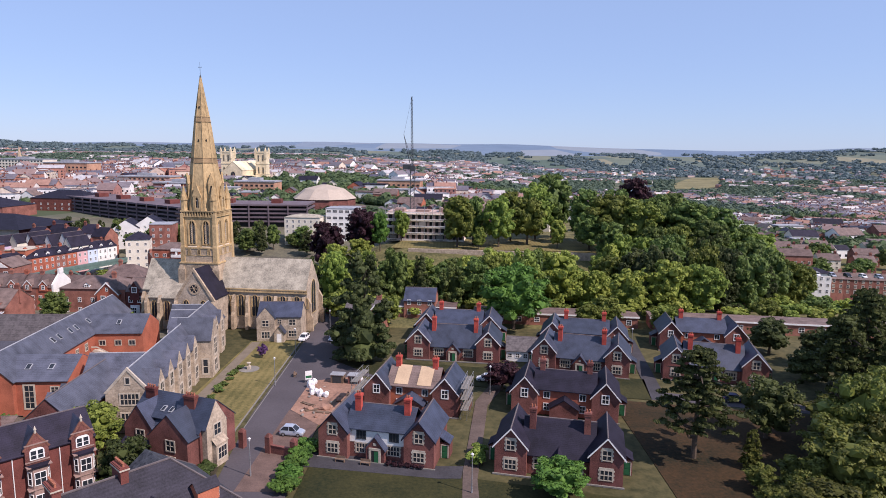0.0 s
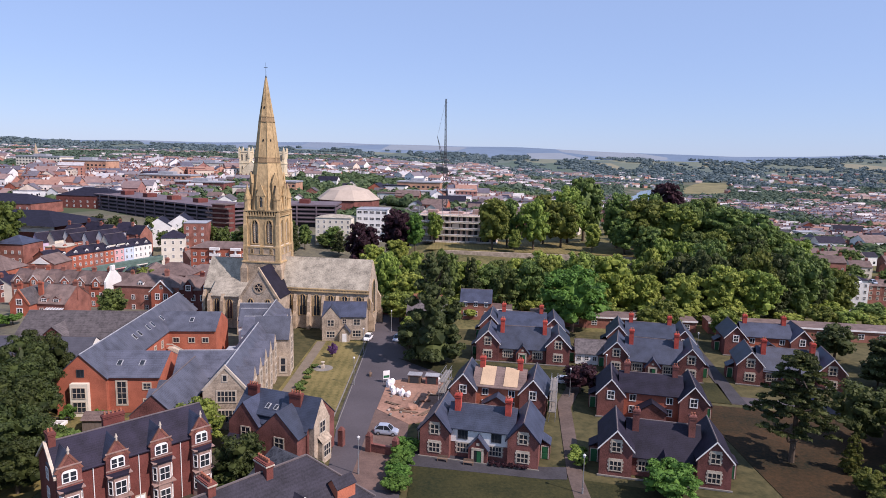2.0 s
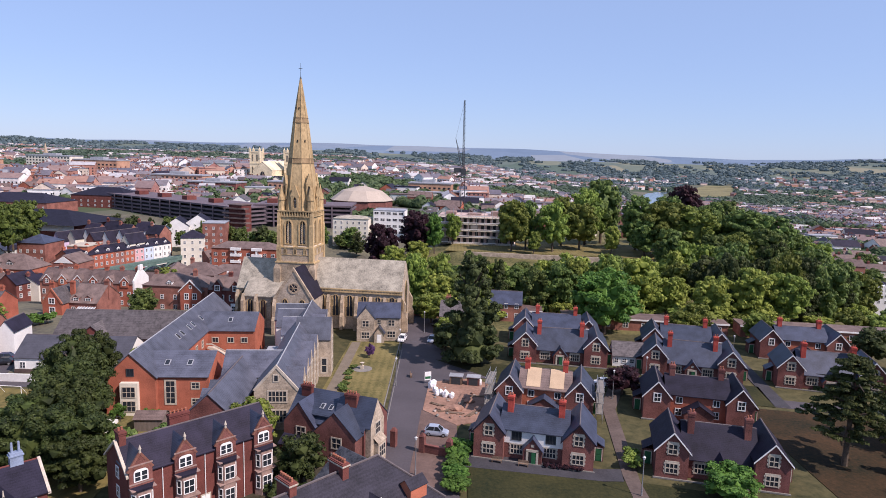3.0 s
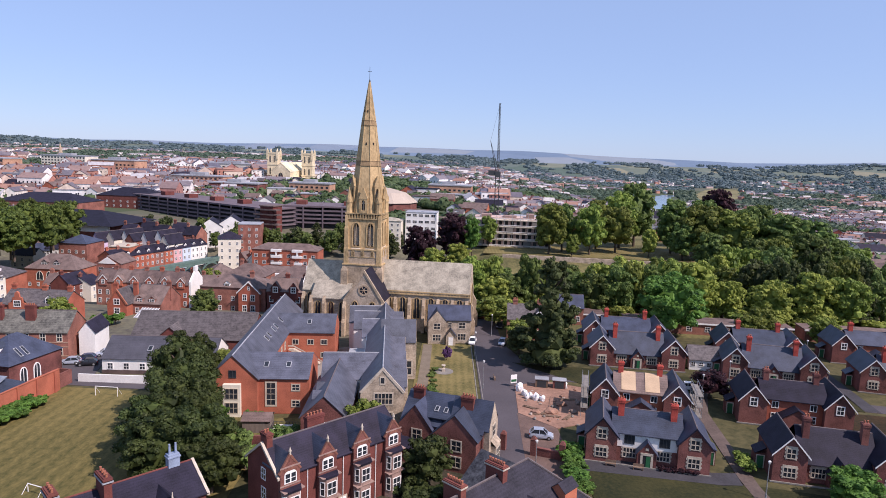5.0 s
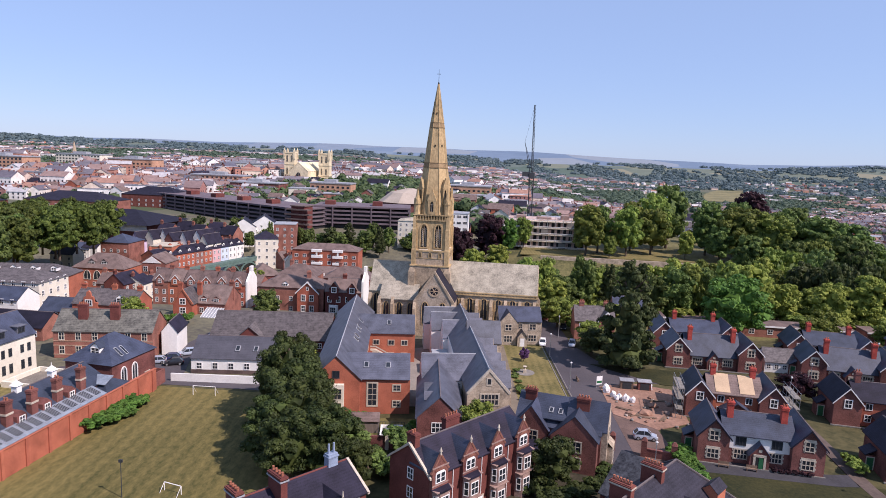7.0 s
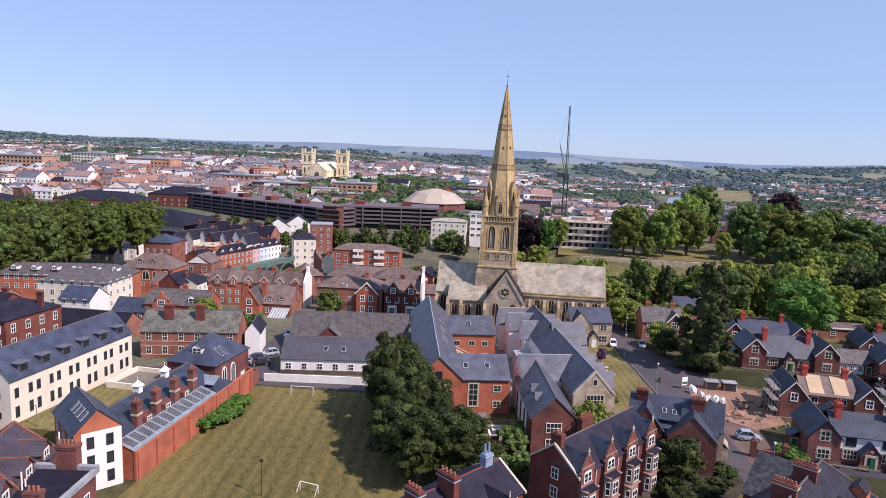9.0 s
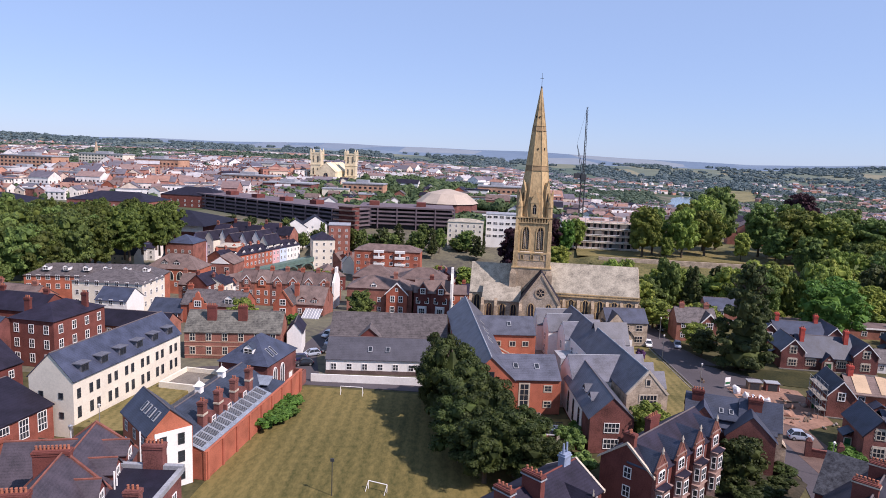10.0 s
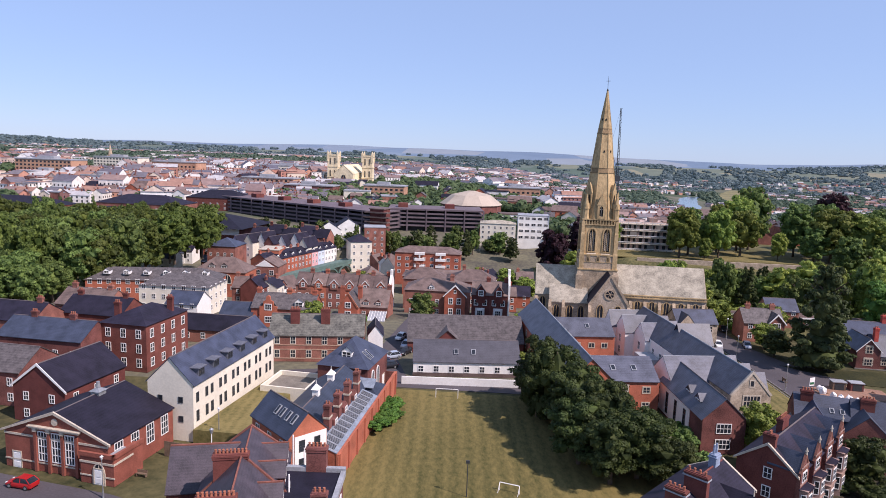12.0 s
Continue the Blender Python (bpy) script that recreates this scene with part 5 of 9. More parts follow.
part("hip_roof", Geo().prism([(21.9, -5.9, 6.9), (21.9, 5.9, 6.9), (16.2, 0, 12.0)], (0, 0, 0.12)), SLATE_SPOTTED, near_b, "lichen spotted hip end")
part("wing_wall", Geo().gable(11.2, 0.5, 21.4, 7.0, 0, 6.9, 10.6, "y"), BRICK_DARK, near_b)
part("wing_roof", Geo().slopes(11.2, 1.5, 21.4, 7.0, 6.9, 10.6, "y", 0.3, 0.2), SLATE_SPOTTED, near_b, "lichen spotted wing roof")
ridge_cap(near_b, (-5.4, 0, 12.0), (16.2, 0, 12.0))
ridge_cap(near_b, (16.2, 0, 12.0), (21.9, -5.9, 6.9))
ridge_cap(near_b, (16.2, 0, 12.0), (21.9, 5.9, 6.9))
for u, v in ((10.8, 0.4), (4.2, 0.8)):
    st = chimney(near_b, u, v, 9.6, 13.2, 2.5, 0.85, 6, BRICK_DARK, 90)
    part("cap", Geo().box(-1.4, -0.56, 3.2, 1.4, 0.56, 3.36), STONE_PALE, st, "pale stone chimney cap")
rd = dormer(near_b, 19.6, -4.0, 7.6, 1.6, 1.7, "r", BRICK_RED, SLATE_PATCHY, 2.6)
for u, v in ((12.8, -4.4), (8.4, -4.6), (2.5, -4.6)):
    dm = dormer(near_b, u, v, 7.4, 1.6, 1.5, "f", BRICK, SLATE_PATCHY, 3.0)
    bb = Geo()
    for sd in (-1, 1):
        bb.prism([(0, -0.22, 2.5), (1.15 * sd, -0.22, 1.4), (1.15 * sd, -0.22, 1.2), (0, -0.22, 2.2)], (0, 0.06, 0))
    part("bargeboard", bb, TRIM, dm)
for v in (-4, 0, 4):
    window(near_b, 21.4, v, 3.4, 1.1, 1.6, "r")
for u in (0, 5, 10, 16):
    window(near_b, u, -5.4, 3.4, 1.1, 1.6)


# ---- west side of the field ----
LEAD_DARK = material("dark lead sheet", (0.12, 0.125, 0.15), 0.55, 0.3, 1.0, 4.0)
white = house("white_terrace", -152.9, 92.4, -10, 8.0, 29.0, 9.6, 13.6, CREAM, SLATE, "long cream rendered terrace with dormers in a slate roof", "building", axis="y", floors=0, front=0)
for i in range(2):
    window(white, 2.2 + 3.6 * i, 0, 3.2, 0.7, 0.9, nx=1, ny=1, mat=IRON)
    window(white, 2.2 + 3.6 * i, 0, 6.4, 0.7, 0.9, nx=1, ny=1, mat=IRON)
for i in range(13):
    for z in (3.2, 6.4):
        window(white, 8.0, 1.4 + i * 2.18 + (0.35 if i % 2 else -0.2), z, 0.68, 1.7 if z < 6 else 1.5, "r", 1, 2, IRON, 0.05)
for i in range(6):
    fd = part("dormer", Geo().box(-0.9, 0, 0, 0.9, 2.2, 1.45).box(-1.2, -0.3, 1.45, 1.2, 2.4, 1.6), LEAD_DARK, white, "lead clad box dormer", m=pose(7.6, 3.2 + i * 4.6, 10.0, 0, 0, TURN["r"]))
    window(fd, 0, 0, 0.2, 1.4, 0.95, nx=2, ny=1, mat=IRON)
HALL_BRICK = material("cleaned red brick", (0.21, 0.066, 0.045), 0.9, 0.35, 0.5, 8.0, rows=0.15)
hall = house("brick_hall", -168.6, 81.4, -13, 17.5, 14.0, 5.6, 9.0, HALL_BRICK, SLATE_DARK, "red brick hall with three tall arched windows", "hall", axis="y", floors=0, front=0)
for xx in (6.6, 8.9, 11.2):
    window(hall, xx, 0, 1.7, 1.45, 4.3, nx=3, ny=4, surround=0.08, bar=0.05)
    part("pilaster", Geo().box(xx - 1.35, -0.3, 0.0, xx - 0.9, 0, 6.0), HALL_BRICK, hall)
    part("capital", Geo().box(xx - 1.45, -0.38, 6.0, xx - 0.8, 0, 6.5), STONE_PALE, hall)
part("pilaster", Geo().box(12.2, -0.3, 0.0, 12.65, 0, 6.0), HALL_BRICK, hall)
part("entablature", Geo().box(4.6, -0.4, 6.5, 13.0, 0, 6.75).box(4.4, -0.55, 6.75, 13.2, 0, 6.9), STONE_PALE, hall, "pale stone cornice over the tall windows")
part("roundel", Geo().cone(0, 0, 0, 0.55, 0.12, 0.5, 16), STONE_PALE, hall, m=pose(8.75, 0.0, 7.7, 90))
for i in range(4):
    window(hall, 17.5, 2 + i * 3.3, 2.2, 1.6, 3.0, "r", 3, 3)
part("band", Geo().box(-0.06, -0.08, 1.2, 17.56, 0, 1.4).box(-0.06, -0.08, 5.0, 17.56, 0, 5.3), STONE_PALE, hall)
co = Geo()
for s in (-1, 1):
    co.prism([(8.75, -0.3, 9.35), (8.75 + s * 9.2, -0.3, 5.7), (8.75 + s * 9.2, -0.3, 5.4), (8.75, -0.3, 8.9)], (0, 0.25, 0))
part("pediment", co, STONE_PALE, hall)
wing = part("side_wing", Geo().box(13.6, -0.8, 0, 19.0, 5.0, 4.0).box(13.5, -1.0, 4.0, 19.2, -0.6, 4.6).box(18.8, -1.0, 4.0, 19.2, 5.1, 4.6), HALL_BRICK, hall, "flat roofed brick side wing with parapet")
part("wing_band", Geo().box(13.5, -0.88, 1.1, 19.1, -0.78, 1.3).box(13.5, -0.88, 3.0, 19.1, -0.78, 3.3).box(18.98, -0.8, 3.0, 19.08, 3.0, 3.3), STONE_PALE, wing)
part("roof", Geo().box(13.8, -0.5, 4.0, 18.7, 2.9, 4.1), LEAD, wing)
lancet(wing, 16.6, -0.8, 0.1, 1.7, 2.9, mat=STONE_PALE)
door(wing, 16.6, -0.92, 0.1, 1.3, 2.2, "f", TRIM)
door(hall, 2.0, 0, 0, 1.3, 2.4, "f", TRIM)
part("roof_vent", Geo().box(8.0, 7.6, 8.3, 9.5, 9.1, 9.5).hip(8.0, 7.6, 9.5, 9.1, 9.5, 10.1, 0.2).cone(8.75, 8.35, 10.0, 0.35, 10.9, 0.25, 8), METAL, hall, "white roof ventilator")
big = house("brick_lodge", -178.0, 97.2, -13, 10.4, 14, 6.2, 10.2, BRICK_DARK, SLATE_DARK, "brown brick house with white wavy bargeboards and iron stair", axis="y", floors=2, front=2, side=3, rise=3.0, first=0.8)
bb = Geo()
for s in (-1, 1):
    bb.prism([(5.2, -0.25, 10.5), (5.2 + s * 5.7, -0.25, 6.1), (5.2 + s * 5.7, -0.25, 5.7), (5.2, -0.25, 10.0)], (0, 0.1, 0))
part("bargeboard", bb, TRIM, big)
house("brick_block", -177.5, 124.0, -10, 10.6, 15, 10.0, 12.6, BRICK_DARK, SLATE_DARK, "three storey dark brick block with sash windows", "building", axis="hip", floors=3, front=3, side=4, sides="rl", rise=3.1, first=1.0, win=(1.1, 1.8), chims=((2, 3), (9, 11)))
house("brick_wing", -197.5, 121, -9, 19.5, 10, 7.4, 10.4, BRICK, SLATE, "brick side wing with slate roof", "building", floors=2, front=5, win=(1.0, 1.5), chims=((5, 5), (14, 5)))
house("brick_range", -204, 106, -9, 24, 10, 6.4, 9.6, BRICK, SLATE_MID, "low brick range with old slate roof", "building", floors=2, front=6)
SLATE_LICHEN = material("dark slate with grey lichen", (0.06, 0.058, 0.054), 0.7, 0.4, 0.6, 2.0, tint=(0.17, 0.165, 0.14), rows=0.3)
cott = house("brick_cottages", -144.5, 132.5, 5, 21, 9.0, 6.2, 9.9, LIT_STREET_BRICK, SLATE_LICHEN, "red brick terrace with pale bands and lichened slates", "terrace", floors=2, front=6, rise=3.1, win=(1.1, 1.7), trim=CREAM)
part("band", Geo().box(-0.05, -0.07, 0.7, 21.05, 0, 0.9).box(-0.05, -0.07, 2.75, 21.05, 0, 2.95).box(-0.05, -0.07, 3.75, 21.05, 0, 3.95).box(-0.05, -0.07, 5.75, 21.05, 0, 5.9), material("tawny brick bands", (0.42, 0.27, 0.19), 0.9, 0.3, 0.5, 5.0), cott)
for xx in (5.4, 12.2):
    chimney(cott, xx, 2.6, 5.4, 11.6, 2.0, 0.9, 5, BRICK_DARK)

house("white_gable_house", -123.0, 137.5, 7, 3.4, 8, 5.4, 7.6, WHITE, SLATE_DARK, "narrow white rendered gable by the car park", axis="y", floors=0, front=0)
slate = house("slate_lodge", -129.4, 111.6, -12, 10.0, 12.0, 6.8, 11.0, BRICK, SLATE, "brick lodge with hipped slate roof and arched windows", axis="hip", floors=0, front=0)
for v in (3.0, 6.0):
    lancet(slate, 10.0, v, 1.4, 1.3, 4.2, "r", TRIM)
door(slate, 10.0, 9.6, 0.1, 1.3, 2.6, "r", TRIM)
dormer(slate, 5.2, 1.6, 7.9, 1.8, 1.4, "f", TRIM)
for v in (3.6, 5.0):
    skylight(slate, 9.3, v, 7.5, 39, "r", 0.7, 2.2)
# glazed range along the field
rng = thing("field_range", pose(-120.3, 79.8, 0, 0, 0, -8.2), "long slate range with tall stacks and glazed lean-to along the field", "building")
part("wall", Geo().gable(-12.0, 1, -2.7, 27, 0, 5.3, 8.0, "y"), BRICK, rng)
part("roof", Geo().slopes(-12.0, 1, -2.7, 27, 5.3, 8.0, "y", 0.25, 0.1), SLATE, rng)
ridge_cap(rng, (-7.35, 1, 8.0), (-7.35, 27, 8.0))
GLAZING = material("weathered patent glazing", (0.20, 0.23, 0.27), 0.35, 0.35, 0.8, 5.0, spec=0.6)
part("glass_roof", Geo().prism([(-2.7, 0, 5.4), (0.1, 0, 4.35), (0.1, 0, 4.45), (-2.7, 0, 5.5)], (0, 23, 0)), GLAZING, rng, "pale glazed lean-to roof")
part("end_wall", Geo().prism([(-2.7, 0.1, 0), (0, 0.1, 0), (0, 0.1, 4.3), (-2.7, 0.1, 5.3)], (0, 0.3, 0)), BRICK_RED, rng)
for i in range(12):
    v = 0.6 + i * 1.86
    rl = part("rooflight", Geo().prism([(-2.4, v, 5.42), (-0.5, v, 4.72), (-0.5, v, 4.78), (-2.4, v, 5.48)], (0, 1.2, 0)), GLASS, rng)
    for k in range(5):
        part("glazing_bar", cached("patent_bar", lambda: Geo().prism([(-2.4, 0, 5.48), (-0.5, 0, 4.78), (-0.5, 0, 4.83), (-2.4, 0, 5.53)], (0, 0.05, 0)).mesh("glazing_bar", LEAD)), None, rl, m=pose(0, v + k * 0.29, 0))
    part("glazing_rib", cached("patent_rib", lambda: Geo().prism([(-2.7, 0, 5.5), (0.1, 0, 4.45), (0.1, 0, 4.5), (-2.7, 0, 5.55)], (0, 0.08, 0)).mesh("glazing_rib", LEAD)), None, rng, m=pose(0, v - 0.35, 0))
for v in (5.6, 10.4, 15.6, 21.0):
    chimney(rng, -3.2, v, 4.8, 9.4, 0.9, 1.3, 2, BRICK)
    part("stack_band", Geo().box(-3.72, v - 0.72, 7.2, -2.68, v + 0.72, 7.5), STONE_PALE, rng)
for v in (7.6, 12.6, 18.0):
    g = part("wall_dormer", Geo().gable(-4.6, v - 0.9, -2.5, v + 0.9, 4.6, 6.4, 7.2, "x"), BRICK, rng, "small brick wall dormer")
    window(g, -2.5, v, 5.2, 1.0, 1.1, "r")
for v in (11.6, 19.0):
    part("cupola", Geo().box(-7.85, v, 7.6, -6.85, v + 1, 9.0).hip(-7.85, v, -6.85, v + 1, 9.0, 9.9, 0.2).cone(-7.35, v + 0.5, 9.8, 0.06, 10.4, 0.04, 6), TRIM, rng, "small white roof cupola")
part("end_roof", Geo().hip(-6.2, 23.2, 0.0, 29.5, 4.2, 6.0, 0.2), SLATE, rng)
part("end_lantern", Geo().prism([(-5.6, 24.0, 5.3), (-5.6, 26.4, 6.2), (-5.6, 26.4, 6.3), (-5.6, 24.0, 5.4)], (4.6, 0, 0)), GLAZING, rng, "pale glazed roof lantern")
part("field_wall", Geo().box(0, 0, 0, 0.35, 37, 4.2).box(-0.1, 0, 4.2, 0.45, 37, 4.3), BRICK_RED, rng)
for i in range(9):
    part("pier", Geo().box(0.35, 0.3 + i * 4.4, 0, 0.55, 0.8 + i * 4.4, 4.25), BRICK_RED, rng)
court = house("court_house", -133.2, 83.0, -47, 10.6, 6.0, 8.5, 11.4, BRICK_RED, SLATE, "brick and white gabled house with rooflights", axis="x", floors=3, front=3, rise=2.6, side=0)
for xx in (4.6, 6.0, 7.6, 9.2):
    skylight(court, xx, 1.2, 9.75, 44, "f", 0.7, 1.5)
part("white_wall", Geo().box(10.6, 0.9, 0, 10.68, 5.9, 8.4), WHITE, court)
for v in (2.0, 4.4):
    for z in (1.0, 3.6, 6.2):
        window(court, 10.68, v, z, 0.8, 1.5, "r", 1, 2, IRON)
RED_RIDGE = material("weathered red ridge tile", (0.20, 0.075, 0.055), 0.85, 0.3, 1.0, 8.0)
SLATE_PURPLE = material("purple slate with pale laps", (0.050, 0.039, 0.048), 0.55, 0.45, 0.7, 6.0, rows=0.25, spec=0.5)
# terrace of corner houses: a north-south ridge, dormer wings to the field, back wings to the street
for y0, zr, back_z, label in ((0.2, 13.2, 12.9, "brick terraced house with purple slates and red ridge tiles"), (-9.8, 14.3, 11.3, "taller brick terraced house with purple slates, wide stack behind")):
    ch = thing("corner_house", pose(-126.7, 58.3, 0, 0, 0, 11), label, "house", "corner houses")
    part("wall", Geo().gable(-4.6, y0, 4.4, y0 + 9.8, 0, 9.8, zr, "y"), BRICK_DARK, ch)
    part("roof", Geo().slopes(-4.6, y0, 4.4, y0 + 9.8, 9.8, zr, "y", 0.3, 0.0), SLATE_PURPLE, ch)
    ridge_cap(ch, (-0.1, y0, zr), (-0.1, y0 + 9.8, zr), RED_RIDGE)
    part("back_wall", Geo().gable(-8.6, y0 + 3.2, -2, y0 + 9.7, 0, 8.8, back_z - 0.2, "x"), BRICK_DARK, ch)
    part("back_roof", Geo().slopes(-8.6, y0 + 3.2, -1.0, y0 + 9.7, 8.8, back_z - 0.2, "x", 0.25, 0.1), SLATE_PURPLE, ch)
    ridge_cap(ch, (-8.7, y0 + 6.45, back_z - 0.2), (-1.0, y0 + 6.45, back_z - 0.2), RED_RIDGE)
    for v in (y0 + 2.6, y0 + 7.2):
        g = part("dormer", Geo().gable(0.6, v - 1.3, 4.3, v + 1.3, 9.0, 10.9, 12.4 if zr > 14 else 12.1, "x"), BRICK_DARK, ch)
        part("dormer_roof", Geo().slopes(0.4, v - 1.3, 4.3, v + 1.3, 10.9, 12.4 if zr > 14 else 12.1, "x", 0.2, 0.15), SLATE_PURPLE, g)
        part("ridge_tiles", Geo().tube((0.3, v, 12.5 if zr > 14 else 12.2), (4.4, v, 12.5 if zr > 14 else 12.2), 0.12, 0.12, 5), RED_RIDGE, g)
        window(g, 4.3, v, 9.5, 1.2, 1.5, "r", surround=0.12)
        window(ch, 4.4, v, 5.6, 1.2, 1.7, "r")
    for k in range(2):
        part("drainpipe", Geo().tube((4.85, y0 + 0.4 + 9.2 * k, 0), (4.85, y0 + 0.4 + 9.2 * k, 10.8 + 1.2 * k), 0.09, 0.09, 6), TRIM, ch)
    part("gable_coping", Geo().prism([(-4.9, y0 + 9.6, 9.9), (-0.1, y0 + 9.6, zr + 0.35), (4.7, y0 + 9.6, 9.9), (4.7, y0 + 9.6, 9.5), (-0.1, y0 + 9.6, zr - 0.1), (-4.9, y0 + 9.6, 9.5)], (0, 0.35, 0)), RED_RIDGE, ch)
    st = chimney(ch, -1.2, y0, zr - 2.4, 14.6 if zr < 14 else 15.2, 3.6, 1.0, 9, BRICK_DARK)
    part("skylight", Geo().prism([(1.6, y0 + 4.4, 11.9), (2.6, y0 + 4.4, 11.0), (2.6, y0 + 4.4, 11.1), (1.6, y0 + 4.4, 12.0)], (0, 0.9, 0)), GLASS, ch)
mast = thing("vent_pole", pose(-136.6, 76.0, 0), "slim white painted vent pole", "pole")
part("pole", Geo().tube((0, 0, 0), (0, 0, 8.6), 0.09, 0.07, 6), TRIM, mast)
part("cowl", Geo().cone(0, 0, 8.6, 0.2, 9.1, 0.28, 8).cone(0, 0, 9.1, 0.3, 9.3, 0.05, 8), METAL, mast)
shop = house("shopfront_house", -123.7, 48.0, 0, 6.9, 16.0, 9.6, 10.0, BRICK, SLATE_DARK, "brick house with flat blue slate roof and pale coping", axis="flat", floors=3, front=3, side=4, sides="rl")
part("coping", Geo().box(-0.3, 15.7, 9.6, 7.2, 16.3, 10.45).box(6.7, -0.3, 9.6, 7.25, 15.7, 10.2), LEAD, shop)
chimney(shop, 3.8, 16.2, 0, 12.9, 2.3, 1.1, 5, BRICK)
chimney(shop, 6.0, 6.6, 9.4, 12.6, 1.5, 0.9, 3, BRICK)
# low white hall and the dark hall behind it
SLATE_GREY = material("grey hall slate", (0.055, 0.054, 0.066), 0.6, 0.35, 0.5, 5.0, rows=0.25, spec=0.5)
lowh = house("white_low_hall", -111.9, 126.4, 2.5, 23.0, 10.0, 3.3, 6.7, WHITE, SLATE_GREY, "low white hall with grey slate roof", "hall", floors=1, front=7, win=(1.1, 1.3), first=1.0)
part("plinth", Geo().box(-0.1, -0.1, 0, 23.1, 0, 0.8), TILE_BROWN, lowh)
skylight(lowh, 9.2, 1.4, 4.5, 34.2)
skylight(lowh, 13.0, 1.4, 4.5, 34.2)
dh = house("dark_hall", -114.2, 143.0, 2.5, 28.0, 14.0, 2.8, 7.6, BRICK_DARK, SLATE_MID, "long hall with a weathered grey-brown roof", "hall", floors=1, front=6, first=0.8, win=(1, 1.2))
part("cross_wall", Geo().gable(6, -1.0, 13, 6, 0, 2.8, 5.8, "y"), BRICK_DARK, dh)
part("cross_roof", Geo().slopes(6, -1.0, 13, 6, 2.8, 5.8, "y"), SLATE_MID, dh)
ww = Geo().box(-114, 121.2, 0, -87.5, 121.5, 1.6)
single("retaining_wall", ww, WHITE, "white rendered wall between field and road", "wall", kind="structure")
single("corner_wall", Geo().box(0, 0, 0, 0.35, 7.5, 2.8).box(0, 7.2, 0, -4.5, 7.5, 2.8), BRICK, "curved red brick wall at the field corner", "wall", m=pose(-116.2, 113.2, 0, 0, 0, -8), kind="structure")

# terraces north of the halls: each house a thing
def terrace(x, y, yaw, n, w, d, ze, zr, walls, roofs, label, z0=0.0, floors=2, dorm=False, group="", bays=False, below=0.0, win=(0.95, 1.45)):
    c, s = math.cos(radians(yaw)), math.sin(radians(yaw))
    rnd = random.Random(int(x * 7 + y))
    for i in range(n):
        wall, roof = walls[i % len(walls)], roofs[i % len(roofs)]
        h = house("terraced_house", x + i * w * c, y + i * w * s, yaw, w - 0.02, d, ze, zr, wall, roof, label, "house", z0=z0, floors=floors, front=2, group=group or "terraced houses", chims=((w - 0.6, d * 0.5),), over=0.25, below=below, win=win)
        if dorm:
            g = part("front_gable", Geo().gable(w * 0.25, -0.3, w * 0.75, d / 2, ze - 1.2, ze + 0.8, ze + 2.2, "y"), wall, h)
            part("front_gable_roof", Geo().slopes(w * 0.25, -0.3, w * 0.75, d / 2, ze + 0.8, ze + 2.2, "y", 0.15, 0.1), roof, h)
            window(g, w * 0.5, -0.3, ze - 0.6, 1.0, 1.3)
            bb = Geo()
            for sd in (-1, 1):
                bb.prism([(w * 0.5, -0.44, ze + 2.35), (w * (0.5 + 0.29 * sd), -0.44, ze + 0.65), (w * (0.5 + 0.29 * sd), -0.44, ze + 0.4), (w * 0.5, -0.44, ze + 2.05)], (0, 0.06, 0))
            part("bargeboard", bb, TRIM, h)
        if bays:
            b = part("bay_window", Geo().box(w * 0.55, -0.8, 0, w * 0.95, 0, 2.9), TRIM, h)
            window(b, w * 0.75, -0.8, 0.7, w * 0.32, 1.6, nx=3)


# gabled houses behind the cottages
ga = house("shaped_gable_house", -157.5, 162.0, -3, 17.0, 9, 5.0, 8.2, BRICK_RED, SLATE_MID, "red brick house with shaped gable and white dormer", floors=1, front=3, first=1.0, win=(1.3, 1.6), nx=3, below=4, chims=((0.8, 4.5), (9.2, 4.5), (16.2, 4.5)))
part("shaped_gable", Geo().prism([(2.4, -0.4, -3), (7.2, -0.4, -3), (7.2, -0.4, 5.4), (6.3, -0.4, 5.6), (6.1, -0.4, 6.9), (5.5, -0.4, 7.1), (5.3, -0.4, 8.2), (4.8, -0.4, 8.6), (4.3, -0.4, 8.2), (4.1, -0.4, 7.1), (3.5, -0.4, 6.9), (3.3, -0.4, 5.6), (2.4, -0.4, 5.4)], (0, 0.5, 0)), BRICK_RED, ga)
part("gable_roof", Geo().slopes(2.5, 0.1, 7.1, 4.4, 5.2, 8.0, "y", 0.1, 0.0), SLATE_MID, ga)
for z in (1.2, 4.6):
    window(ga, 4.8, -0.4, z, 1.7, 1.5, nx=3, surround=0.14)
dormer(ga, 12.8, 0.6, 5.2, 2.0, 1.6, "f", TRIM, SLATE_MID, 3.0)
house("low_slate_range", -166.0, 161.5, -3, 9.0, 8, 2.8, 5.6, LIT_STREET_BRICK, SLATE, "low brick range with a plain slate roof", "building", floors=1, front=3, below=3)
gb = house("red_gable_house", -136.2, 174.5, -3, 5.6, 12, 3.0, 6.8, BRICK_RED, SLATE_MID, "bright red brick gabled house with white windows", axis="y", floors=0, front=0, below=7, chims=((0.4, 4), (5.2, 6)))
for z in (-3.4, 0.2, 2.8):
    window(gb, 2.8, 0, z, 1.5, 1.5, nx=2, surround=0.14)
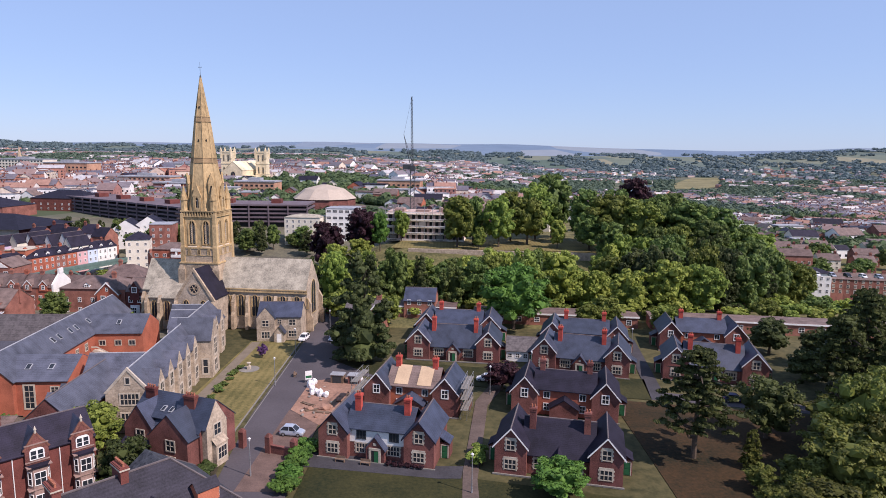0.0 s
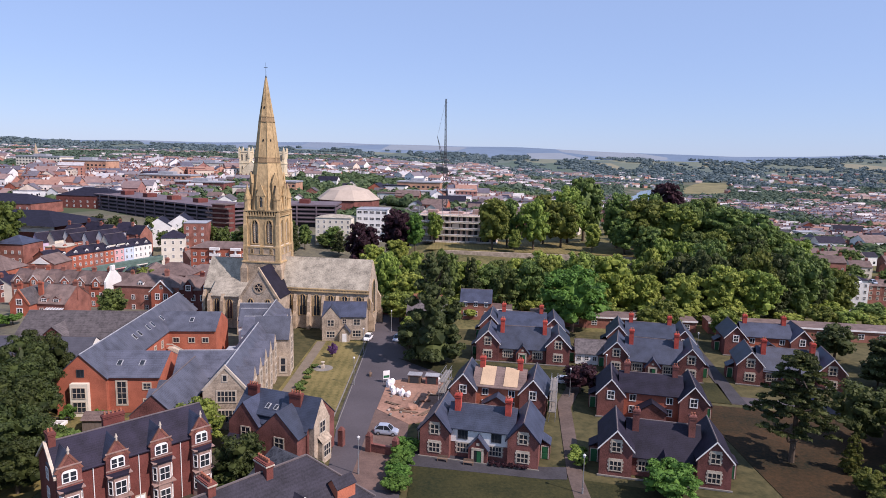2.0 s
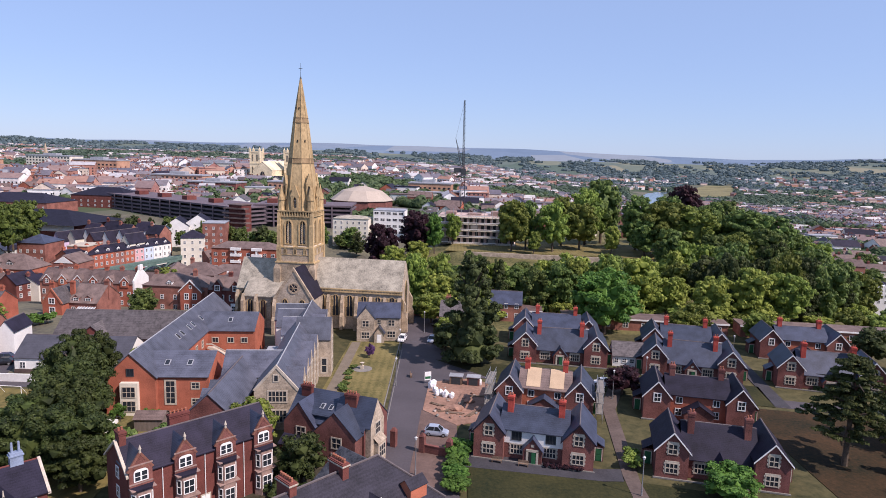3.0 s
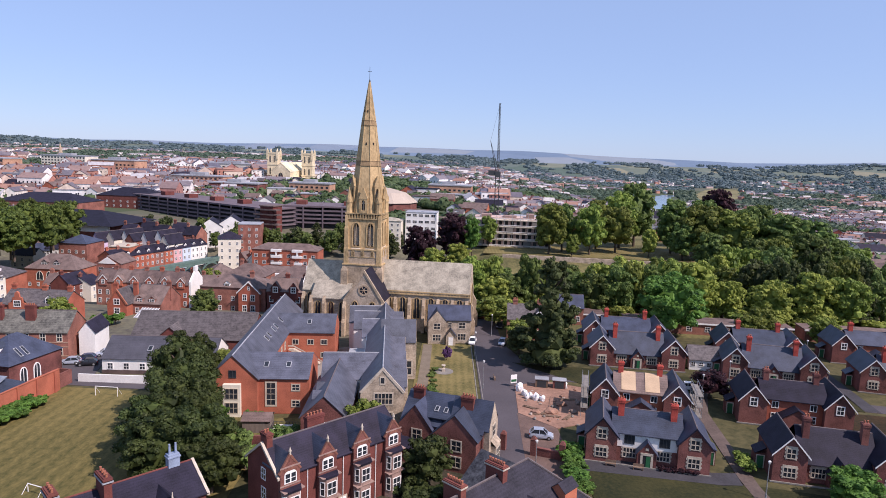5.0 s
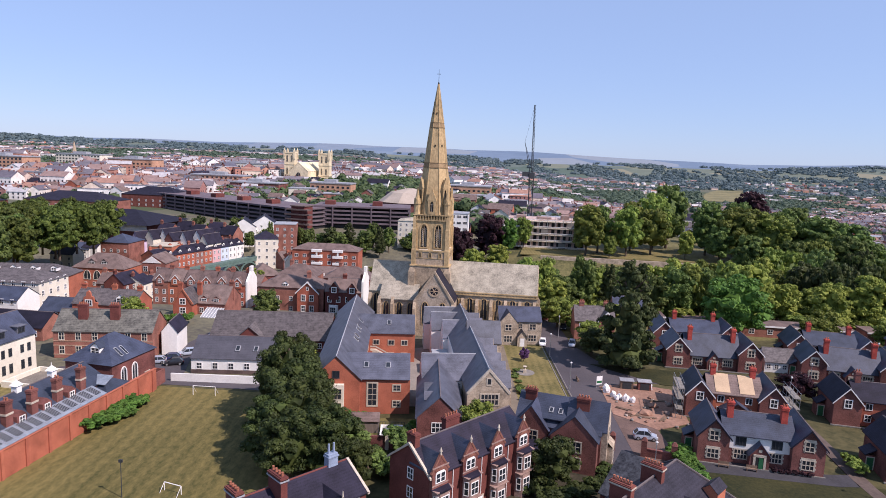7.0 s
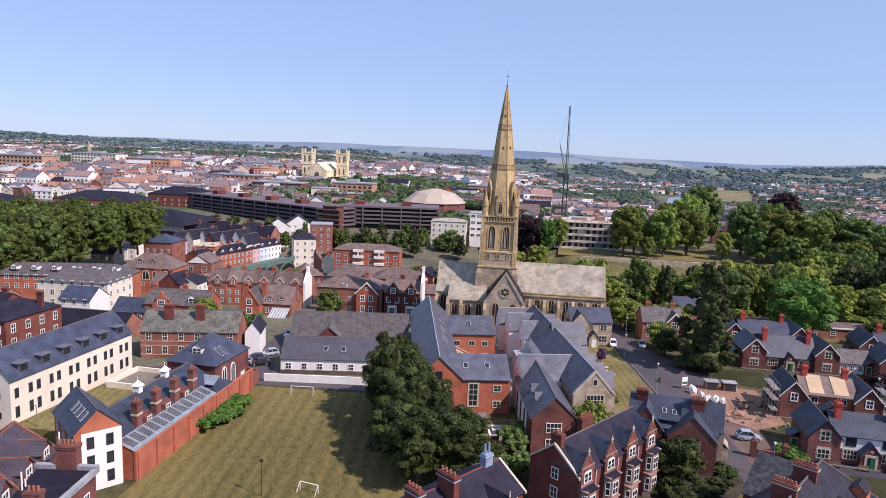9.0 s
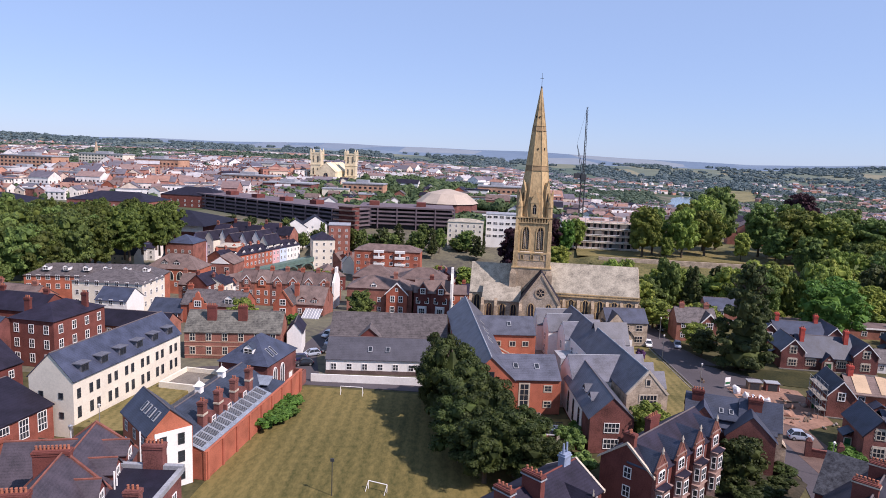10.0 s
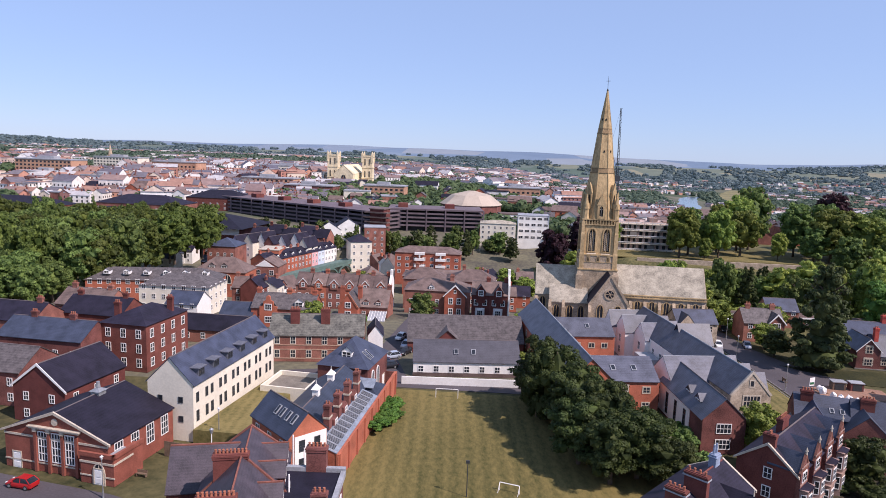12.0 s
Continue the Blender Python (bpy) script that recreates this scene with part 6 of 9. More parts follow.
part("coping", Geo().prism([(-0.3, -0.15, 2.9), (2.8, -0.15, 7.3), (5.9, -0.15, 2.9), (5.5, -0.15, 2.7), (2.8, -0.15, 6.7), (0.1, -0.15, 2.7)], (0, 0.4, 0)), BRICK_TERRA, gb)
gc = house("brown_roofed_house", -130.6, 177.5, -3, 8.4, 12, 2.6, 6.8, LIT_STREET_BRICK, TILE_BROWN, "brick house with steep brown roof and two dormer gables", floors=2, front=3, first=-3.0, below=7, chims=((8.0, 6),))
for xx in (2.0, 5.6):
    dormer(gc, xx, 0.4, 2.6, 1.5, 1.3, "f", LIT_STREET_BRICK, TILE_BROWN, 3.0)
cons = thing("conservatory", pose(-127.6, 172.0, -3, 0, 0, -3), "white framed glazed conservatory", "conservatory")
part("glazing", Geo().box(0, 0, 0, 5, 5, 2.6), GLASS, cons)
part("roof", Geo().prism([(0, 0, 2.7), (0, 5, 4.4), (0, 5, 4.5), (0, 0, 2.8)], (5, 0, 0)), LEAD, cons)
for i in range(7):
    part("glazing_bar", Geo().prism([(i * 0.82, -0.05, 2.85), (i * 0.82, 5, 4.55), (i * 0.82, 5, 4.6), (i * 0.82, -0.05, 2.9)], (0.1, 0, 0)).box(i * 0.82, -0.06, 0, i * 0.82 + 0.1, 0, 2.8), TRIM, cons)
terrace(-155.5, 204, -3, 6, 5.2, 9, 8.0, 11.4, [LIT_STREET_BRICK, BRICK_RED], [TILE_BROWN], "brick terraced house with brown roof and dormer gable", z0=-5, dorm=True, below=6)
single("white_party_wall", Geo().gable(0, 0, 0.6, 9, 0, 9.0, 12.8, "x").box(0, 3.5, 12, 0.7, 5.5, 13.6), WHITE, "white rendered end wall with chimney", "wall", m=pose(-124.3, 202.3, -5, 0, 0, -3))
gd = house("hipped_gable_house", -118.6, 197, -3, 21.0, 12, 8.4, 11.6, LIT_STREET_BRICK, TILE_BROWN, "brick house with wide tan-brown hipped roof", axis="hip", z0=-4.4, floors=2, front=5, rise=3.2, below=5, chims=((15, 5),))
part("front_gable", Geo().gable(13.0, -1.8, 19.6, 6, -4, 7.4, 10.8, "y"), BRICK_RED, gd)
part("front_gable_roof", Geo().slopes(13.0, -1.8, 19.6, 6, 7.4, 10.8, "y", 0.4, 0.3), TILE_BROWN, gd)
bb = Geo()
for sd in (-1, 1):
    bb.prism([(16.3, -2.2, 11.1), (16.3 + 3.8 * sd, -2.2, 7.3), (16.3 + 3.8 * sd, -2.2, 6.9), (16.3, -2.2, 10.6)], (0, 0.1, 0))
part("bargeboard", bb, TRIM, gd)
for xx in (15.0, 17.6):
    for z in (1.4, 4.8):
        window(gd, xx, -1.8, z, 1.2, 1.8, surround=0.14)
window(gd, 16.3, -1.8, 8.2, 0.7, 1.0, nx=1)
dormer(gd, 8.6, 0.4, 8.4, 1.5, 1.2, "f", TRIM, TILE_BROWN, 2.6)
for k in range(2):
    ge = house("bay_fronted_house", -97.0 + 5.7 * k, 195.2 - 0.3 * k, -3, 5.68, 10, 7.6, 11.0, BRICK_DARK, TILE_BROWN, "dark red brick house with white bay windows", z0=-4, floors=0, front=0, below=4, group="bay fronted houses", chims=((5.2, 5),))
    g = part("front_gable", Geo().gable(1.4, -0.3, 4.3, 5, 5, 8.6, 10.6, "y"), BRICK_DARK, ge)
    part("front_gable_roof", Geo().slopes(1.4, -0.3, 4.3, 5, 8.6, 10.6, "y", 0.25, 0.2), TILE_BROWN, ge)
    window(g, 2.85, -0.3, 7.4, 1.3, 1.5, surround=0.2)
    for xx in (1.4, 4.2):
        window(ge, xx, 0, 4.2, 1.1, 1.7, surround=0.14)
    bw = part("bay_window", Geo().prism([(1.2, 0, 0.3), (1.7, -0.9, 0.3), (3.7, -0.9, 0.3), (4.2, 0, 0.3)], (0, 0, 3.0)), TRIM, ge, "white painted bay window")
    window(bw, 2.7, -0.92, 1.0, 1.7, 1.7, nx=3)
single("white_party_wall", Geo().gable(0, 0, 0.6, 10, 0, 11, 14.0, "x").box(-0.1, 4, 13, 0.7, 6, 15.2), WHITE, "tall white rendered party wall with chimney", "wall", m=pose(-85.5, 194.6, -4, 0, 0, -3))
# flats in the dip
for x, y, W, zz, n in ((-129, 285, 30, -7.5, 8), (-124, 264, 31, -14.5, 8), (-106, 240, 18, -11, 5)):
    rf = house("red_flats", x, y, -3, W, 11, 10.4, 13.0, BRICK_RED, TILE_BROWN, "red rendered flats with white balconies and brown roof", "building", z0=zz, axis="hip", floors=3, front=n, rise=3.0, below=5, win=(1.5, 1.4))
    for k in range(2):
        part("balcony", Geo().box(W * (0.3 + 0.32 * k), -1.2, 7.0, W * (0.3 + 0.32 * k) + 4.6, 0, 8.1).box(W * (0.3 + 0.32 * k), -1.2, 9.7, W * (0.3 + 0.32 * k) + 4.6, 0, 10.8).box(W * (0.3 + 0.32 * k) + 2.0, -1.1, 8.1, W * (0.3 + 0.32 * k) + 2.6, 0, 9.7).box(W * (0.3 + 0.32 * k), -1.3, 4.0, W * (0.3 + 0.32 * k) + 4.6, 0, 5.0), WHITE, rf, "white boarded balcony bay")
for x, y, W, zt in ((-121, 226, 15, 5.4), (-104, 229, 17, 4.6)):
    house("dark_hipped_house", x, y, -3, W, 11, zt + 7.6, zt + 11.4, LIT_STREET_BRICK, TILE_BROWN, "house with a wide dark brown hipped roof", z0=-11, axis="hip", floors=3, front=5, first=1.2, below=5, chims=((W * 0.3, 5.5),))
house("dark_hipped_house", -141, 262, 24, 12, 14, 7, 11.5, BRICK_DARK, TILE_BROWN, "house with a dark brown hipped roof", z0=-13, axis="hip", floors=2, front=3, below=5)
house("white_town_house", -153.1, 309.6, 19, 10.8, 12, 14.3, 17.8, CREAM, SLATE_DARK, "four storey cream rendered house with slate roof", z0=-11, axis="hip", floors=4, front=3, rise=3.4, first=1.2, side=2, below=6)
house("brick_town_house", -148.5, 326, 8, 11, 12, 17, 18, LIT_STREET_BRICK, LEAD, "tall brown brick town house", z0=-8, axis="flat", floors=5, front=3, rise=3.2, below=8)
for x, y, zt in ((-177, 345, 16.0), (-167, 350, 17.6)):
    house("white_gabled_house", x, y, 14, 13, 14, zt - 4.4, zt, WHITE, SLATE_DARK, "white rendered gabled house with slate roof", axis="y", z0=-7, floors=3, front=3, side=3, rise=3.6, below=6)
# coloured terrace along the bridge street
PINK = material("pink render", (0.62, 0.36, 0.36), 0.85, 0.1, 0.3, 3.0)
BLUE = material("pale blue render", (0.52, 0.60, 0.70), 0.85, 0.1, 0.3, 3.0)
LILAC = material("lilac render", (0.55, 0.44, 0.58), 0.85, 0.1, 0.3, 3.0)
for i, mt in enumerate([BRICK_RED, LIT_STREET_BRICK, BRICK_RED, BRICK_RED, LIT_STREET_BRICK, BRICK_RED, PINK, BLUE, WHITE, WHITE]):
    t = i / 10
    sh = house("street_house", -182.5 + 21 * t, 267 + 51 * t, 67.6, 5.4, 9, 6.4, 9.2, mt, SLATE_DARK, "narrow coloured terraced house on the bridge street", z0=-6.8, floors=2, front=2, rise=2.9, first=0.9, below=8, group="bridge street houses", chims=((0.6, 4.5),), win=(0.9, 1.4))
    dormer(sh, 2.7, 0.7, 6.6, 1.3, 1.1, "f", TRIM, SLATE_DARK, 2.2)
for i, mt in enumerate([LILAC, CREAM, WHITE, LIT_STREET_BRICK, WHITE, WHITE, CREAM]):
    house("street_house", -209 + 5.4 * i, 298 + 3 * (i % 3), -20, 5.2, 11, 7.0 + (i % 2), 11.2 + (i % 3) * 0.6, mt, SLATE_DARK, "pale rendered gabled house", z0=-5, axis="y", floors=2, front=1, below=8, group="back street houses")
for i in range(5):
    house("back_house", -206 + 8 * i, 318 + (i % 2) * 4, -14 + 6 * (i % 2), 8, 9, 9 + i % 2, 13 + i % 2, (LIT_STREET_BRICK, BRICK_DARK, LIT_STREET_BRICK, WHITE, LIT_STREET_BRICK)[i], SLATE_DARK, "brick back street house with slate roof", z0=-5, floors=2, front=2, below=6, chims=((0.7, 4),), group="back houses")
arch = house("arched_house", -206, 245, -3, 21, 13, 10.4, 15.6, BRICK_RED, TILE_BROWN, "orange brick house with arched windows and brown roof", z0=-12, floors=1, front=6, first=3.5, below=4, axis="hip")
for i in range(4):
    lancet(arch, 6 + 4 * i, 0, 6.0, 2.6, 3.4, mat=CREAM)
for xx in (7, 12):
    dormer(arch, xx, 1.6, 11.4, 2.2, 1.4, "f", SLATE_MID, TILE_BROWN, 3.0)
gbh = house("gabled_brick_house", -188, 262, -3, 11.5, 12, 10.2, 13.4, LIT_STREET_BRICK, TILE_BROWN, "brick house with a white timbered gable", z0=-12, axis="y", floors=2, front=2, first=3.0, rise=3.6, below=4, win=(1.8, 2.0))
part("gable_boarding", Geo().prism([(1.6, -0.2, 10.2), (9.9, -0.2, 10.2), (5.75, -0.2, 13.0)], (0, 0.15, 0)), WHITE, gbh, "white boarded gable")
house("brick_end_block", -189, 276, 0, 9, 12, 15.0, 15.5, BRICK_RED, STONE_PALE, "orange brick block with flat pale roof", z0=-12, axis="flat", floors=2, front=2, first=6, below=4)
house("brick_corner_block", -213, 279, -4, 13, 13, 15.6, 19.0, LIT_STREET_BRICK, SLATE, "three storey brick block with hipped slate roof", z0=-12, axis="hip", floors=3, front=4, first=4.5, rise=3.4, below=4)
house("white_flats", -193, 173, -3, 20.5, 13, 7.6, 10.4, CREAM, SLATE_MID, "white rendered flats with grey dormered roof", "building", axis="hip", floors=3, front=7, side=4, rise=2.8, below=4)
lf = house("long_flats", -218, 190, 6, 40, 12, 5.0, 8.2, BRICK_RED, SLATE_MID, "long orange brick flats with white dormers in a grey roof", "building", axis="hip", floors=2, front=14, below=6, win=(1.2, 1.5))
for i in range(6):
    dormer(lf, 6 + i * 6, 1.2, 6.6, 1.5, 1.1, "f", TRIM, SLATE_MID, 2.4)
house("dark_low_range", -174, 146, -6, 20, 8, 3.2, 6.0, LIT_STREET_BRICK, SLATE_DARK, "low brick range with a long dark slate roof", "building", floors=1, front=5)
house("white_cottage", -181, 163, -6, 9, 8, 5.0, 7.8, WHITE, SLATE, "white rendered cottage with a blue slate roof", floors=2, front=3)
for x, y, w, mt in ((-197, 142, 16, BRICK_DARK), (-215, 135, 18, LIT_STREET_BRICK), (-232, 120, 18, BRICK_DARK), (-214, 92, 20, LIT_STREET_BRICK), (-203, 150, 14, LIT_STREET_BRICK), (-238, 146, 16, LIT_STREET_BRICK)):
    house("town_house", x, y, -9, w, 10, 7.2, 10.4, mt, random.choice([SLATE, SLATE_DARK, TILE_BROWN]), "brick town house with slate roof and chimneys", floors=2, front=max(2, int(w / 3.2)), chims=((2, 5), (w - 2, 5)))
# street bridge
br = thing("iron_bridge", pose(-184.5, 256, -6.4, 0, 0, 67.6), "green painted iron street bridge with arches", "bridge")
part("deck", Geo().box(0, -9, -1.0, 75, -1.5, 0.2).box(0, -9.1, 0.2, 75, -8.9, 1.3), material("green painted iron", (0.10, 0.16, 0.14), 0.6, 0.2, 0.5, 3.0), br)
for i in range(6):
    part("arch", Geo().prism([(i * 12.5 + 6.2 + 5.6 * math.cos(a * math.pi / 10), -9.05, -6 + 4.6 * math.sin(a * math.pi / 10)) for a in range(11)] + [(i * 12.5 + 6.2 + 6.3 * math.cos(a * math.pi / 10), -9.05, -6 + 5.3 * math.sin(a * math.pi / 10)) for a in range(10, -1, -1)], (0, 0.5, 0)), store.setdefault("green", material("green painted arch", (0.09, 0.15, 0.13), 0.6, 0.2, 0.5, 3.0)), br)

# low garden range beyond the almshouses
for x, y, L, yaw in ((-33, 184, 38, -6), (10, 176, 45, -6), (58, 171, 62, -8)):
    lr = house("garden_range", x, y, yaw, L, 7, 3.0, 3.6, LIT_STREET_BRICK, TILE_BROWN, "low brick garden range with pale eaves", "building", axis="flat", floors=1, front=int(L / 5), win=(1.4, 1.3), first=0.9, below=4)
    part("fascia", Geo().box(-0.3, -0.35, 2.9, L + 0.3, -0.2, 3.3), TRIM, lr)
house("garden_house", -10.0, 181, -6, 9, 8, 5.0, 8.0, LIT_STREET_BRICK, SLATE, "brick garden house with white bargeboards", floors=2, front=3, below=6)
bv = house("brick_villa", -24.5, 164, -4, 10.5, 8, 5.2, 8.4, LIT_STREET_BRICK, SLATE_MID, "brick villa with white bargeboards and front gable", floors=2, front=3, rise=2.7, chims=((2, 4), (8.5, 4)))
part("front_gable", Geo().gable(6.2, -1.0, 10.2, 4, 0, 5.6, 7.9, "y"), LIT_STREET_BRICK, bv)
part("front_gable_roof", Geo().slopes(6.2, -1.0, 10.2, 4, 5.6, 7.9, "y", 0.3, 0.3), SLATE_MID, bv)
bb = Geo()
for sd in (-1, 1):
    bb.prism([(8.2, -1.36, 8.2), (8.2 + 2.4 * sd, -1.36, 5.5), (8.2 + 2.4 * sd, -1.36, 5.1), (8.2, -1.36, 7.7)], (0, 0.08, 0))
part("bargeboard", bb, TRIM, bv)
for z in (1.0, 3.9):
    window(bv, 8.2, -1.0, z, 1.7, 1.6, nx=3, surround=0.12)
house("white_shed", 15.8, 142.5, -8, 7.0, 6, 2.6, 5.0, WHITE, SLATE_MID, "low white shed with grey roof", "shed", floors=1, front=4, win=(0.9, 1.0), first=0.9)
# retaining wall of the terraced park
single("terrace_wall", Geo().box(-5, 0, -7, 110, 1.2, 2.6).box(0, -5, -9, 60, 0, -3), STONE, "old stone retaining wall of the terraced park", "wall", m=pose(-10, 296, 0, 0, 0, -6), kind="structure")
# right hand distance
east_trees = []
for i in range(7):
    house("row_house", 171.0 + i * 5.8, 277 - i * 1.0, -10, 5.8, 9, 7.2, 9.4, LIT_STREET_BRICK, TILE_BROWN, "red brick row house with pale window dressings above the car park", z0=-13, floors=3, front=2, rise=2.3, below=6, group="east row houses", chims=((5.2, 4.5),), trim=CREAM)
house("white_corner_house", 159.5, 277, -8, 11.2, 10, 9.6, 11.4, WHITE, SLATE_DARK, "white rendered corner house with slate roof", z0=-13, floors=3, front=4, below=6, axis="hip")
for x, y, W, hh, mt in ((166, 318, 19, 11, LIT_STREET_BRICK), (200, 336, 11, 6, CREAM), (216, 330, 10, 6, LIT_STREET_BRICK), (228, 350, 13, 7, LIT_STREET_BRICK), (188, 362, 12, 6, LIT_STREET_BRICK), (206, 372, 13, 6, CREAM), (240, 322, 12, 7, LIT_STREET_BRICK), (224, 396, 16, 6, BRICK_DARK), (176, 392, 14, 7, LIT_STREET_BRICK), (196, 404, 14, 6, WHITE)):
    house("east_block", x, y, -8, W, 9, hh, hh + 2.8, mt, TILE_BROWN, "brick apartment house with cream window dressings", "building", z0=ground_z(x, y), floors=int(hh / 3), front=int(W / 3), rise=2.9, below=8, trim=CREAM, chims=((1.5, 4.5), (W - 1.5, 4.5)), group="east houses")
for x, y, h, wd in ((196, 300, 10, 12), (180, 320, 11, 12), (190, 318, 10, 12), (212, 318, 10, 13), (226, 308, 11, 13), (204, 350, 11, 13), (220, 366, 11, 13), (182, 340, 12, 12), (240, 340, 12, 13), (206, 310, 11, 12), (184, 306, 10, 11), (214, 296, 10, 12), (176, 300, 9, 10), (190, 350, 11, 13), (212, 360, 12, 13), (172, 352, 12, 12)):
    east_trees.append((x, y, h, wd))

# close-packed small houses round the bridge street and below the church
rnd = random.Random(21)
for x0, x1, y0, y1, n in ((-255, -214, 296, 335, 8), (-100, -66, 214, 280, 10), (-182, -160, 212, 240, 6), (-155, -128, 222, 250, 5), (-140, -105, 300, 320, 6)):
    for i in range(n):
        x, y = rnd.uniform(x0, x1), rnd.uniform(y0, y1)
        W, D = rnd.uniform(6, 13), rnd.uniform(7, 9.5)
        house("small_house", x, y, rnd.choice([-10, -5, 80, 62]) + rnd.uniform(-6, 6), W, D, rnd.uniform(4.8, 6.4), rnd.uniform(7.6, 9.6), rnd.choice([LIT_STREET_BRICK, BRICK_DARK, BRICK_RED, WHITE, CREAM, LIT_STREET_BRICK]), rnd.choice([SLATE_DARK, TILE_BROWN, TILE_BROWN, SLATE]), "small brick or rendered town house with chimney", z0=ground_z(x, y), floors=2, front=max(1, int(W / 3.2)), chims=((0.8, D / 2),), below=5, group="close packed houses", cap=False, rise=2.6)


# ---- vehicles ----
def paint(name, c, metal=0.3):
    return material(name, c, 0.35, 0.06, 0.5, 4.0, metal=metal, bump=0.0, spec=0.6)


TYRE = material("tyre rubber", (0.025, 0.025, 0.025), 0.9, 0.2, 2.0, 8.0, bump=0.0)
LAMP_GLASS = material("clear lamp glass", (0.6, 0.6, 0.58), 0.15, 0.1, 2.0, 8.0, bump=0.0)


def car(x, y, yaw, colour, label, tall=1.5, length=4.2):
    """A hatchback: lofted body with wheel arches, tapered cabin, glazing, bumpers, lamps and wheels; the nose points to -x."""
    c = thing("car", pose(x, y, 0.06, 0, 0, yaw), label, "car", "parked cars")
    L, h = length / 2, tall
    belt = h * 0.60
    rows = [(-1.0, 0.62, 0.34, 0.52), (-0.97, 0.76, 0.24, 0.66), (-0.80, 0.84, 0.22, belt - 0.16), (-0.45, 0.87, 0.22, belt - 0.02), (0.0, 0.88, 0.22, belt), (0.55, 0.88, 0.22, belt + 0.02), (0.88, 0.84, 0.24, belt + 0.04), (0.98, 0.76, 0.30, belt - 0.02), (1.0, 0.68, 0.40, belt - 0.2)]
    v, f = [], []
    for u, w_, z0, z1 in rows:
        v += [(u * L, -w_ * 0.94, z0), (u * L, w_ * 0.94, z0), (u * L, w_, z0 + 0.22), (u * L, w_ * 0.97, (z0 + z1) / 2 + 0.12), (u * L, w_ * 0.9, z1), (u * L, -w_ * 0.9, z1), (u * L, -w_ * 0.97, (z0 + z1) / 2 + 0.12), (u * L, -w_, z0 + 0.22)]
    n = len(rows)
    for i in range(n - 1):
        f += [(i * 8 + k, i * 8 + (k + 1) % 8, i * 8 + 8 + (k + 1) % 8, i * 8 + 8 + k) for k in range(8)]
    f += [tuple(range(8))[::-1], tuple(range((n - 1) * 8, n * 8))]
    part("body", Geo().add(v, f), colour, c)
    cabin = [(-0.50, belt - 0.02, 0.80), (-0.16, h - 0.05, 0.64), (0.10, h, 0.64), (0.62, h - 0.04, 0.62), (0.93, belt, 0.78)]
    v = [(u * L, s * w_, z) for s in (-1, 1) for u, z, w_ in cabin]
    part("glazing", Geo().add(v, [(0, 1, 2, 3, 4), (9, 8, 7, 6, 5), (0, 5, 6, 1), (1, 6, 7, 2), (2, 7, 8, 3), (3, 8, 9, 4)]), GLASS, c)
    part("roof", Geo().add([(u * L, s * w_, z + d) for d in (0.0, 0.05) for s in (-1, 1) for u, z, w_ in ((-0.15, h - 0.05, 0.66), (0.10, h, 0.66), (0.64, h - 0.04, 0.64))], [(0, 1, 4, 3), (1, 2, 5, 4), (6, 7, 10, 9), (7, 8, 11, 10), (0, 1, 7, 6), (1, 2, 8, 7), (3, 4, 10, 9), (4, 5, 11, 10), (0, 3, 9, 6), (2, 5, 11, 8)]), colour, c)
    for s in (-1, 1):
        for u0, z0, u1, z1 in ((-0.50, belt, -0.15, h - 0.02), (0.18, belt, 0.16, h), (0.93, belt, 0.63, h - 0.02)):
            part("pillar", Geo().tube((u0 * L, s * 0.80, z0), (u1 * L, s * 0.655, z1), 0.05, 0.05, 5), colour, c)
        part("mirror", Geo().box(-0.42 * L, s * 0.86 - 0.09, belt, -0.36 * L, s * 0.86 + 0.09, belt + 0.14), colour, c)
        part("headlight", Geo().box(-L * 0.985, s * 0.58 - 0.17, 0.54, -L * 0.86, s * 0.58 + 0.17, 0.70), LAMP_GLASS, c)
        part("tail_light", Geo().box(L * 0.95, s * 0.66 - 0.1, 0.68, L * 1.0, s * 0.66 + 0.1, 0.92), RED_CAR, c)
    wheel = cached("wheel", lambda: Geo().add(*wheel_geo(0.33, 0.22)).mesh("wheel", TYRE))
    rim = cached("rim", lambda: Geo().add(*wheel_geo(0.2, 0.24)).mesh("rim", METAL))
    for sx in (-0.62, 0.62):
        for sy in (-0.80, 0.80):
            wh = part("wheel", wheel, None, c, m=pose(sx * L, sy, 0.33))
            part("rim", rim, None, wh)
    return c


def wheel_geo(r, w, n=12):
    v = [(r * math.cos(2 * math.pi * i / n), s * w / 2, r * math.sin(2 * math.pi * i / n)) for s in (-1, 1) for i in range(n)]
    return v, [tuple(range(n)), tuple(range(2 * n - 1, n - 1, -1))] + [(i, (i + 1) % n, n + (i + 1) % n, n + i) for i in range(n)]


SILVER, WHITE_CAR, BLACK_CAR, BLUE_CAR, RED_CAR = paint("silver car paint", (0.42, 0.47, 0.55)), paint("white car paint", (0.75, 0.75, 0.75), 0.0), paint("black car paint", (0.02, 0.02, 0.025)), paint("dark blue car paint", (0.025, 0.035, 0.10)), paint("red car paint", (0.5, 0.02, 0.02))
car(-24.0, 102.4, 172, SILVER, "silver-blue people carrier parked on the brick strip", 1.65, 4.1)
car(10.2, 129.2, -10, WHITE_CAR, "small white hatchback parked by the lawn", 1.5, 3.8)
car(29.4, 123.8, -12, BLACK_CAR, "dark grey estate car parked on the lane", 1.5, 4.4)
car(57.9, 119.2, 170, BLUE_CAR, "dark blue hatchback parked on the lane")
car(-26.2, 157.6, 75, SILVER, "pale silver car parked beside the road")
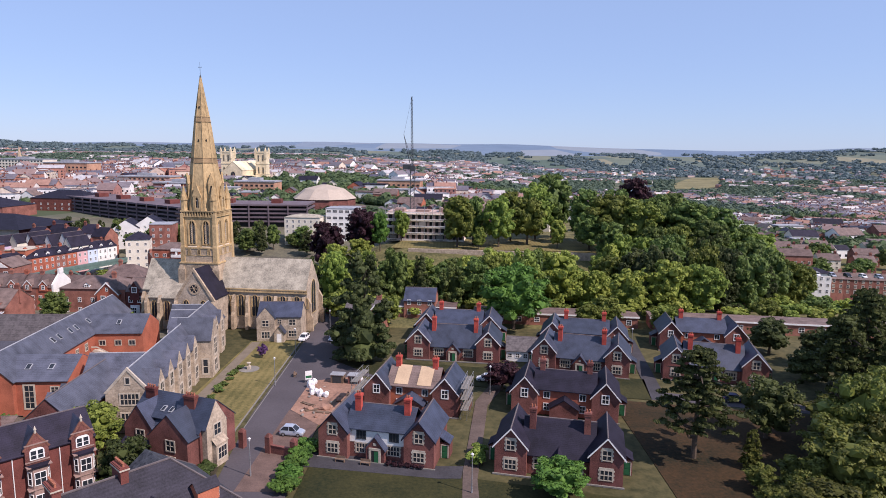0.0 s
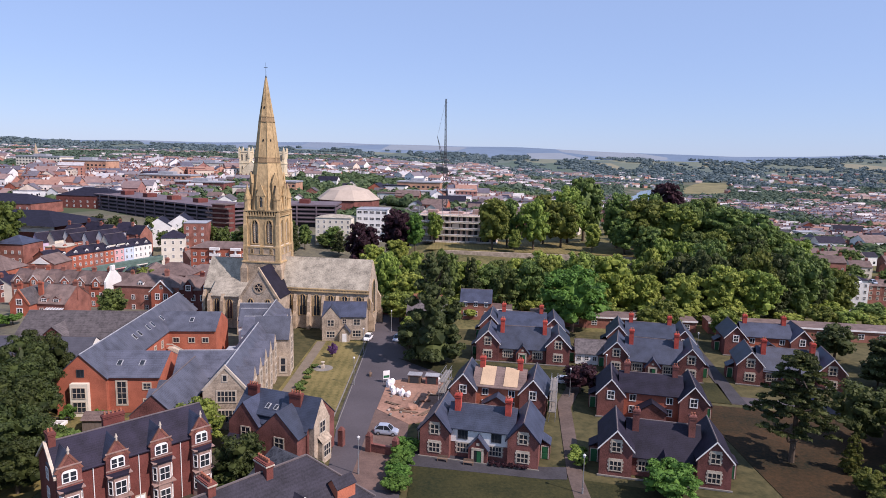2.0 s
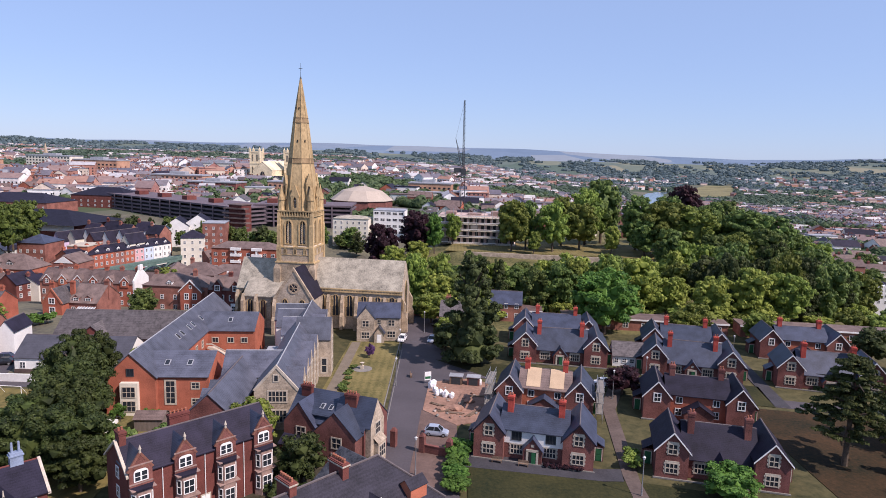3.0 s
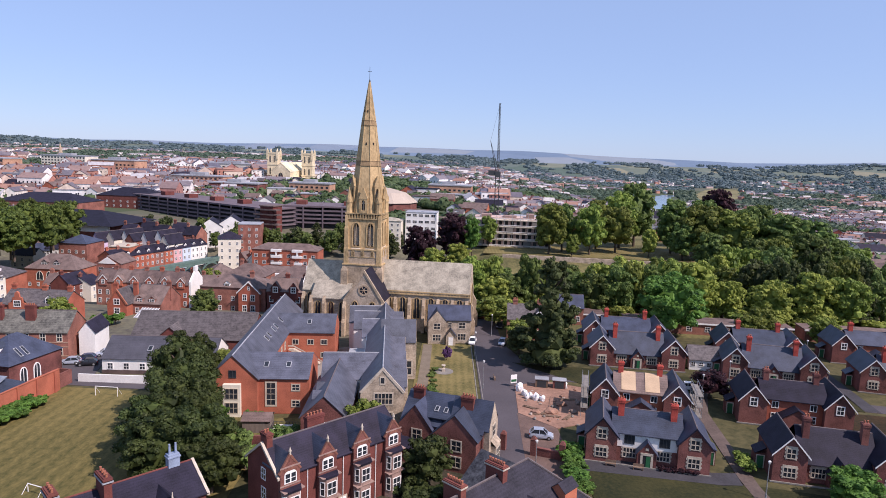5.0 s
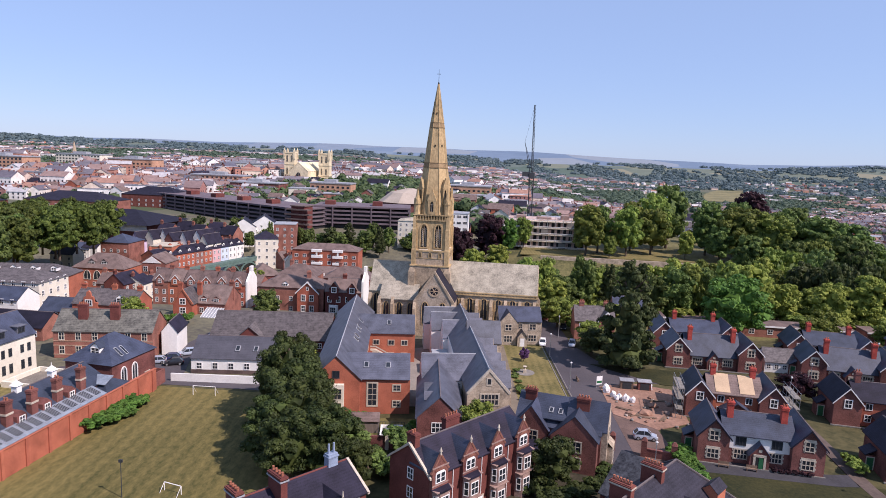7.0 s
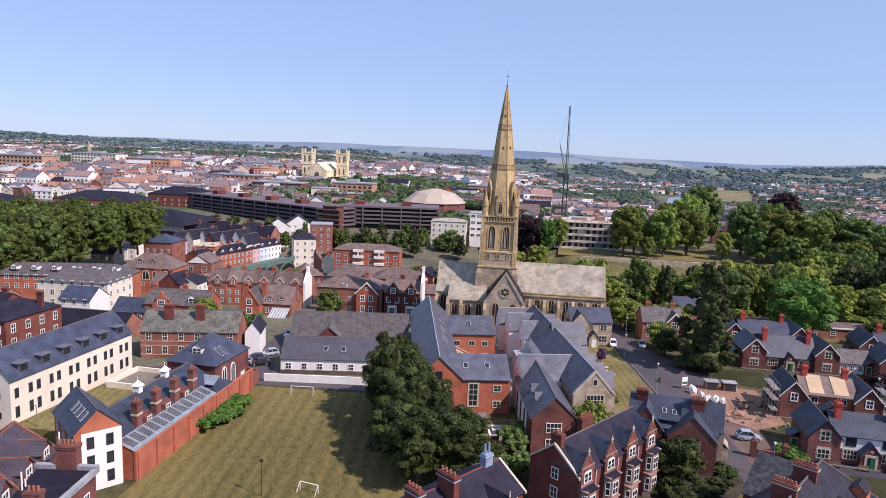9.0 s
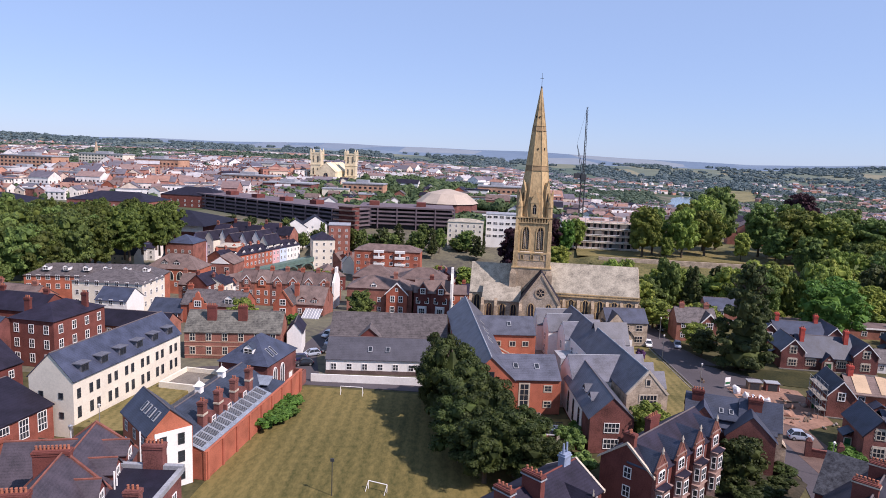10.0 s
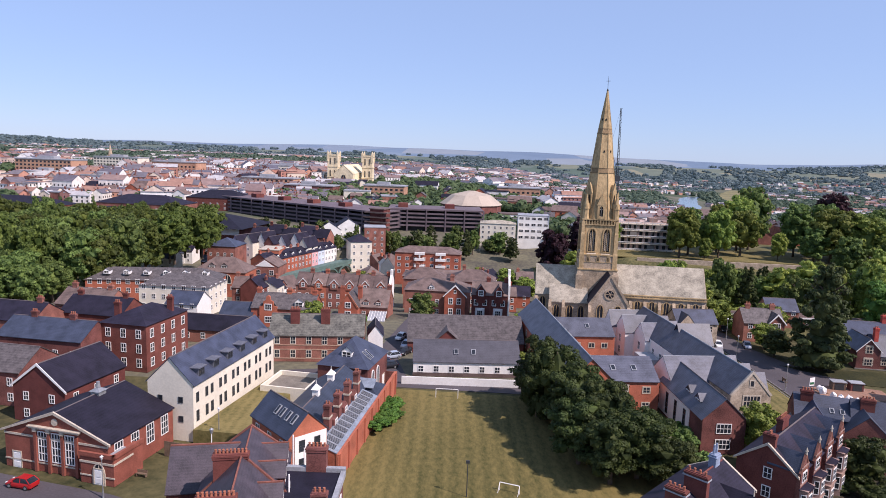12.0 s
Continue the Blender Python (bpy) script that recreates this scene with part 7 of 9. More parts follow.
car(-25.6, 174.0, 80, BLACK_CAR, "black car parked at the road end")
car(-33.8, 157.5, 80, WHITE_CAR, "white car beside the lodge")
car(-162.5, 75.6, -12, RED_CAR, "bright red hatchback on the street")
for i, (x, y, yaw, mt) in enumerate(((-117.6, 131, 20, BLACK_CAR), (-119.6, 134, 20, BLUE_CAR), (-117.4, 138, 30, SILVER), (-114.6, 141.6, 60, BLACK_CAR), (-116.6, 154, 70, WHITE_CAR), (-114.8, 147.5, 75, SILVER), (-121.6, 131.5, 15, SILVER))):
    car(x, y, yaw, mt, "car parked in the service road" if mt is not BLACK_CAR else "black car parked in the service road")
for i in range(7):
    car(150 + i * 5.5, 252 - i, 85, [WHITE_CAR, SILVER, BLACK_CAR][i % 3], "car in the distant parking row")

# ---- building yard ----
BAG = material("white woven bag", (0.70, 0.70, 0.70), 0.85, 0.2, 2.0, 6.0)
rnd = random.Random(3)
def lumpy(w, d, h, seed, mat, name):
    def build():
        bm = bmesh.new()
        bmesh.ops.create_icosphere(bm, subdivisions=2, radius=1)
        for v in bm.verts:
            n = noise.noise(v.co * 1.7 + Vector((seed * 5.1, 0, 0)))
            v.co = Vector((v.co.x * w, v.co.y * d, max(-0.2, v.co.z + 0.35) * h)) * (1 + 0.3 * n)
        me = bpy.data.meshes.new(name)
        bm.to_mesh(me)
        bm.free()
        me.materials.append(mat)
        return me
    return cached((name, w, d, h, seed), build)


for x, y, s in ((-25.4, 124.5, 1.1), (-24.6, 122.0, 0.9), (-25.0, 126.4, 0.8), (-23.6, 121.0, 0.8), (-22.6, 119.9, 1.0), (-21.4, 119.4, 0.8), (-15.8, 127.2, 1.1), (-24.3, 120.4, 0.7)):
    single("rubble_bag", lumpy(0.55, 0.55, 0.75, int(s * 10) % 3, BAG, "rubble_bag"), None, "bulging white builder's bag on the earth", "bag", pose(x, y, 0.25, 0, 0, x * 50) @ Matrix.Scale(s * 1.25, 4), "builder's bags")
RUBBLE_GREY = material("grey brown rubble", (0.20, 0.15, 0.125), 0.95, 0.45, 1.0, 5.0)
for x, y, s in ((-18.0, 117.5, 1.1), (-16.2, 114.0, 0.8), (-20.5, 113.6, 1.3), (-23.5, 113.2, 0.9), (-14.5, 118.5, 0.8), (-17, 122, 0.7)):
    single("rubble_mound", lumpy(1.0, 0.8, 0.5, int(s * 10) % 4, EARTH if s > 1.0 else RUBBLE_GREY, "rubble_mound"), None, "low mound of earth and broken masonry", "mound", pose(x, y, 0.1, 0, 0, x * 70) @ Matrix.Scale(s, 4), "rubble mounds")
RUBBLE = material("pale broken masonry", (0.33, 0.27, 0.23), 0.95, 0.4, 1.0, 5.0)
for i in range(34):
    x, y = rnd.uniform(-25, -12.5), rnd.choice([rnd.uniform(107, 112.5), rnd.uniform(112, 127)])
    if x + 27 < (113 - y) * 0.95 or (y > 113 and x > -13.5):
        continue
    s_ = rnd.uniform(0.2, 0.5)
    single("rubble_piece", lumpy(0.9, 0.6, 0.45 + 0.01 * (i % 3), i % 5, (RUBBLE, EARTH, KERB)[i % 3], "rubble_piece"), None, "broken brick and stone rubble in the yard", "rubble", pose(x, y, 0.12, 0, 0, i * 47) @ Matrix.Scale(s_, 4), "rubble pieces")
PLANK = material("site timber", (0.17, 0.115, 0.08), 0.9, 0.3, 1.0, 6.0)
for x, y, a in ((-22.5, 113.0, 20), (-20.8, 111.8, -10), (-17.8, 111.5, 50), (-16.0, 120.5, 5), (-24.0, 115.5, -30), (-19.5, 116.5, 75)):
    ps = thing("plank_stack", pose(x, y, 0.1, 0, 0, a), "untidy stack of building timber", "timber", "timber stacks")
    for k in range(6):
        part("plank", cached("plank", lambda: Geo().box(-1.5, -0.11, 0, 1.5, 0.11, 0.07).mesh("plank", PLANK)), None, ps, m=pose(rnd.uniform(-0.3, 0.3), (k % 3) * 0.26 - 0.3, (k // 3) * 0.09, 0, 0, rnd.uniform(-9, 9)))
for x, y, mt in ((-21.8, 127.0, PLANK), (-18.2, 126.6, BRICK)):
    sk = thing("site_shed", pose(x, y, 0.05, 0, 0, -8), "low brown site store with flat roof", "shed")
    part("wall", Geo().box(0, 0, 0, 2.6, 1.8, 1.7), mt, sk)
    part("roof", Geo().box(-0.15, -0.15, 1.7, 2.75, 1.95, 1.85), LEAD, sk)
    part("door", Geo().box(0.4, -0.05, 0.1, 2.2, 0, 1.5), IRON, sk)
for x0, y0, yaw, n in ((-14.3, 112.0, 78, 4), (5.6, 109.0, 78, 4)):
    sc = thing("scaffold", pose(x0, y0, 0, 0, 0, yaw), "grey tube scaffold against the almshouse wall", "scaffold")
    for i in range(n):
        for yy in (0, 1.1):
            part("standard", cached("standard", lambda: Geo().tube((0, 0, 0), (0, 0, 6.6), 0.05, 0.05, 6).mesh("standard", METAL)), None, sc, m=pose(i * 2.1, yy, 0))
    for z in (1.9, 3.9, 5.9):
        part("board_run", Geo().box(-0.3, -0.1, z, (n - 1) * 2.1 + 0.3, 1.2, z + 0.08), KERB, sc)
        for yy in (0, 1.1):
            part("rail", Geo().tube((-0.3, yy, z + 1.0), ((n - 1) * 2.1 + 0.3, yy, z + 1.0), 0.04, 0.04, 5), METAL, sc)
sg = thing("site_board", pose(-26.3, 127.0, 0, 0, 0, 20), "white site board with a green band, blank", "sign")
part("panel", Geo().box(-0.7, 0, 0.8, 0.7, 0.06, 2.6), TRIM, sg)
part("band", Geo().box(-0.6, -0.03, 1.1, 0.6, 0, 1.6), DOOR_GREEN, sg)
for s in (-0.6, 0.6):
    part("leg", Geo().box(s - 0.04, 0, 0, s + 0.04, 0.06, 0.8), METAL, sg)

# ---- street lamps, benches, garden pieces ----
def lamp_post(x, y, yaw=0, h=5.5):
    lp = thing("lamp_post", pose(x, y, 0, 0, 0, yaw), "slim grey lamp post with a small lantern", "lamp", "lamp posts")
    part("post", cached(("post", h), lambda: Geo().tube((0, 0, 0), (0, 0, h), 0.09, 0.05, 8).tube((0, 0, 0), (0, 0, 0.9), 0.13, 0.13, 8).mesh("post", METAL)), None, lp)
    part("lantern", cached("lantern", lambda: Geo().cone(0, 0, 0, 0.12, 0.35, 0.2, 6).cone(0, 0, 0.35, 0.26, 0.55, 0.03, 6).mesh("lantern", LAMP_GLASS)), None, lp, m=pose(0, 0, h))


for x, y in ((-32.8, 125.3), (-26.9, 88.4), (5.4, 84.3), (46.8, 150), (10.6, 121.5), (-33.6, 147), (-28.5, 165), (20, 131), (-150.3, 73.5), (-141, 91)):
    lamp_post(x, y, x * 20)
for x, y in ((-101.7, 77.2),):
    fl = thing("field_post", pose(x, y, 0), "thin dark post in the playing field", "post")
    part("post", Geo().tube((0, 0, 0), (0, 0, 5.4), 0.07, 0.05, 6).box(-0.25, -0.1, 5.0, 0.25, 0.1, 5.4), IRON, fl)
for x, y, yaw, s in ((-104.6, 114.2, -3, 0.9), (-95.6, 79.0, 160, 0.6)):
    gp = thing("goal_posts", pose(x, y, 0.03, 0, 0, yaw), "white painted goal frame on the grass", "goal")
    part("frame", Geo().tube((-2.4 * s, 0, 0), (-2.4 * s, 0, 2 * s), 0.06, 0.06, 6).tube((2.4 * s, 0, 0), (2.4 * s, 0, 2 * s), 0.06, 0.06, 6).tube((-2.4 * s, 0, 2 * s), (2.4 * s, 0, 2 * s), 0.06, 0.06, 6).tube((-2.4 * s, 0, 2 * s), (-2.4 * s, 1.5 * s, 0), 0.04, 0.04, 5).tube((2.4 * s, 0, 2 * s), (2.4 * s, 1.5 * s, 0), 0.04, 0.04, 5), TRIM, gp)
hut = thing("garden_hut", pose(-74.4, 100.2, 0, 0, 0, 4), "weathered grey timber garden hut", "shed")
part("wall", Geo().gable(0, 0, 4.6, 3.4, 0, 2.2, 3.0, "x"), material("weathered boards", (0.16, 0.13, 0.11), 0.9, 0.3, 0.6, 6.0, stretch=(4, 1, 0.3)), hut)
part("roof", Geo().slopes(0, 0, 4.6, 3.4, 2.2, 3.0, "x", 0.25, 0.2, 0.08), TILE_BROWN, hut)
single("garden_slab", Geo().box(-2.6, -0.9, 0, 2.6, 0.9, 0.4), LEAD, "pale flat concrete slab", "slab", pose(-68.8, 96.4, 0.02, 0, 0, 4))
gw = thing("garden_wall", pose(-80, 94.0, 0, 0, 0, 3), "old red brick garden wall with piers", "wall")
part("wall", Geo().box(0, 0, 0, 24, 0.4, 2.2), BRICK, gw)
for i in range(7):
    part("pier", Geo().box(0.5 + i * 3.8, -0.25, 0, 1.1 + i * 3.8, 0.5, 2.5), STONE_PALE if i % 2 else BRICK, gw)
sheet("college_garden", [(-84, 95), (-56, 96.5), (-56, 106), (-64, 107), (-82, 106.6), (-86, 104)], LAWN, "patchy college garden grass", "lawn", th=0.05)
sheet("college_yard", [(-74, 113), (-58, 113), (-56, 150), (-62, 152), (-74, 146)], material("pale yard paving", (0.24, 0.21, 0.18), 0.9, 0.2, 0.3, 3.0), "pale paved college yard", "paving", th=0.04)
sheet("lawn_path", [(-46.5, 109), (-44.2, 109), (-44.0, 155), (-46.2, 155)], material("pale gravel", (0.17, 0.14, 0.105), 0.95, 0.2, 0.4, 4.0), "pale gravel path beside the school range", "path", th=0.09)
sheet("garden_circle", [(-41 + 2.2 * math.cos(i * math.pi / 8), 135 + 2.2 * math.sin(i * math.pi / 8)) for i in range(16)], KERB, "round pale paved garden circle", "paving", th=0.1)
for x, y, W, D in ((-69.4, 98.4, 3.8, 4.4), (-83.4, 99.0, 4.8, 4.4)):
    pit = thing("garden_pool", pose(x, y, 0, 0, 0, 3), "square sunken garden pool with a white rim and dark railing", "pool", "garden pools")
    part("rim", Geo().box(0, 0, 0, W, 0.35, 0.6).box(0, D - 0.35, 0, W, D, 0.6).box(0, 0.35, 0, 0.35, D - 0.35, 0.6).box(W - 0.35, 0.35, 0, W, D - 0.35, 0.6), TRIM, pit)
    part("basin", Geo().box(0.35, 0.35, 0, W - 0.35, D - 0.35, 0.2), TARMAC_DARK, pit, "dark wet basin floor")
    part("ledge", Geo().box(0.9, D - 1.5, 0.2, W - 1.2, D - 0.7, 0.32), TRIM, pit)
    ra = Geo().box(-0.3, D + 0.2, 0.95, W + 0.3, D + 0.26, 1.02).box(-0.3, -0.2, 0.95, -0.24, D + 0.2, 1.02)
    for k in range(9):
        ra.box(-0.3 + k * (W + 0.54) / 8, D + 0.2, 0, -0.24 + k * (W + 0.54) / 8, D + 0.26, 0.95)
        ra.box(-0.3, -0.2 + k * D / 9, 0, -0.24, -0.14 + k * D / 9, 0.95)
    part("railing", ra, IRON, pit)
st = thing("garden_urn", pose(-41, 135, 0.1), "weathered stone urn on a pedestal", "urn")
part("pedestal", Geo().box(-0.35, -0.35, 0, 0.35, 0.35, 0.7), STONE_PALE, st)
part("bowl", Geo().cone(0, 0, 0.7, 0.15, 0.95, 0.2, 10).cone(0, 0, 0.95, 0.2, 1.4, 0.5, 10), STONE_PALE, st)
single("road_line", Geo().prism([(-33.0, 104, 0.03), (-32.85, 104, 0.03), (-33.2, 150, 0.03), (-33.35, 150, 0.03)], (0, 0, 0.015)), KERB, "thin worn white line along the road edge", "marking", kind="structure")
kb = Geo()
kb.prism([(-34.2, 100, -0.1), (-34.0, 100, -0.1), (-34.15, 156, -0.1), (-34.35, 156, -0.1)], (0, 0, 0.24))
single("kerb", kb, KERB, "pale stone kerb along the lawn", "kerb", kind="structure")
gp = thing("gate_wall", pose(-30.9, 97.7, 0, 0, 0, -20), "old red brick gate piers with a low wall", "wall")
for u in (0, 5.0, 9.6):
    part("pier", Geo().box(u - 0.45, -0.45, 0, u + 0.45, 0.45, 2.7).cone(u, 0, 2.7, 0.68, 3.2, 0.25, 4, math.pi / 4), BRICK, gp)
part("wall", Geo().box(5.45, -0.2, 0, 9.15, 0.2, 1.3).box(5.45, -0.26, 1.3, 9.15, 0.26, 1.42), BRICK, gp)
single("yard_paving", Geo().box(0.4, 0.4, 0, 8.6, 8.6, 1.75), material("grey yard flags", (0.17, 0.15, 0.125), 0.9, 0.3, 0.5, 4.0), "worn grey flagstones inside the cream yard wall", "paving", pose(-139.5, 108.5, 0.8, 0, 0, -10), kind="structure")
single("yard_wall", Geo().box(0, 0, 0, 9, 0.4, 2.6).box(0, 8.6, 0, 9, 9, 2.6).box(0, 0.4, 0, 0.4, 8.6, 2.6).box(8.6, 0.4, 0, 9, 8.6, 2.6), CREAM, "cream walled terrace beside the white building", "wall", pose(-139.5, 108.5, 0.8, 0, 0, -10))
cr = thing("timber_fence", pose(-147.6, 86.0, 0, 0, 0, -12), "grey weathered board fence", "fence")
for i in range(14):
    part("board", cached("fence_board", lambda: Geo().box(0, 0, 0, 0.42, 0.05, 2.4).mesh("board", PLANK)), None, cr, m=pose(i * 0.45, 0, 0))
pole = thing("aerial_mast", pose(-121.9, 66.5, 0), "white rooftop pipe mast with aerials", "mast")
part("pole", Geo().tube((0, 0, 0), (0, 0, 11.5), 0.08, 0.06, 6), TRIM, pole)
part("arms", Geo().tube((-0.8, 0, 8.6), (0.9, 0, 8.0), 0.05, 0.05, 5).tube((-0.6, 0, 7.8), (0.9, 0, 8.6), 0.05, 0.05, 5), TRIM, pole)
for x, y, yaw in ((-148, 79.5, -10), (-30, 131, 90), (-14.5, 93.0, -12), (-10.5, 92.0, -12)):
    b = thing("bench", pose(x, y, 0.08, 0, 0, yaw), "plain timber garden bench", "bench", "benches")
    part("seat", Geo().box(-0.8, -0.2, 0.4, 0.8, 0.2, 0.46), PLANK, b)
    part("backrest", Geo().box(-0.8, 0.18, 0.5, 0.8, 0.23, 0.9), PLANK, b)
    for s in (-0.7, 0.7):
        part("leg", Geo().box(s - 0.05, -0.2, 0, s + 0.05, 0.2, 0.4), PLANK, b)


# ---- trees ----
def crown_mesh(kind, seed, mat, leaves, size):
    """A crown about 1 high: boughs that break into tufts of many small leaves, with gaps between, over a thin inner mass."""
    rng = np.random.default_rng(seed + 17)
    tufts, inner = [], []

    def bough(x, y, z, r, h, n):
        """One bough: tufts over its outer and upper side."""
        inner.append((x, y, z, r * 0.72, h * 0.72))
        for _ in range(n):
            d = rng.normal(size=3)
            d /= np.linalg.norm(d)
            d[2] = abs(d[2]) if d[2] < -0.35 else d[2]
            k = rng.uniform(0.32, 0.52)
            tufts.append((x + d[0] * r * 0.8, y + d[1] * r * 0.8, z + d[2] * h * 0.8, r * k, h * k))

    if kind == "round":
        for i in range(24):
            a, u = i * 2.4 + rng.uniform(-0.3, 0.3), -0.8 + 1.75 * (i + rng.uniform(0, 1)) / 24
            r = 0.34 * math.sqrt(max(0.1, 1 - u * u)) * rng.uniform(0.68, 1.1)
            bough(r * math.cos(a), r * math.sin(a), 0.51 + 0.40 * u * rng.uniform(0.86, 1.08), rng.uniform(0.11, 0.19), rng.uniform(0.085, 0.14), 7)
        inner.append((0, 0, 0.5, 0.27, 0.33))
    elif kind == "tall":
        for i in range(22):
            u = 0.1 + 0.8 * (i + rng.uniform(0, 1)) / 22
            a = i * 2.4 + rng.uniform(-0.5, 0.5)
            r = 0.33 * math.sqrt(max(0.05, 1 - ((u - 0.45) / 0.5) ** 2)) * rng.uniform(0.6, 1.15)
            bough(r * math.cos(a), r * math.sin(a), u, rng.uniform(0.10, 0.17), rng.uniform(0.10, 0.17), 8)
        inner.append((0, 0, 0.5, 0.18, 0.40))
    elif kind == "conic":
        for i in range(46):
            u = 0.05 + 0.92 * ((i + rng.uniform(0, 1)) / 46) ** 1.1
            a = i * 2.4 + rng.uniform(-0.5, 0.5)
            r = (0.30 * min(1, 0.55 + 2.2 * u) * (1 - u) ** 0.48 + 0.015) * rng.uniform(0.6, 1.12)
            bough(r * math.cos(a), r * math.sin(a), u, rng.uniform(0.07, 0.13) * (1.15 - 0.65 * u), rng.uniform(0.04, 0.065), 6)
        for k in range(6):
            inner.append((0, 0, 0.12 + 0.14 * k, 0.21 * (1 - k / 6.6), 0.12))
    elif kind == "cedar":
        for k in range(8):
            z = 0.36 + 0.083 * k + rng.uniform(-0.015, 0.015)
            R = 0.47 * (1 - k / 8.4) ** 0.75 * rng.uniform(0.85, 1.1) * (0.75 if k == 0 else 1) + 0.03
            n = 7 - k // 2
            for j in range(n):
                a = j * 2 * np.pi / n + k * 1.1 + rng.uniform(-0.35, 0.35)
                reach = rng.uniform(0.72, 1.15)
                for f in (0.3, 0.62, 0.92):
                    if k == 0 and f < 0.6:
                        continue
                    bough(R * f * reach * math.cos(a), R * f * reach * math.sin(a), z + 0.03 - 0.07 * f * f + rng.uniform(-0.01, 0.01), rng.uniform(0.06, 0.10), rng.uniform(0.012, 0.022), 4)
    else:
        for i in range(9):
            a = i * 2.4
            r = 0.36 * math.sqrt((i + 0.5) / 9) * rng.uniform(0.8, 1.1)
            bough(r * math.cos(a), r * math.sin(a), rng.uniform(0.25, 0.62), rng.uniform(0.16, 0.24), rng.uniform(0.18, 0.28), 6)
    L = np.array(tufts)
    area = L[:, 3] * (L[:, 3] + L[:, 4])
    pick = rng.choice(len(L), leaves, p=area / area.sum())
    d = rng.normal(size=(leaves, 3))
    d /= np.linalg.norm(d, axis=1)[:, None]
    d[:, 2] = np.where(d[:, 2] < -0.3, -d[:, 2], d[:, 2])
    c = L[pick][:, :3] + d * L[pick][:, [3, 3, 4]] * rng.uniform(0.7, 1.15, (leaves, 1))
    nrm = d + rng.normal(scale=0.3, size=(leaves, 3))
    nrm /= np.linalg.norm(nrm, axis=1)[:, None]
    t = np.cross(nrm, rng.normal(size=(leaves, 3)))
    t /= np.linalg.norm(t, axis=1)[:, None]
    b = np.cross(nrm, t)
    s = size * rng.uniform(0.7, 1.5, (leaves, 1))
    v = np.concatenate([c + t * s * 1.2, c - t * s * 0.6 + b * s, c - t * s * 0.6 - b * s], axis=1).reshape(-1, 3)
    me = bpy.data.meshes.new("crown")
    verts = v.tolist()
    faces = [(3 * i, 3 * i + 1, 3 * i + 2) for i in range(leaves)]
    bm = bmesh.new()
    bmesh.ops.create_icosphere(bm, subdivisions=1, radius=1)
    iv = [tuple(q.co) for q in bm.verts]
    fi = [tuple(q.index for q in f.verts) for f in bm.faces]
    bm.free()
    for x, y, z, r, h in inner:
        k = len(verts)
        verts += [(x + p[0] * r, y + p[1] * r, z + p[2] * h) for p in iv]
        faces += [tuple(i + k for i in f) for f in fi]
    me.from_pydata(verts, [], faces)
    me.materials.append(mat)
    return me


def trunk_mesh(kind, seed):
    rnd = random.Random(seed)
    g = Geo()
    top = {"round": 0.62, "tall": 0.9, "cedar": 0.9, "conic": 0.9, "bush": 0.3}[kind]
    g.tube((0, 0, -0.03), (0.01, 0, top * 0.5), 0.032, 0.022, 8).tube((0.01, 0, top * 0.5), (0, 0.01, top), 0.022, 0.008, 7)
    for i in range(7 if kind != "bush" else 4):
        a = rnd.uniform(0, 6.28)
        z = top * rnd.uniform(0.35, 0.85)
        r = (0.36 if kind == "cedar" else 0.22) * rnd.uniform(0.6, 1)
        mid = (r * 0.5 * math.cos(a), r * 0.5 * math.sin(a), z + 0.06)
        g.tube((0, 0, z), mid, 0.013, 0.009, 5).tube(mid, (r * math.cos(a), r * math.sin(a), z + (0.04 if kind == "cedar" else 0.14)), 0.009, 0.003, 5)
    if kind == "cedar":
        for a, z in ((0.3, 0.13), (3.0, 0.2), (1.8, 0.26)):
            bend = (0.11 * math.cos(a), 0.11 * math.sin(a), z + 0.02)
            g.tube((0, 0, z), bend, 0.02, 0.015, 6).tube(bend, (0.2 * math.cos(a), 0.2 * math.sin(a), z + 0.12), 0.015, 0.006, 5)
    return g.mesh("trunk", BARK)


def tree(x, y, h, wide, kind="round", mat=None, label="", leaves=2600, size=0.022, z=None, group="", name="tree"):
    mat = mat or LEAF
    seed = int(abs(x * 13 + y * 7)) % 4
    t = thing(name, pose(x, y, ground_z(x, y) if z is None else z, 0, 0, (x * 37 + y * 11) % 360) @ Matrix.Diagonal((wide, wide, h, 1)), label or "leafy green broadleaf tree in summer", "tree" if name != "bush" else "bush", group)
    part("trunk", cached(("trunk", kind, seed), lambda: trunk_mesh(kind, seed)), None, t)
    part("crown", cached(("crown", kind, seed, mat.name, leaves, size), lambda: crown_mesh(kind, seed, mat, leaves, size)), None, t)
    return t


def bush(x, y, h, wide, mat=None, label="rounded green garden shrub"):
    return tree(x, y, h, wide, "bush", mat or LEAF, label, 2400, 0.038, name="bush")


# named trees
LEAF_FIELD = leaf_material("dense field tree leaves", (0.017, 0.030, 0.009), (0.075, 0.10, 0.028), 0.25)
tree(-17.0, 140.8, 25.5, 22, "conic", LEAF_DARK, "tall dark evergreen on the lawn beside the road", 20000, 0.010)
for x, y, h, wd in ((-86.5, 110, 14.5, 10.5), (-85.5, 103, 15, 13), (-88.0, 106.5, 11.5, 9)):
    tree(x, y, h, wd, "tall", LEAF_FIELD, "tall feathery green tree beside the playing field", 16000, 0.011, group="field trees")
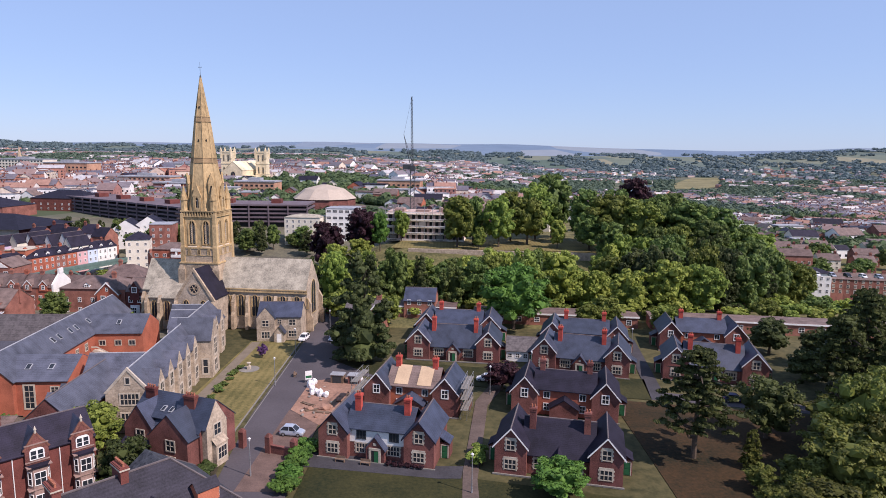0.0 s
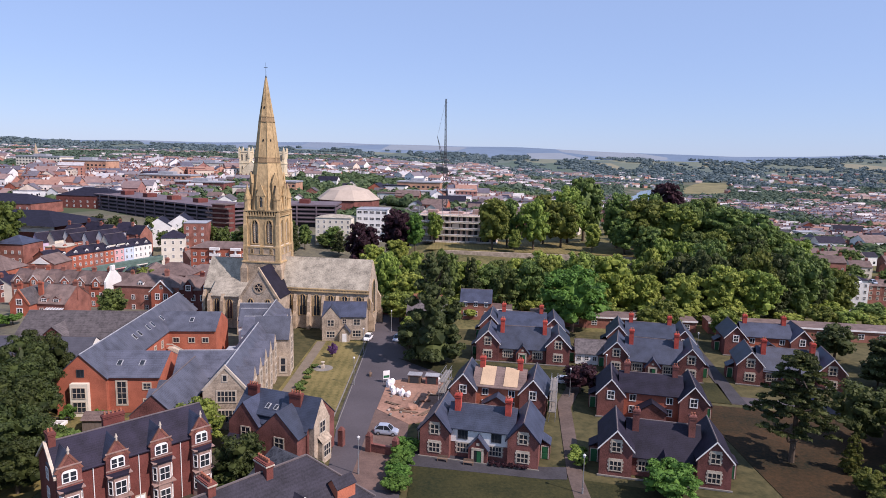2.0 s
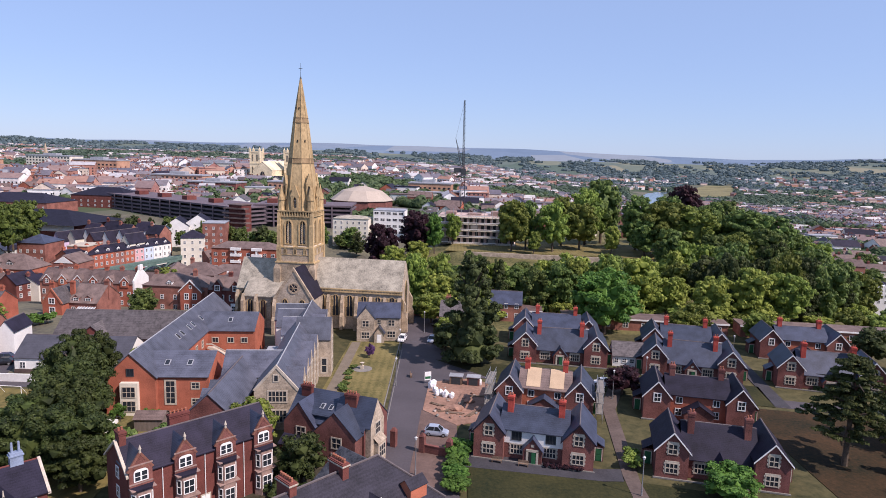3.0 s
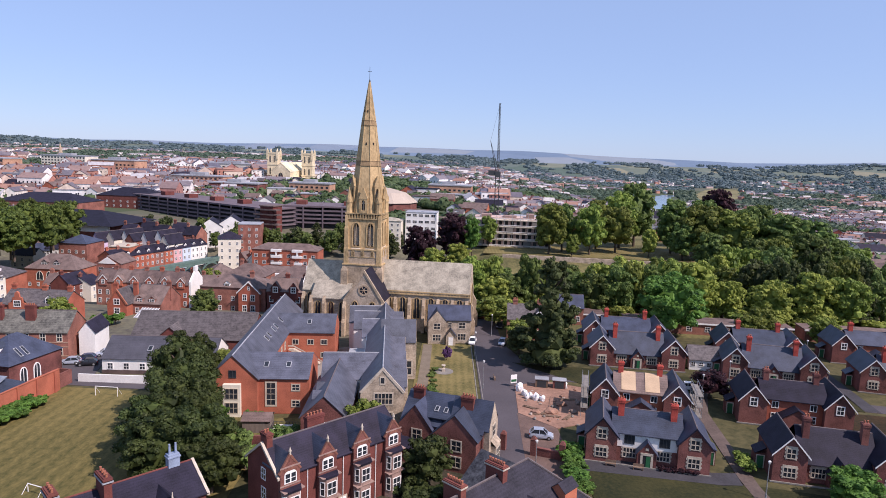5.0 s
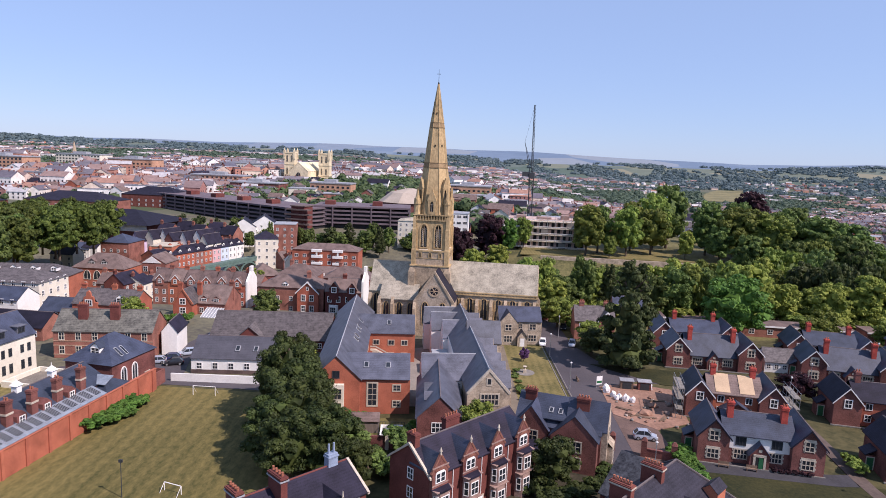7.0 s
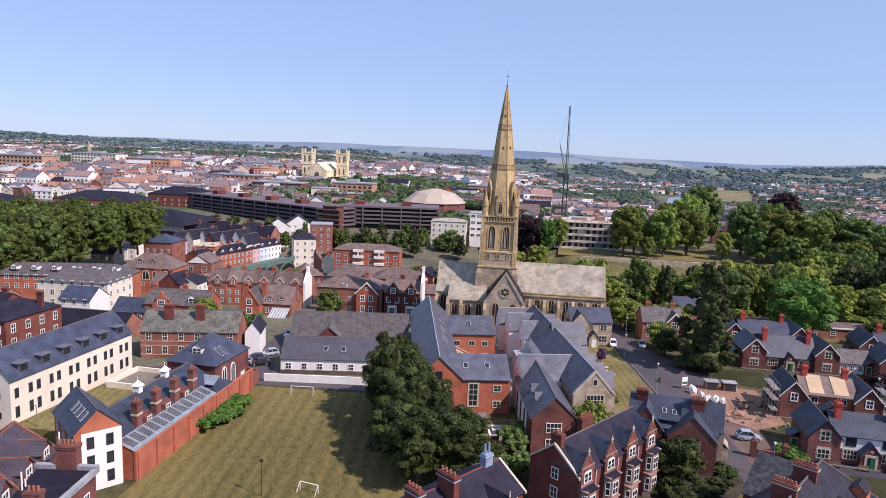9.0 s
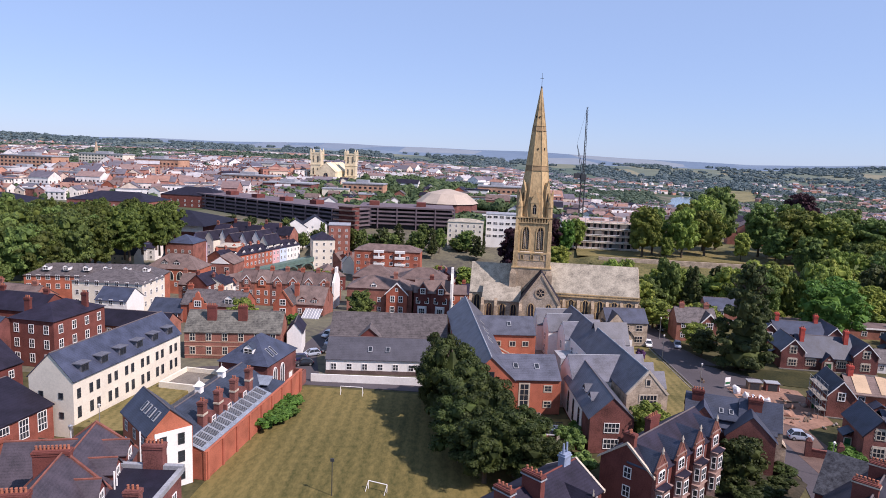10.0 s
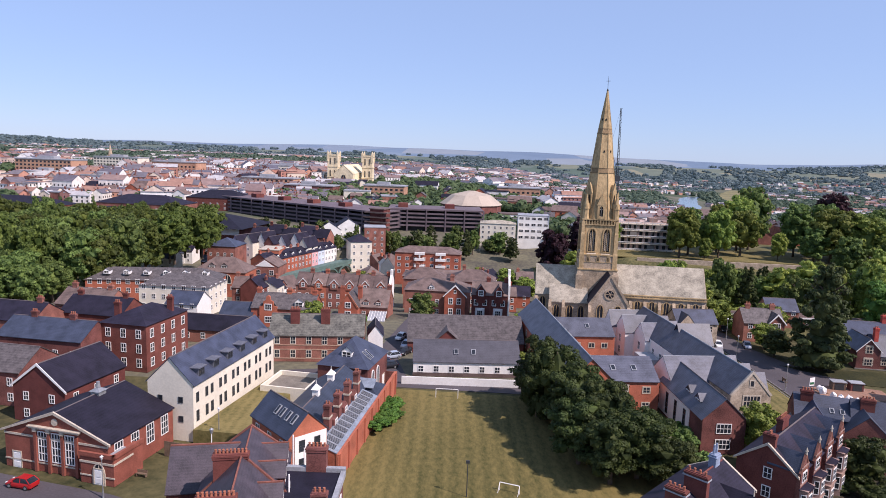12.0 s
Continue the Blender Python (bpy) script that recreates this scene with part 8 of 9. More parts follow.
for x, y, h, wd in ((-82.5, 96.0, 13.5, 14), (-79.5, 90, 12.5, 13), (-84, 88.5, 11, 12), (-76, 84.5, 11, 12), (-80.5, 82.5, 11, 12), (-72.5, 81, 8, 10), (-87.8, 114, 9, 10)):
    tree(x, y, h, wd, "round", LEAF_FIELD, "dense dark green tree beside the playing field", 14000, 0.012, group="field trees")
for x, y in ((-73, 92), (-70, 88), (-66, 86), (-73, 86), (-65.5, 94.5)):
    bush(x, y, 4.5, 6, LEAF_DEEP)
tree(-22.8, 150.2, 7, 8, "round", LEAF_DARK, "small dark tree beside the tall evergreen", 4000, 0.02)
for x, y, h, wd in ((-45.6, 82.4, 3, 5), (-39.0, 82.2, 2.6, 5), (-47.0, 87.4, 2.2, 4), (-36.5, 84.6, 2.2, 4), (-34.0, 88.5, 1.8, 4), (-43.5, 79.5, 3.2, 6)):
    bush(x, y, h, wd, LEAF_FIELD, "dark garden shrub between the villas and the vicarage")
for x, y, h, wd in ((-22.8, 175, 4, 5), (-79.5, 105.0, 3, 3), (-73.5, 106.2, 2, 2.4), (-75.2, 107, 1.6, 2), (-63.6, 101, 2.6, 2.6)):
    bush(x, y, h, wd, LEAF_BRIGHT, "fresh green garden shrub by the wall")
tree(-53.0, 95.0, 8.4, 9, "round", LEAF, "leafy green garden tree before the school gable", 4000, 0.018)
tree(-42.8, 84.0, 8, 8.5, "round", LEAF_FIELD, "dark garden tree before the vicarage", 4000, 0.018)
tree(17.5, 83.5, 5.5, 9, "round", LEAF_BRIGHT, "small bright green tree before the almshouse", 4000, 0.02)
tree(13.2, 124.2, 6, 9, "round", LEAF_COPPER, "dark copper leaved small tree", 3500, 0.02)
LEAF_EDGE = leaf_material("olive wood edge leaves", (0.038, 0.05, 0.011), (0.175, 0.19, 0.04), 0.35)
tree(40.9, 95.6, 18, 15.0, "cedar", LEAF_CEDAR, "spreading cedar with layered flat branches", 16000, 0.011)
tree(56.0, 103.0, 11, 12, "round", LEAF_CEDAR, "thin grey-green tree under the cedars", 3500, 0.016)
for x, y, h in ((72, 110, 20), (83, 120, 22), (92, 112, 20), (80, 105, 19), (87, 127, 21)):
    tree(x, y, h, 15, "cedar", LEAF_CEDAR, "dark spreading cedar at the wood edge", 9000, 0.014, group="cedars")
for x, y, h in ((62, 82, 13), (70, 86, 15), (78, 94, 16), (90, 105, 15), (56.5, 81, 11), (64.5, 92, 15), (59, 87.5, 10), (73, 99, 14), (67, 101, 8), (83, 100, 15), (94, 120, 16), (84, 82, 14), (103, 128, 15), (50, 74, 7), (72, 74, 12)):
    tree(x, y, h, 13, "round", LEAF_EDGE, "broadleaf tree at the wood edge", 4500, 0.016, group="wood edge trees")
for x, y, h, wd in ((48.5, 92.5, 6, 5), (46.5, 85.5, 4, 5), (52, 86, 5, 7), (51, 80.5, 6, 8), (45.5, 79, 4, 6)):
    tree(x, y, h, wd, "conic" if h == 6 and wd == 5 else "round", LEAF_EDGE, "small evergreen shrub tree on the dry lawn", 3000, 0.02)
tree(-139.5, 157, 8.5, 9, "round", LEAF, "leafy green tree behind the brick terrace", 4000, 0.02)
for x, y in ((-130.5, 161), (-128.5, 164)):
    bush(x, y, 3.5, 5, LEAF_BRIGHT)
tree(-112.5, 184, 9, 10, "round", LEAF_DEEP, "dense green tree beside the gabled house", 4000, 0.02, z=-3)
tree(20.5, 170, 18, 20, "round", LEAF_BRIGHT, "large bright green chestnut behind the almshouses", 5500, 0.016)
for x, y, h in ((40, 166, 8), (80, 150, 9), (86, 140, 9), (78, 131, 7), (-22, 157, 7), (-14, 171, 9), (46, 172, 9), (-27, 176, 9), (60, 166, 8)):
    tree(x, y, h, h * 1.2, "round", LEAF_DARK if x > 70 else LEAF, "small garden tree by the almshouses", 2600, 0.022)
for x, y, h, wd in east_trees:
    tree(x, y, h, wd, "round", LEAF_DEEP, "round green tree among the eastern blocks", 2000, 0.026)
# valley wood, each tree its own
rnd = random.Random(5)
kinds = [LEAF, LEAF_DEEP, LEAF_LIME, LEAF, LEAF_LIME, LEAF_DEEP]
for i in range(104):
    x = -42 + (i % 26) * 7.4 + rnd.uniform(-2.5, 2.5)
    y = (196, 214, 236, 262)[i // 26] + rnd.uniform(-7, 7) - 0.06 * x
    if x > 0.54 * y or (x < 62 and rnd.random() < (0, 0.15, 0.5, 0.75)[i // 26]):
        continue
    deep = x > 70
    form = rnd.choice(["round", "round", "round", "tall", "tall", "conic"])
    tree(x, y, (rnd.uniform(12, 20) + (3 if deep else 0)) * (0.62 if i // 26 == 3 and x < 62 else 1), rnd.uniform(10, 17), form, LEAF_DARK if form == "conic" else rnd.choice([LEAF_DEEP, LEAF_DEEP, LEAF_DARK, LEAF]) if deep else rnd.choice(kinds), "broadleaf tree in the wooded valley", 7000, 0.017, group="valley trees")
for x, y, h, wd, mt in ((8, 306, 25, 18, LEAF), (28, 308, 25, 16, LEAF), (43, 318, 24, 20, LEAF), (60, 346, 35, 26, LEAF_DEEP), (16, 316, 24, 18, LEAF_DEEP), (36, 330, 26, 18, LEAF), (72, 322, 28, 20, LEAF_DEEP), (88, 326, 28, 22, LEAF_DEEP), (116, 322, 27, 22, LEAF_DEEP), (132, 318, 25, 20, LEAF_DEEP), (146, 306, 22, 20, LEAF_DEEP), (50, 338, 30, 22, LEAF), (56, 306, 14, 9, LEAF_LIME), (80, 303, 27, 26, LEAF), (92, 300, 25, 24, LEAF), (104, 312, 26, 22, LEAF_DEEP), (103, 345, 33, 22, LEAF_COPPER), (116, 302, 24, 24, LEAF_DEEP), (130, 300, 25, 24, LEAF_DEEP), (146, 292, 22, 22, LEAF), (70, 300, 18, 17, LEAF_DEEP), (118, 282, 22, 20, LEAF_DEEP), (136, 276, 22, 20, LEAF_DEEP), (104, 280, 20, 18, LEAF), (92, 278, 20, 17, LEAF_DEEP), (76, 282, 20, 18, LEAF_DEEP), (152, 268, 18, 18, LEAF_DEEP), (150, 318, 22, 22, LEAF),
                       (18, 300, 11, 8, LEAF), (96, 262, 22, 16, LEAF_DEEP), (110, 258, 22, 16, LEAF_DEEP), (124, 254, 22, 16, LEAF_DEEP), (138, 246, 20, 16, LEAF), (84, 262, 21, 15, LEAF),
                       (-54, 303, 25, 20, LEAF_COPPER), (-38, 310, 24, 19, LEAF_COPPER), (-29, 306, 19, 10, LEAF_BRIGHT), (-47, 285, 16, 14, LEAF_LIME), (-36, 285, 14, 13, LEAF_LIME), (-20, 325, 16, 10, LEAF)):
    tree(x, y, h, wd, "round", mt, "large park tree on the terrace" if mt is not LEAF_COPPER else "tall dark copper beech in the park", 7000, 0.017, group="park trees")
for i in range(46):
    x = -38 + (i % 23) * 8.2 + rnd.uniform(-3, 3)
    y = (187, 206)[i // 23] + rnd.uniform(-4, 4) - 0.06 * x
    bush(x, y, rnd.uniform(4, 7), rnd.uniform(7, 11), rnd.choice([LEAF, LEAF_LIME, LEAF_DEEP]), "tangled green scrub at the wood edge")
for i in range(22):
    tree(-226 - (i % 11) * 8.5, 186 - 12 * (i // 11) + rnd.uniform(-4, 4), rnd.uniform(12, 16), rnd.uniform(13, 16), "round", LEAF_DEEP, "broadleaf tree at the front of the western wood", 6500, 0.017, z=-1, group="western wood")
LEAF_WEST = leaf_material("western wood leaves", (0.032, 0.052, 0.011), (0.125, 0.16, 0.034), 0.3)
# dense wood beyond the western flats
for i in range(96):
    x = -216 - (i % 16) * 8.2 + rnd.uniform(-3, 3)
    y = 197 + (i // 16) * 19.5 + rnd.uniform(-6, 6)
    tree(x, y, rnd.uniform(19, 24), rnd.uniform(15, 19), "round", LEAF_WEST if rnd.random() < 0.7 else LEAF_DEEP, "broadleaf tree in a dense sunlit wood", 6500, 0.017, z=-1, group="western wood")
for x, y, h in ((-84, 168, 5), (-88, 130, 5), (-85, 124, 4), (-78, 280, 10), (-90, 286, 9), (-72, 260, 10), (-140, 265, 9), (-104, 240, 8)):
    tree(x, y, h, h * 1.25, "round", LEAF, "small town garden tree", 2600, 0.024)
for i in range(34):
    tree(-218 + i * 4.6 + rnd.uniform(-3, 3), 350 + rnd.uniform(-13, 10), rnd.uniform(8, 16), rnd.uniform(8, 14), rnd.choice(["round", "tall", "conic"]), rnd.choice([LEAF_DARK, LEAF_DEEP, LEAF_DEEP]), "street tree below the car park", 1800, 0.028, z=-6, group="car park trees")
for x, y in ((-117.2, 97.5), (-116.8, 99.6), (-116.2, 101.8), (-115.6, 104), (-115.0, 106.2), (-114.4, 108.4), (-115.2, 100.6), (-114.6, 103)):
    bush(x, y, 2.6, 5.0, LEAF_BRIGHT, "dense low green hedge along the field wall")
for i in range(5):
    bush(-21.0 + 0.2 * i, 84 + i * 3.2, 2.4, 4.5, LEAF_BRIGHT)
LEAF_PURPLE = leaf_material("purple leaves", (0.05, 0.02, 0.07), (0.14, 0.07, 0.17), 0.1)
bush(-40.3, 143, 3.4, 2.6, LEAF_PURPLE, "slim purple leaved ornamental shrub")
for i in range(8):
    bush(-43.2 + 0.3 * math.sin(i * 2.1), 118 + i * 2.5 + 0.9 * math.sin(i * 1.7), 1.0 + 0.3 * math.sin(i), 2.0, LEAF_DEEP, "clipped dark hedge shrub by the path")
for i in range(6):
    bush(-7.5 + i * 1.0 + 0.5, 91.2 - 0.22 * i + 0.8, 0.9, 1.2, LEAF_COPPER, "low flowering shrub by the porch")
bush(6.6, 92.5, 2.5, 3.4), bush(7.2, 96, 2, 3)


# ---- middle distance town ----
DECK = material("dark concrete deck", (0.135, 0.105, 0.118), 0.8, 0.25, 0.2, 2.0)
for px, py, yaw, L, zt in ((-284, 478, -36, 168, 12.8), (-143, 396, 2, 60, 14.0)):
    mall = thing("car_park", pose(px, py, 0, 0, 0, yaw), "long dark multi storey car park with open decks", "building")
    part("core", Geo().box(1, 1.5, -3, L - 1, 30, zt - 3), DARK, mall)
    for k in range(5):
        part("deck", Geo().box(0, 0, zt - 1.0 - k * 2.5, L, 31, zt - k * 2.5), DECK, mall)
    for k in range(int(L / 12) + 1):
        part("column", Geo().box(k * 12 - 0.3, -0.3, -4, k * 12 + 0.5, 0.4, zt - 0.2), DECK, mall)
    for k in range(int(L / 30)):
        part("rooftop_hut", Geo().box(k * 30 + 6, 9, zt, k * 30 + 12, 16, zt + 2.6), BRICK_DARK, mall)
stair = thing("stair_tower", pose(-152, 377, 0, 0, 0, -20), "brown brick stair tower of the car park", "building")
part("wall", Geo().box(0, 0, -3, 9, 9, 14.5), BRICK_DARK, stair)
part("cap", Geo().box(-0.5, -0.5, 14.5, 9.5, 9.5, 15.0), TILE_BROWN, stair)
for k in range(5):
    part("landing", Geo().box(-3.0 - k % 2, -1.5, 1 + k * 2.8, 12 + k % 2, 3, 1.8 + k * 2.8), TILE_BROWN, stair)
shed = thing("market_hall", pose(-268, 330, 0, 0, 0, -8), "low hall with dark hipped roofs and white band", "building")
part("wall", Geo().box(0, 0, -4, 56, 34, 6.5), BRICK_DARK, shed)
part("band", Geo().box(24, -0.3, 3.0, 56, 0, 6.4), TRIM, shed)
part("roof", Geo().hip(-2, -2, 58, 36, 6.5, 12.5, 1.0), SLATE_DARK, shed)
for x, y, W, D, H, mt in ((-420, 400, 62, 34, 7, BRICK_DARK), (-345, 428, 58, 30, 8, LIT_STREET_BRICK), (-330, 372, 34, 26, 7, BRICK_RED), (-420, 352, 40, 24, 8, BRICK_RED), (-300, 470, 44, 26, 9, BRICK_DARK)):
    house("long_hall", x, y, -7, W, D, H, H + 5.5, mt, SLATE_DARK, "long town hall building under a dark hipped roof", "building", axis="hip", z0=ground_z(x, y), floors=2, front=int(W / 5), rise=3.2, below=8, group="long halls")
house("white_office", -65, 362, -4, 17.5, 14, 14, 15, WHITE, LEAD, "white four storey office block", "building", z0=1, axis="flat", floors=4, front=5, rise=3.6, win=(2.4, 1.4), below=6)
house("grey_office", -87, 356, -4, 20, 14, 9.5, 11, CREAM, SLATE_OLD, "pale office with shallow roof", "building", axis="hip", z0=1, floors=3, front=6, below=6)
scf = thing("scaffolded_building", pose(-28, 328, 2, 0, 0, -6), "concrete building frame under construction with scaffold", "building")
for k in range(5):
    part("slab", Geo().box(0, 0, k * 3.4, 40, 16, k * 3.4 + 0.4), CREAM, scf)
    for i in range(11):
        part("pole", Geo().tube((i * 4, -1.2, 0), (i * 4, -1.2, 18.5), 0.12, 0.12, 5), METAL, scf) if k == 0 else None
    part("rail", Geo().box(-0.3, -1.4, k * 3.4 + 1.0, 40.3, -1.2, k * 3.4 + 1.25), TRIM, scf)
for k in range(4):
    for i in range(13):
        part("opening", cached("site_opening", lambda: Geo().box(-0.8, -0.12, 0, 0.8, 0.05, 2.0).mesh("opening", DARK)), None, scf, m=pose(2 + i * 3, 1.5, 1.0 + k * 3.4))
part("inner_wall", Geo().box(0.5, 1.5, 0, 39.5, 15, 15), material("raw blockwork", (0.46, 0.34, 0.30), 0.9, 0.5, 0.3, 2.0), scf)
for xx, zz, w_, hh in ((4, 16.2, 5, 2.4), (15, 14.6, 7, 1.8), (27, 15.2, 4, 3.0), (34, 13.8, 5, 1.6)):
    part("hoarding", Geo().box(xx, 2, 14.0, xx + w_, 9, 14.0 + hh), BAY_STONE, scf)
for xx, kk in ((2, 0), (9, 1), (17, 2), (26, 0), (30, 3)):
    part("debris_netting", Geo().box(xx, -1.35, kk * 3.4 + 0.5, xx + 3.6, -1.3, kk * 3.4 + 3.2), KERB, scf)
crane = thing("tower_crane", pose(-15.4, 343, 2), "tall slender luffing tower crane", "crane")
g = Geo()
for sx in (-1, 1):
    for sy in (-1, 1):
        g.tube((sx, sy, 0), (sx, sy, 36), 0.16, 0.16, 4)
for k in range(18):
    g.tube((-1, -1, k * 2), (1, -1, k * 2 + 2), 0.09, 0.09, 4).tube((1, -1, k * 2), (1, 1, k * 2 + 2), 0.09, 0.09, 4).tube((-1, 1, k * 2), (-1, -1, k * 2 + 2), 0.09, 0.09, 4)
part("mast", g, IRON, crane)
g = Geo()
a, b = Vector((0, 0, 37)), Vector((-0.4, 0, 73.5))
for off in ((-0.6, -0.6), (0.6, -0.6), (0, 0.7)):
    g.tube(a + Vector((off[0], off[1], 0)), b + Vector((off[0] * 0.4, off[1] * 0.4, 0)), 0.15, 0.12, 4)
for k in range(20):
    p, q = a.lerp(b, k / 20), a.lerp(b, (k + 1) / 20)
    g.tube(p + Vector((-0.6, -0.6, 0)), q + Vector((0.6, -0.6, 0)), 0.08, 0.08, 4)
part("jib", g, IRON, crane)
part("cab", Geo().box(-1.4, -1.4, 35, 1.4, 1.4, 38).box(-5, -1.0, 36, -1.4, 1.0, 38.5), IRON, crane)
part("back_mast", Geo().tube((-1, 0, 38), (-4.5, 0, 54), 0.18, 0.12, 4).tube((0.5, 0, 38), (-4.5, 0, 54), 0.12, 0.1, 4).tube((-4.5, 0, 54), (-0.4, 0, 73), 0.05, 0.05, 3), IRON, crane)
dome = thing("pale_dome_hall", pose(-88, 486, 2), "large pale domed hall roof", "building")
part("roof", Geo().cone(0, 0, 10, 24, 17, 15, 10).cone(0, 0, 17, 15, 20, 3, 10), material("tan dome sheeting", (0.40, 0.335, 0.27), 0.8, 0.15, 0.1, 1.0), dome)
part("wall", Geo().cone(0, 0, -6, 23, 10, 23, 10), BRICK, dome)
cath = thing("cathedral", pose(-232, 704, 8, 0, 0, -4), "cream stone cathedral with two square towers", "cathedral")
for x in (0, 38):
    part("tower", Geo().box(x - 5.6, -5.6, -10, x + 5.6, 5.6, 37).box(x - 6, -6, 13, x + 6, 6, 14).box(x - 6, -6, 24, x + 6, 6, 25).box(x - 6, -6, 36, x + 6, 6, 37.5), STONE_CREAM, cath)
    for sx in (-1, 1):
        for sy in (-1, 1):
            part("pinnacle", Geo().box(x + sx * 5.4 - 0.9, sy * 5.4 - 0.9, 30, x + sx * 5.4 + 0.9, sy * 5.4 + 0.9, 39.5).cone(x + sx * 5.4, sy * 5.4, 39.5, 0.9, 42, 0.05, 6), STONE_CREAM, cath)
    for k in (-2.4, 2.4):
        for z in (14, 27):
            lancet(cath, x + k, -5.6, z, 1.6, 7.0, mat=STONE_CREAM)
part("nave_wall", Geo().gable(9, -35, 29, 40, -10, 18, 27, "y"), STONE_CREAM, cath)
part("nave_roof", Geo().slopes(9, -35, 29, 40, 18.2, 27.2, "y"), STONE_CREAM, cath)
part("aisle_wall", Geo().box(2, -34, -10, 36, 30, 12), STONE_CREAM, cath)
lancet(cath, 19, -35, 6, 5, 11, mat=STONE_CREAM)

# ---- far town: single houses near, joined houses far ----
rnd = random.Random(11)
WALLS = [LIT_STREET_BRICK, BRICK_RED, LIT_STREET_BRICK, WHITE, CREAM, WHITE, CREAM, WHITE]
ROOFS = [SLATE_DARK, SLATE_DARK, TILE_BROWN, TILE_BROWN, SLATE_MID]
def blocked(x, y):
    return (1000 < y < 1760 and 0.262 < x / y < 0.328) or (1420 < y < 2160 and 0.355 < x / y < 0.43) or (-260 < x < -85 and 345 < y < 460) or (-75 < x < 25 and 320 < y < 380) or (-430 < x < -200 and 325 < y < 480) or (-105 < x < -40 and 440 < y < 520) or (-240 < x < -150 and 655 < y < 760) or (30 < x < 170 and y < 370)


count = 0
while count < 290:
    y = rnd.uniform(372, 640)
    x = rnd.uniform(-0.66 * y - 120, 0.62 * y + 30)
    if blocked(x, y):
        continue
    count += 1
    big = rnd.random() < 0.28
    W, D, H = (rnd.uniform(14, 24), rnd.uniform(10, 14), rnd.uniform(7, 10)) if big else (rnd.uniform(7, 14), rnd.uniform(7, 9), rnd.uniform(5, 7.5))
    z = ground_z(x, y)
    wall, roof = rnd.choice(WALLS), rnd.choice(ROOFS)
    h = thing("town_building", pose(x, y, z, 0, 0, rnd.choice([-12, -6, 8, 70, 80, 100]) + rnd.uniform(-5, 5)), "distant town building with pitched roof", "building", "town buildings")
    flat = big and rnd.random() < 0.45
    g = Geo()
    part("wall", g.box(0, 0, -5, W, D, H) if flat else g.gable(0, 0, W, D, -5, H, H + D * 0.32), wall, h)
    part("roof", Geo().box(-0.3, -0.3, H, W + 0.3, D + 0.3, H + 0.8) if flat else Geo().slopes(0, 0, W, D, H, H + D * 0.32), LEAD if flat and rnd.random() < 0.5 else roof, h)
    wm = cached(("strip", 1.4, 1.5), lambda: Geo().box(-0.7, -0.06, 0, 0.7, 0.02, 1.5).mesh("window", GLASS))
    if y < 470:
        for f in range(int(H / 3)):
            for i in range(int(W / 4)):
                part("window", wm, None, h, m=pose(W * (i + 0.5) / int(W / 4), 0, 1 + 3 * f))


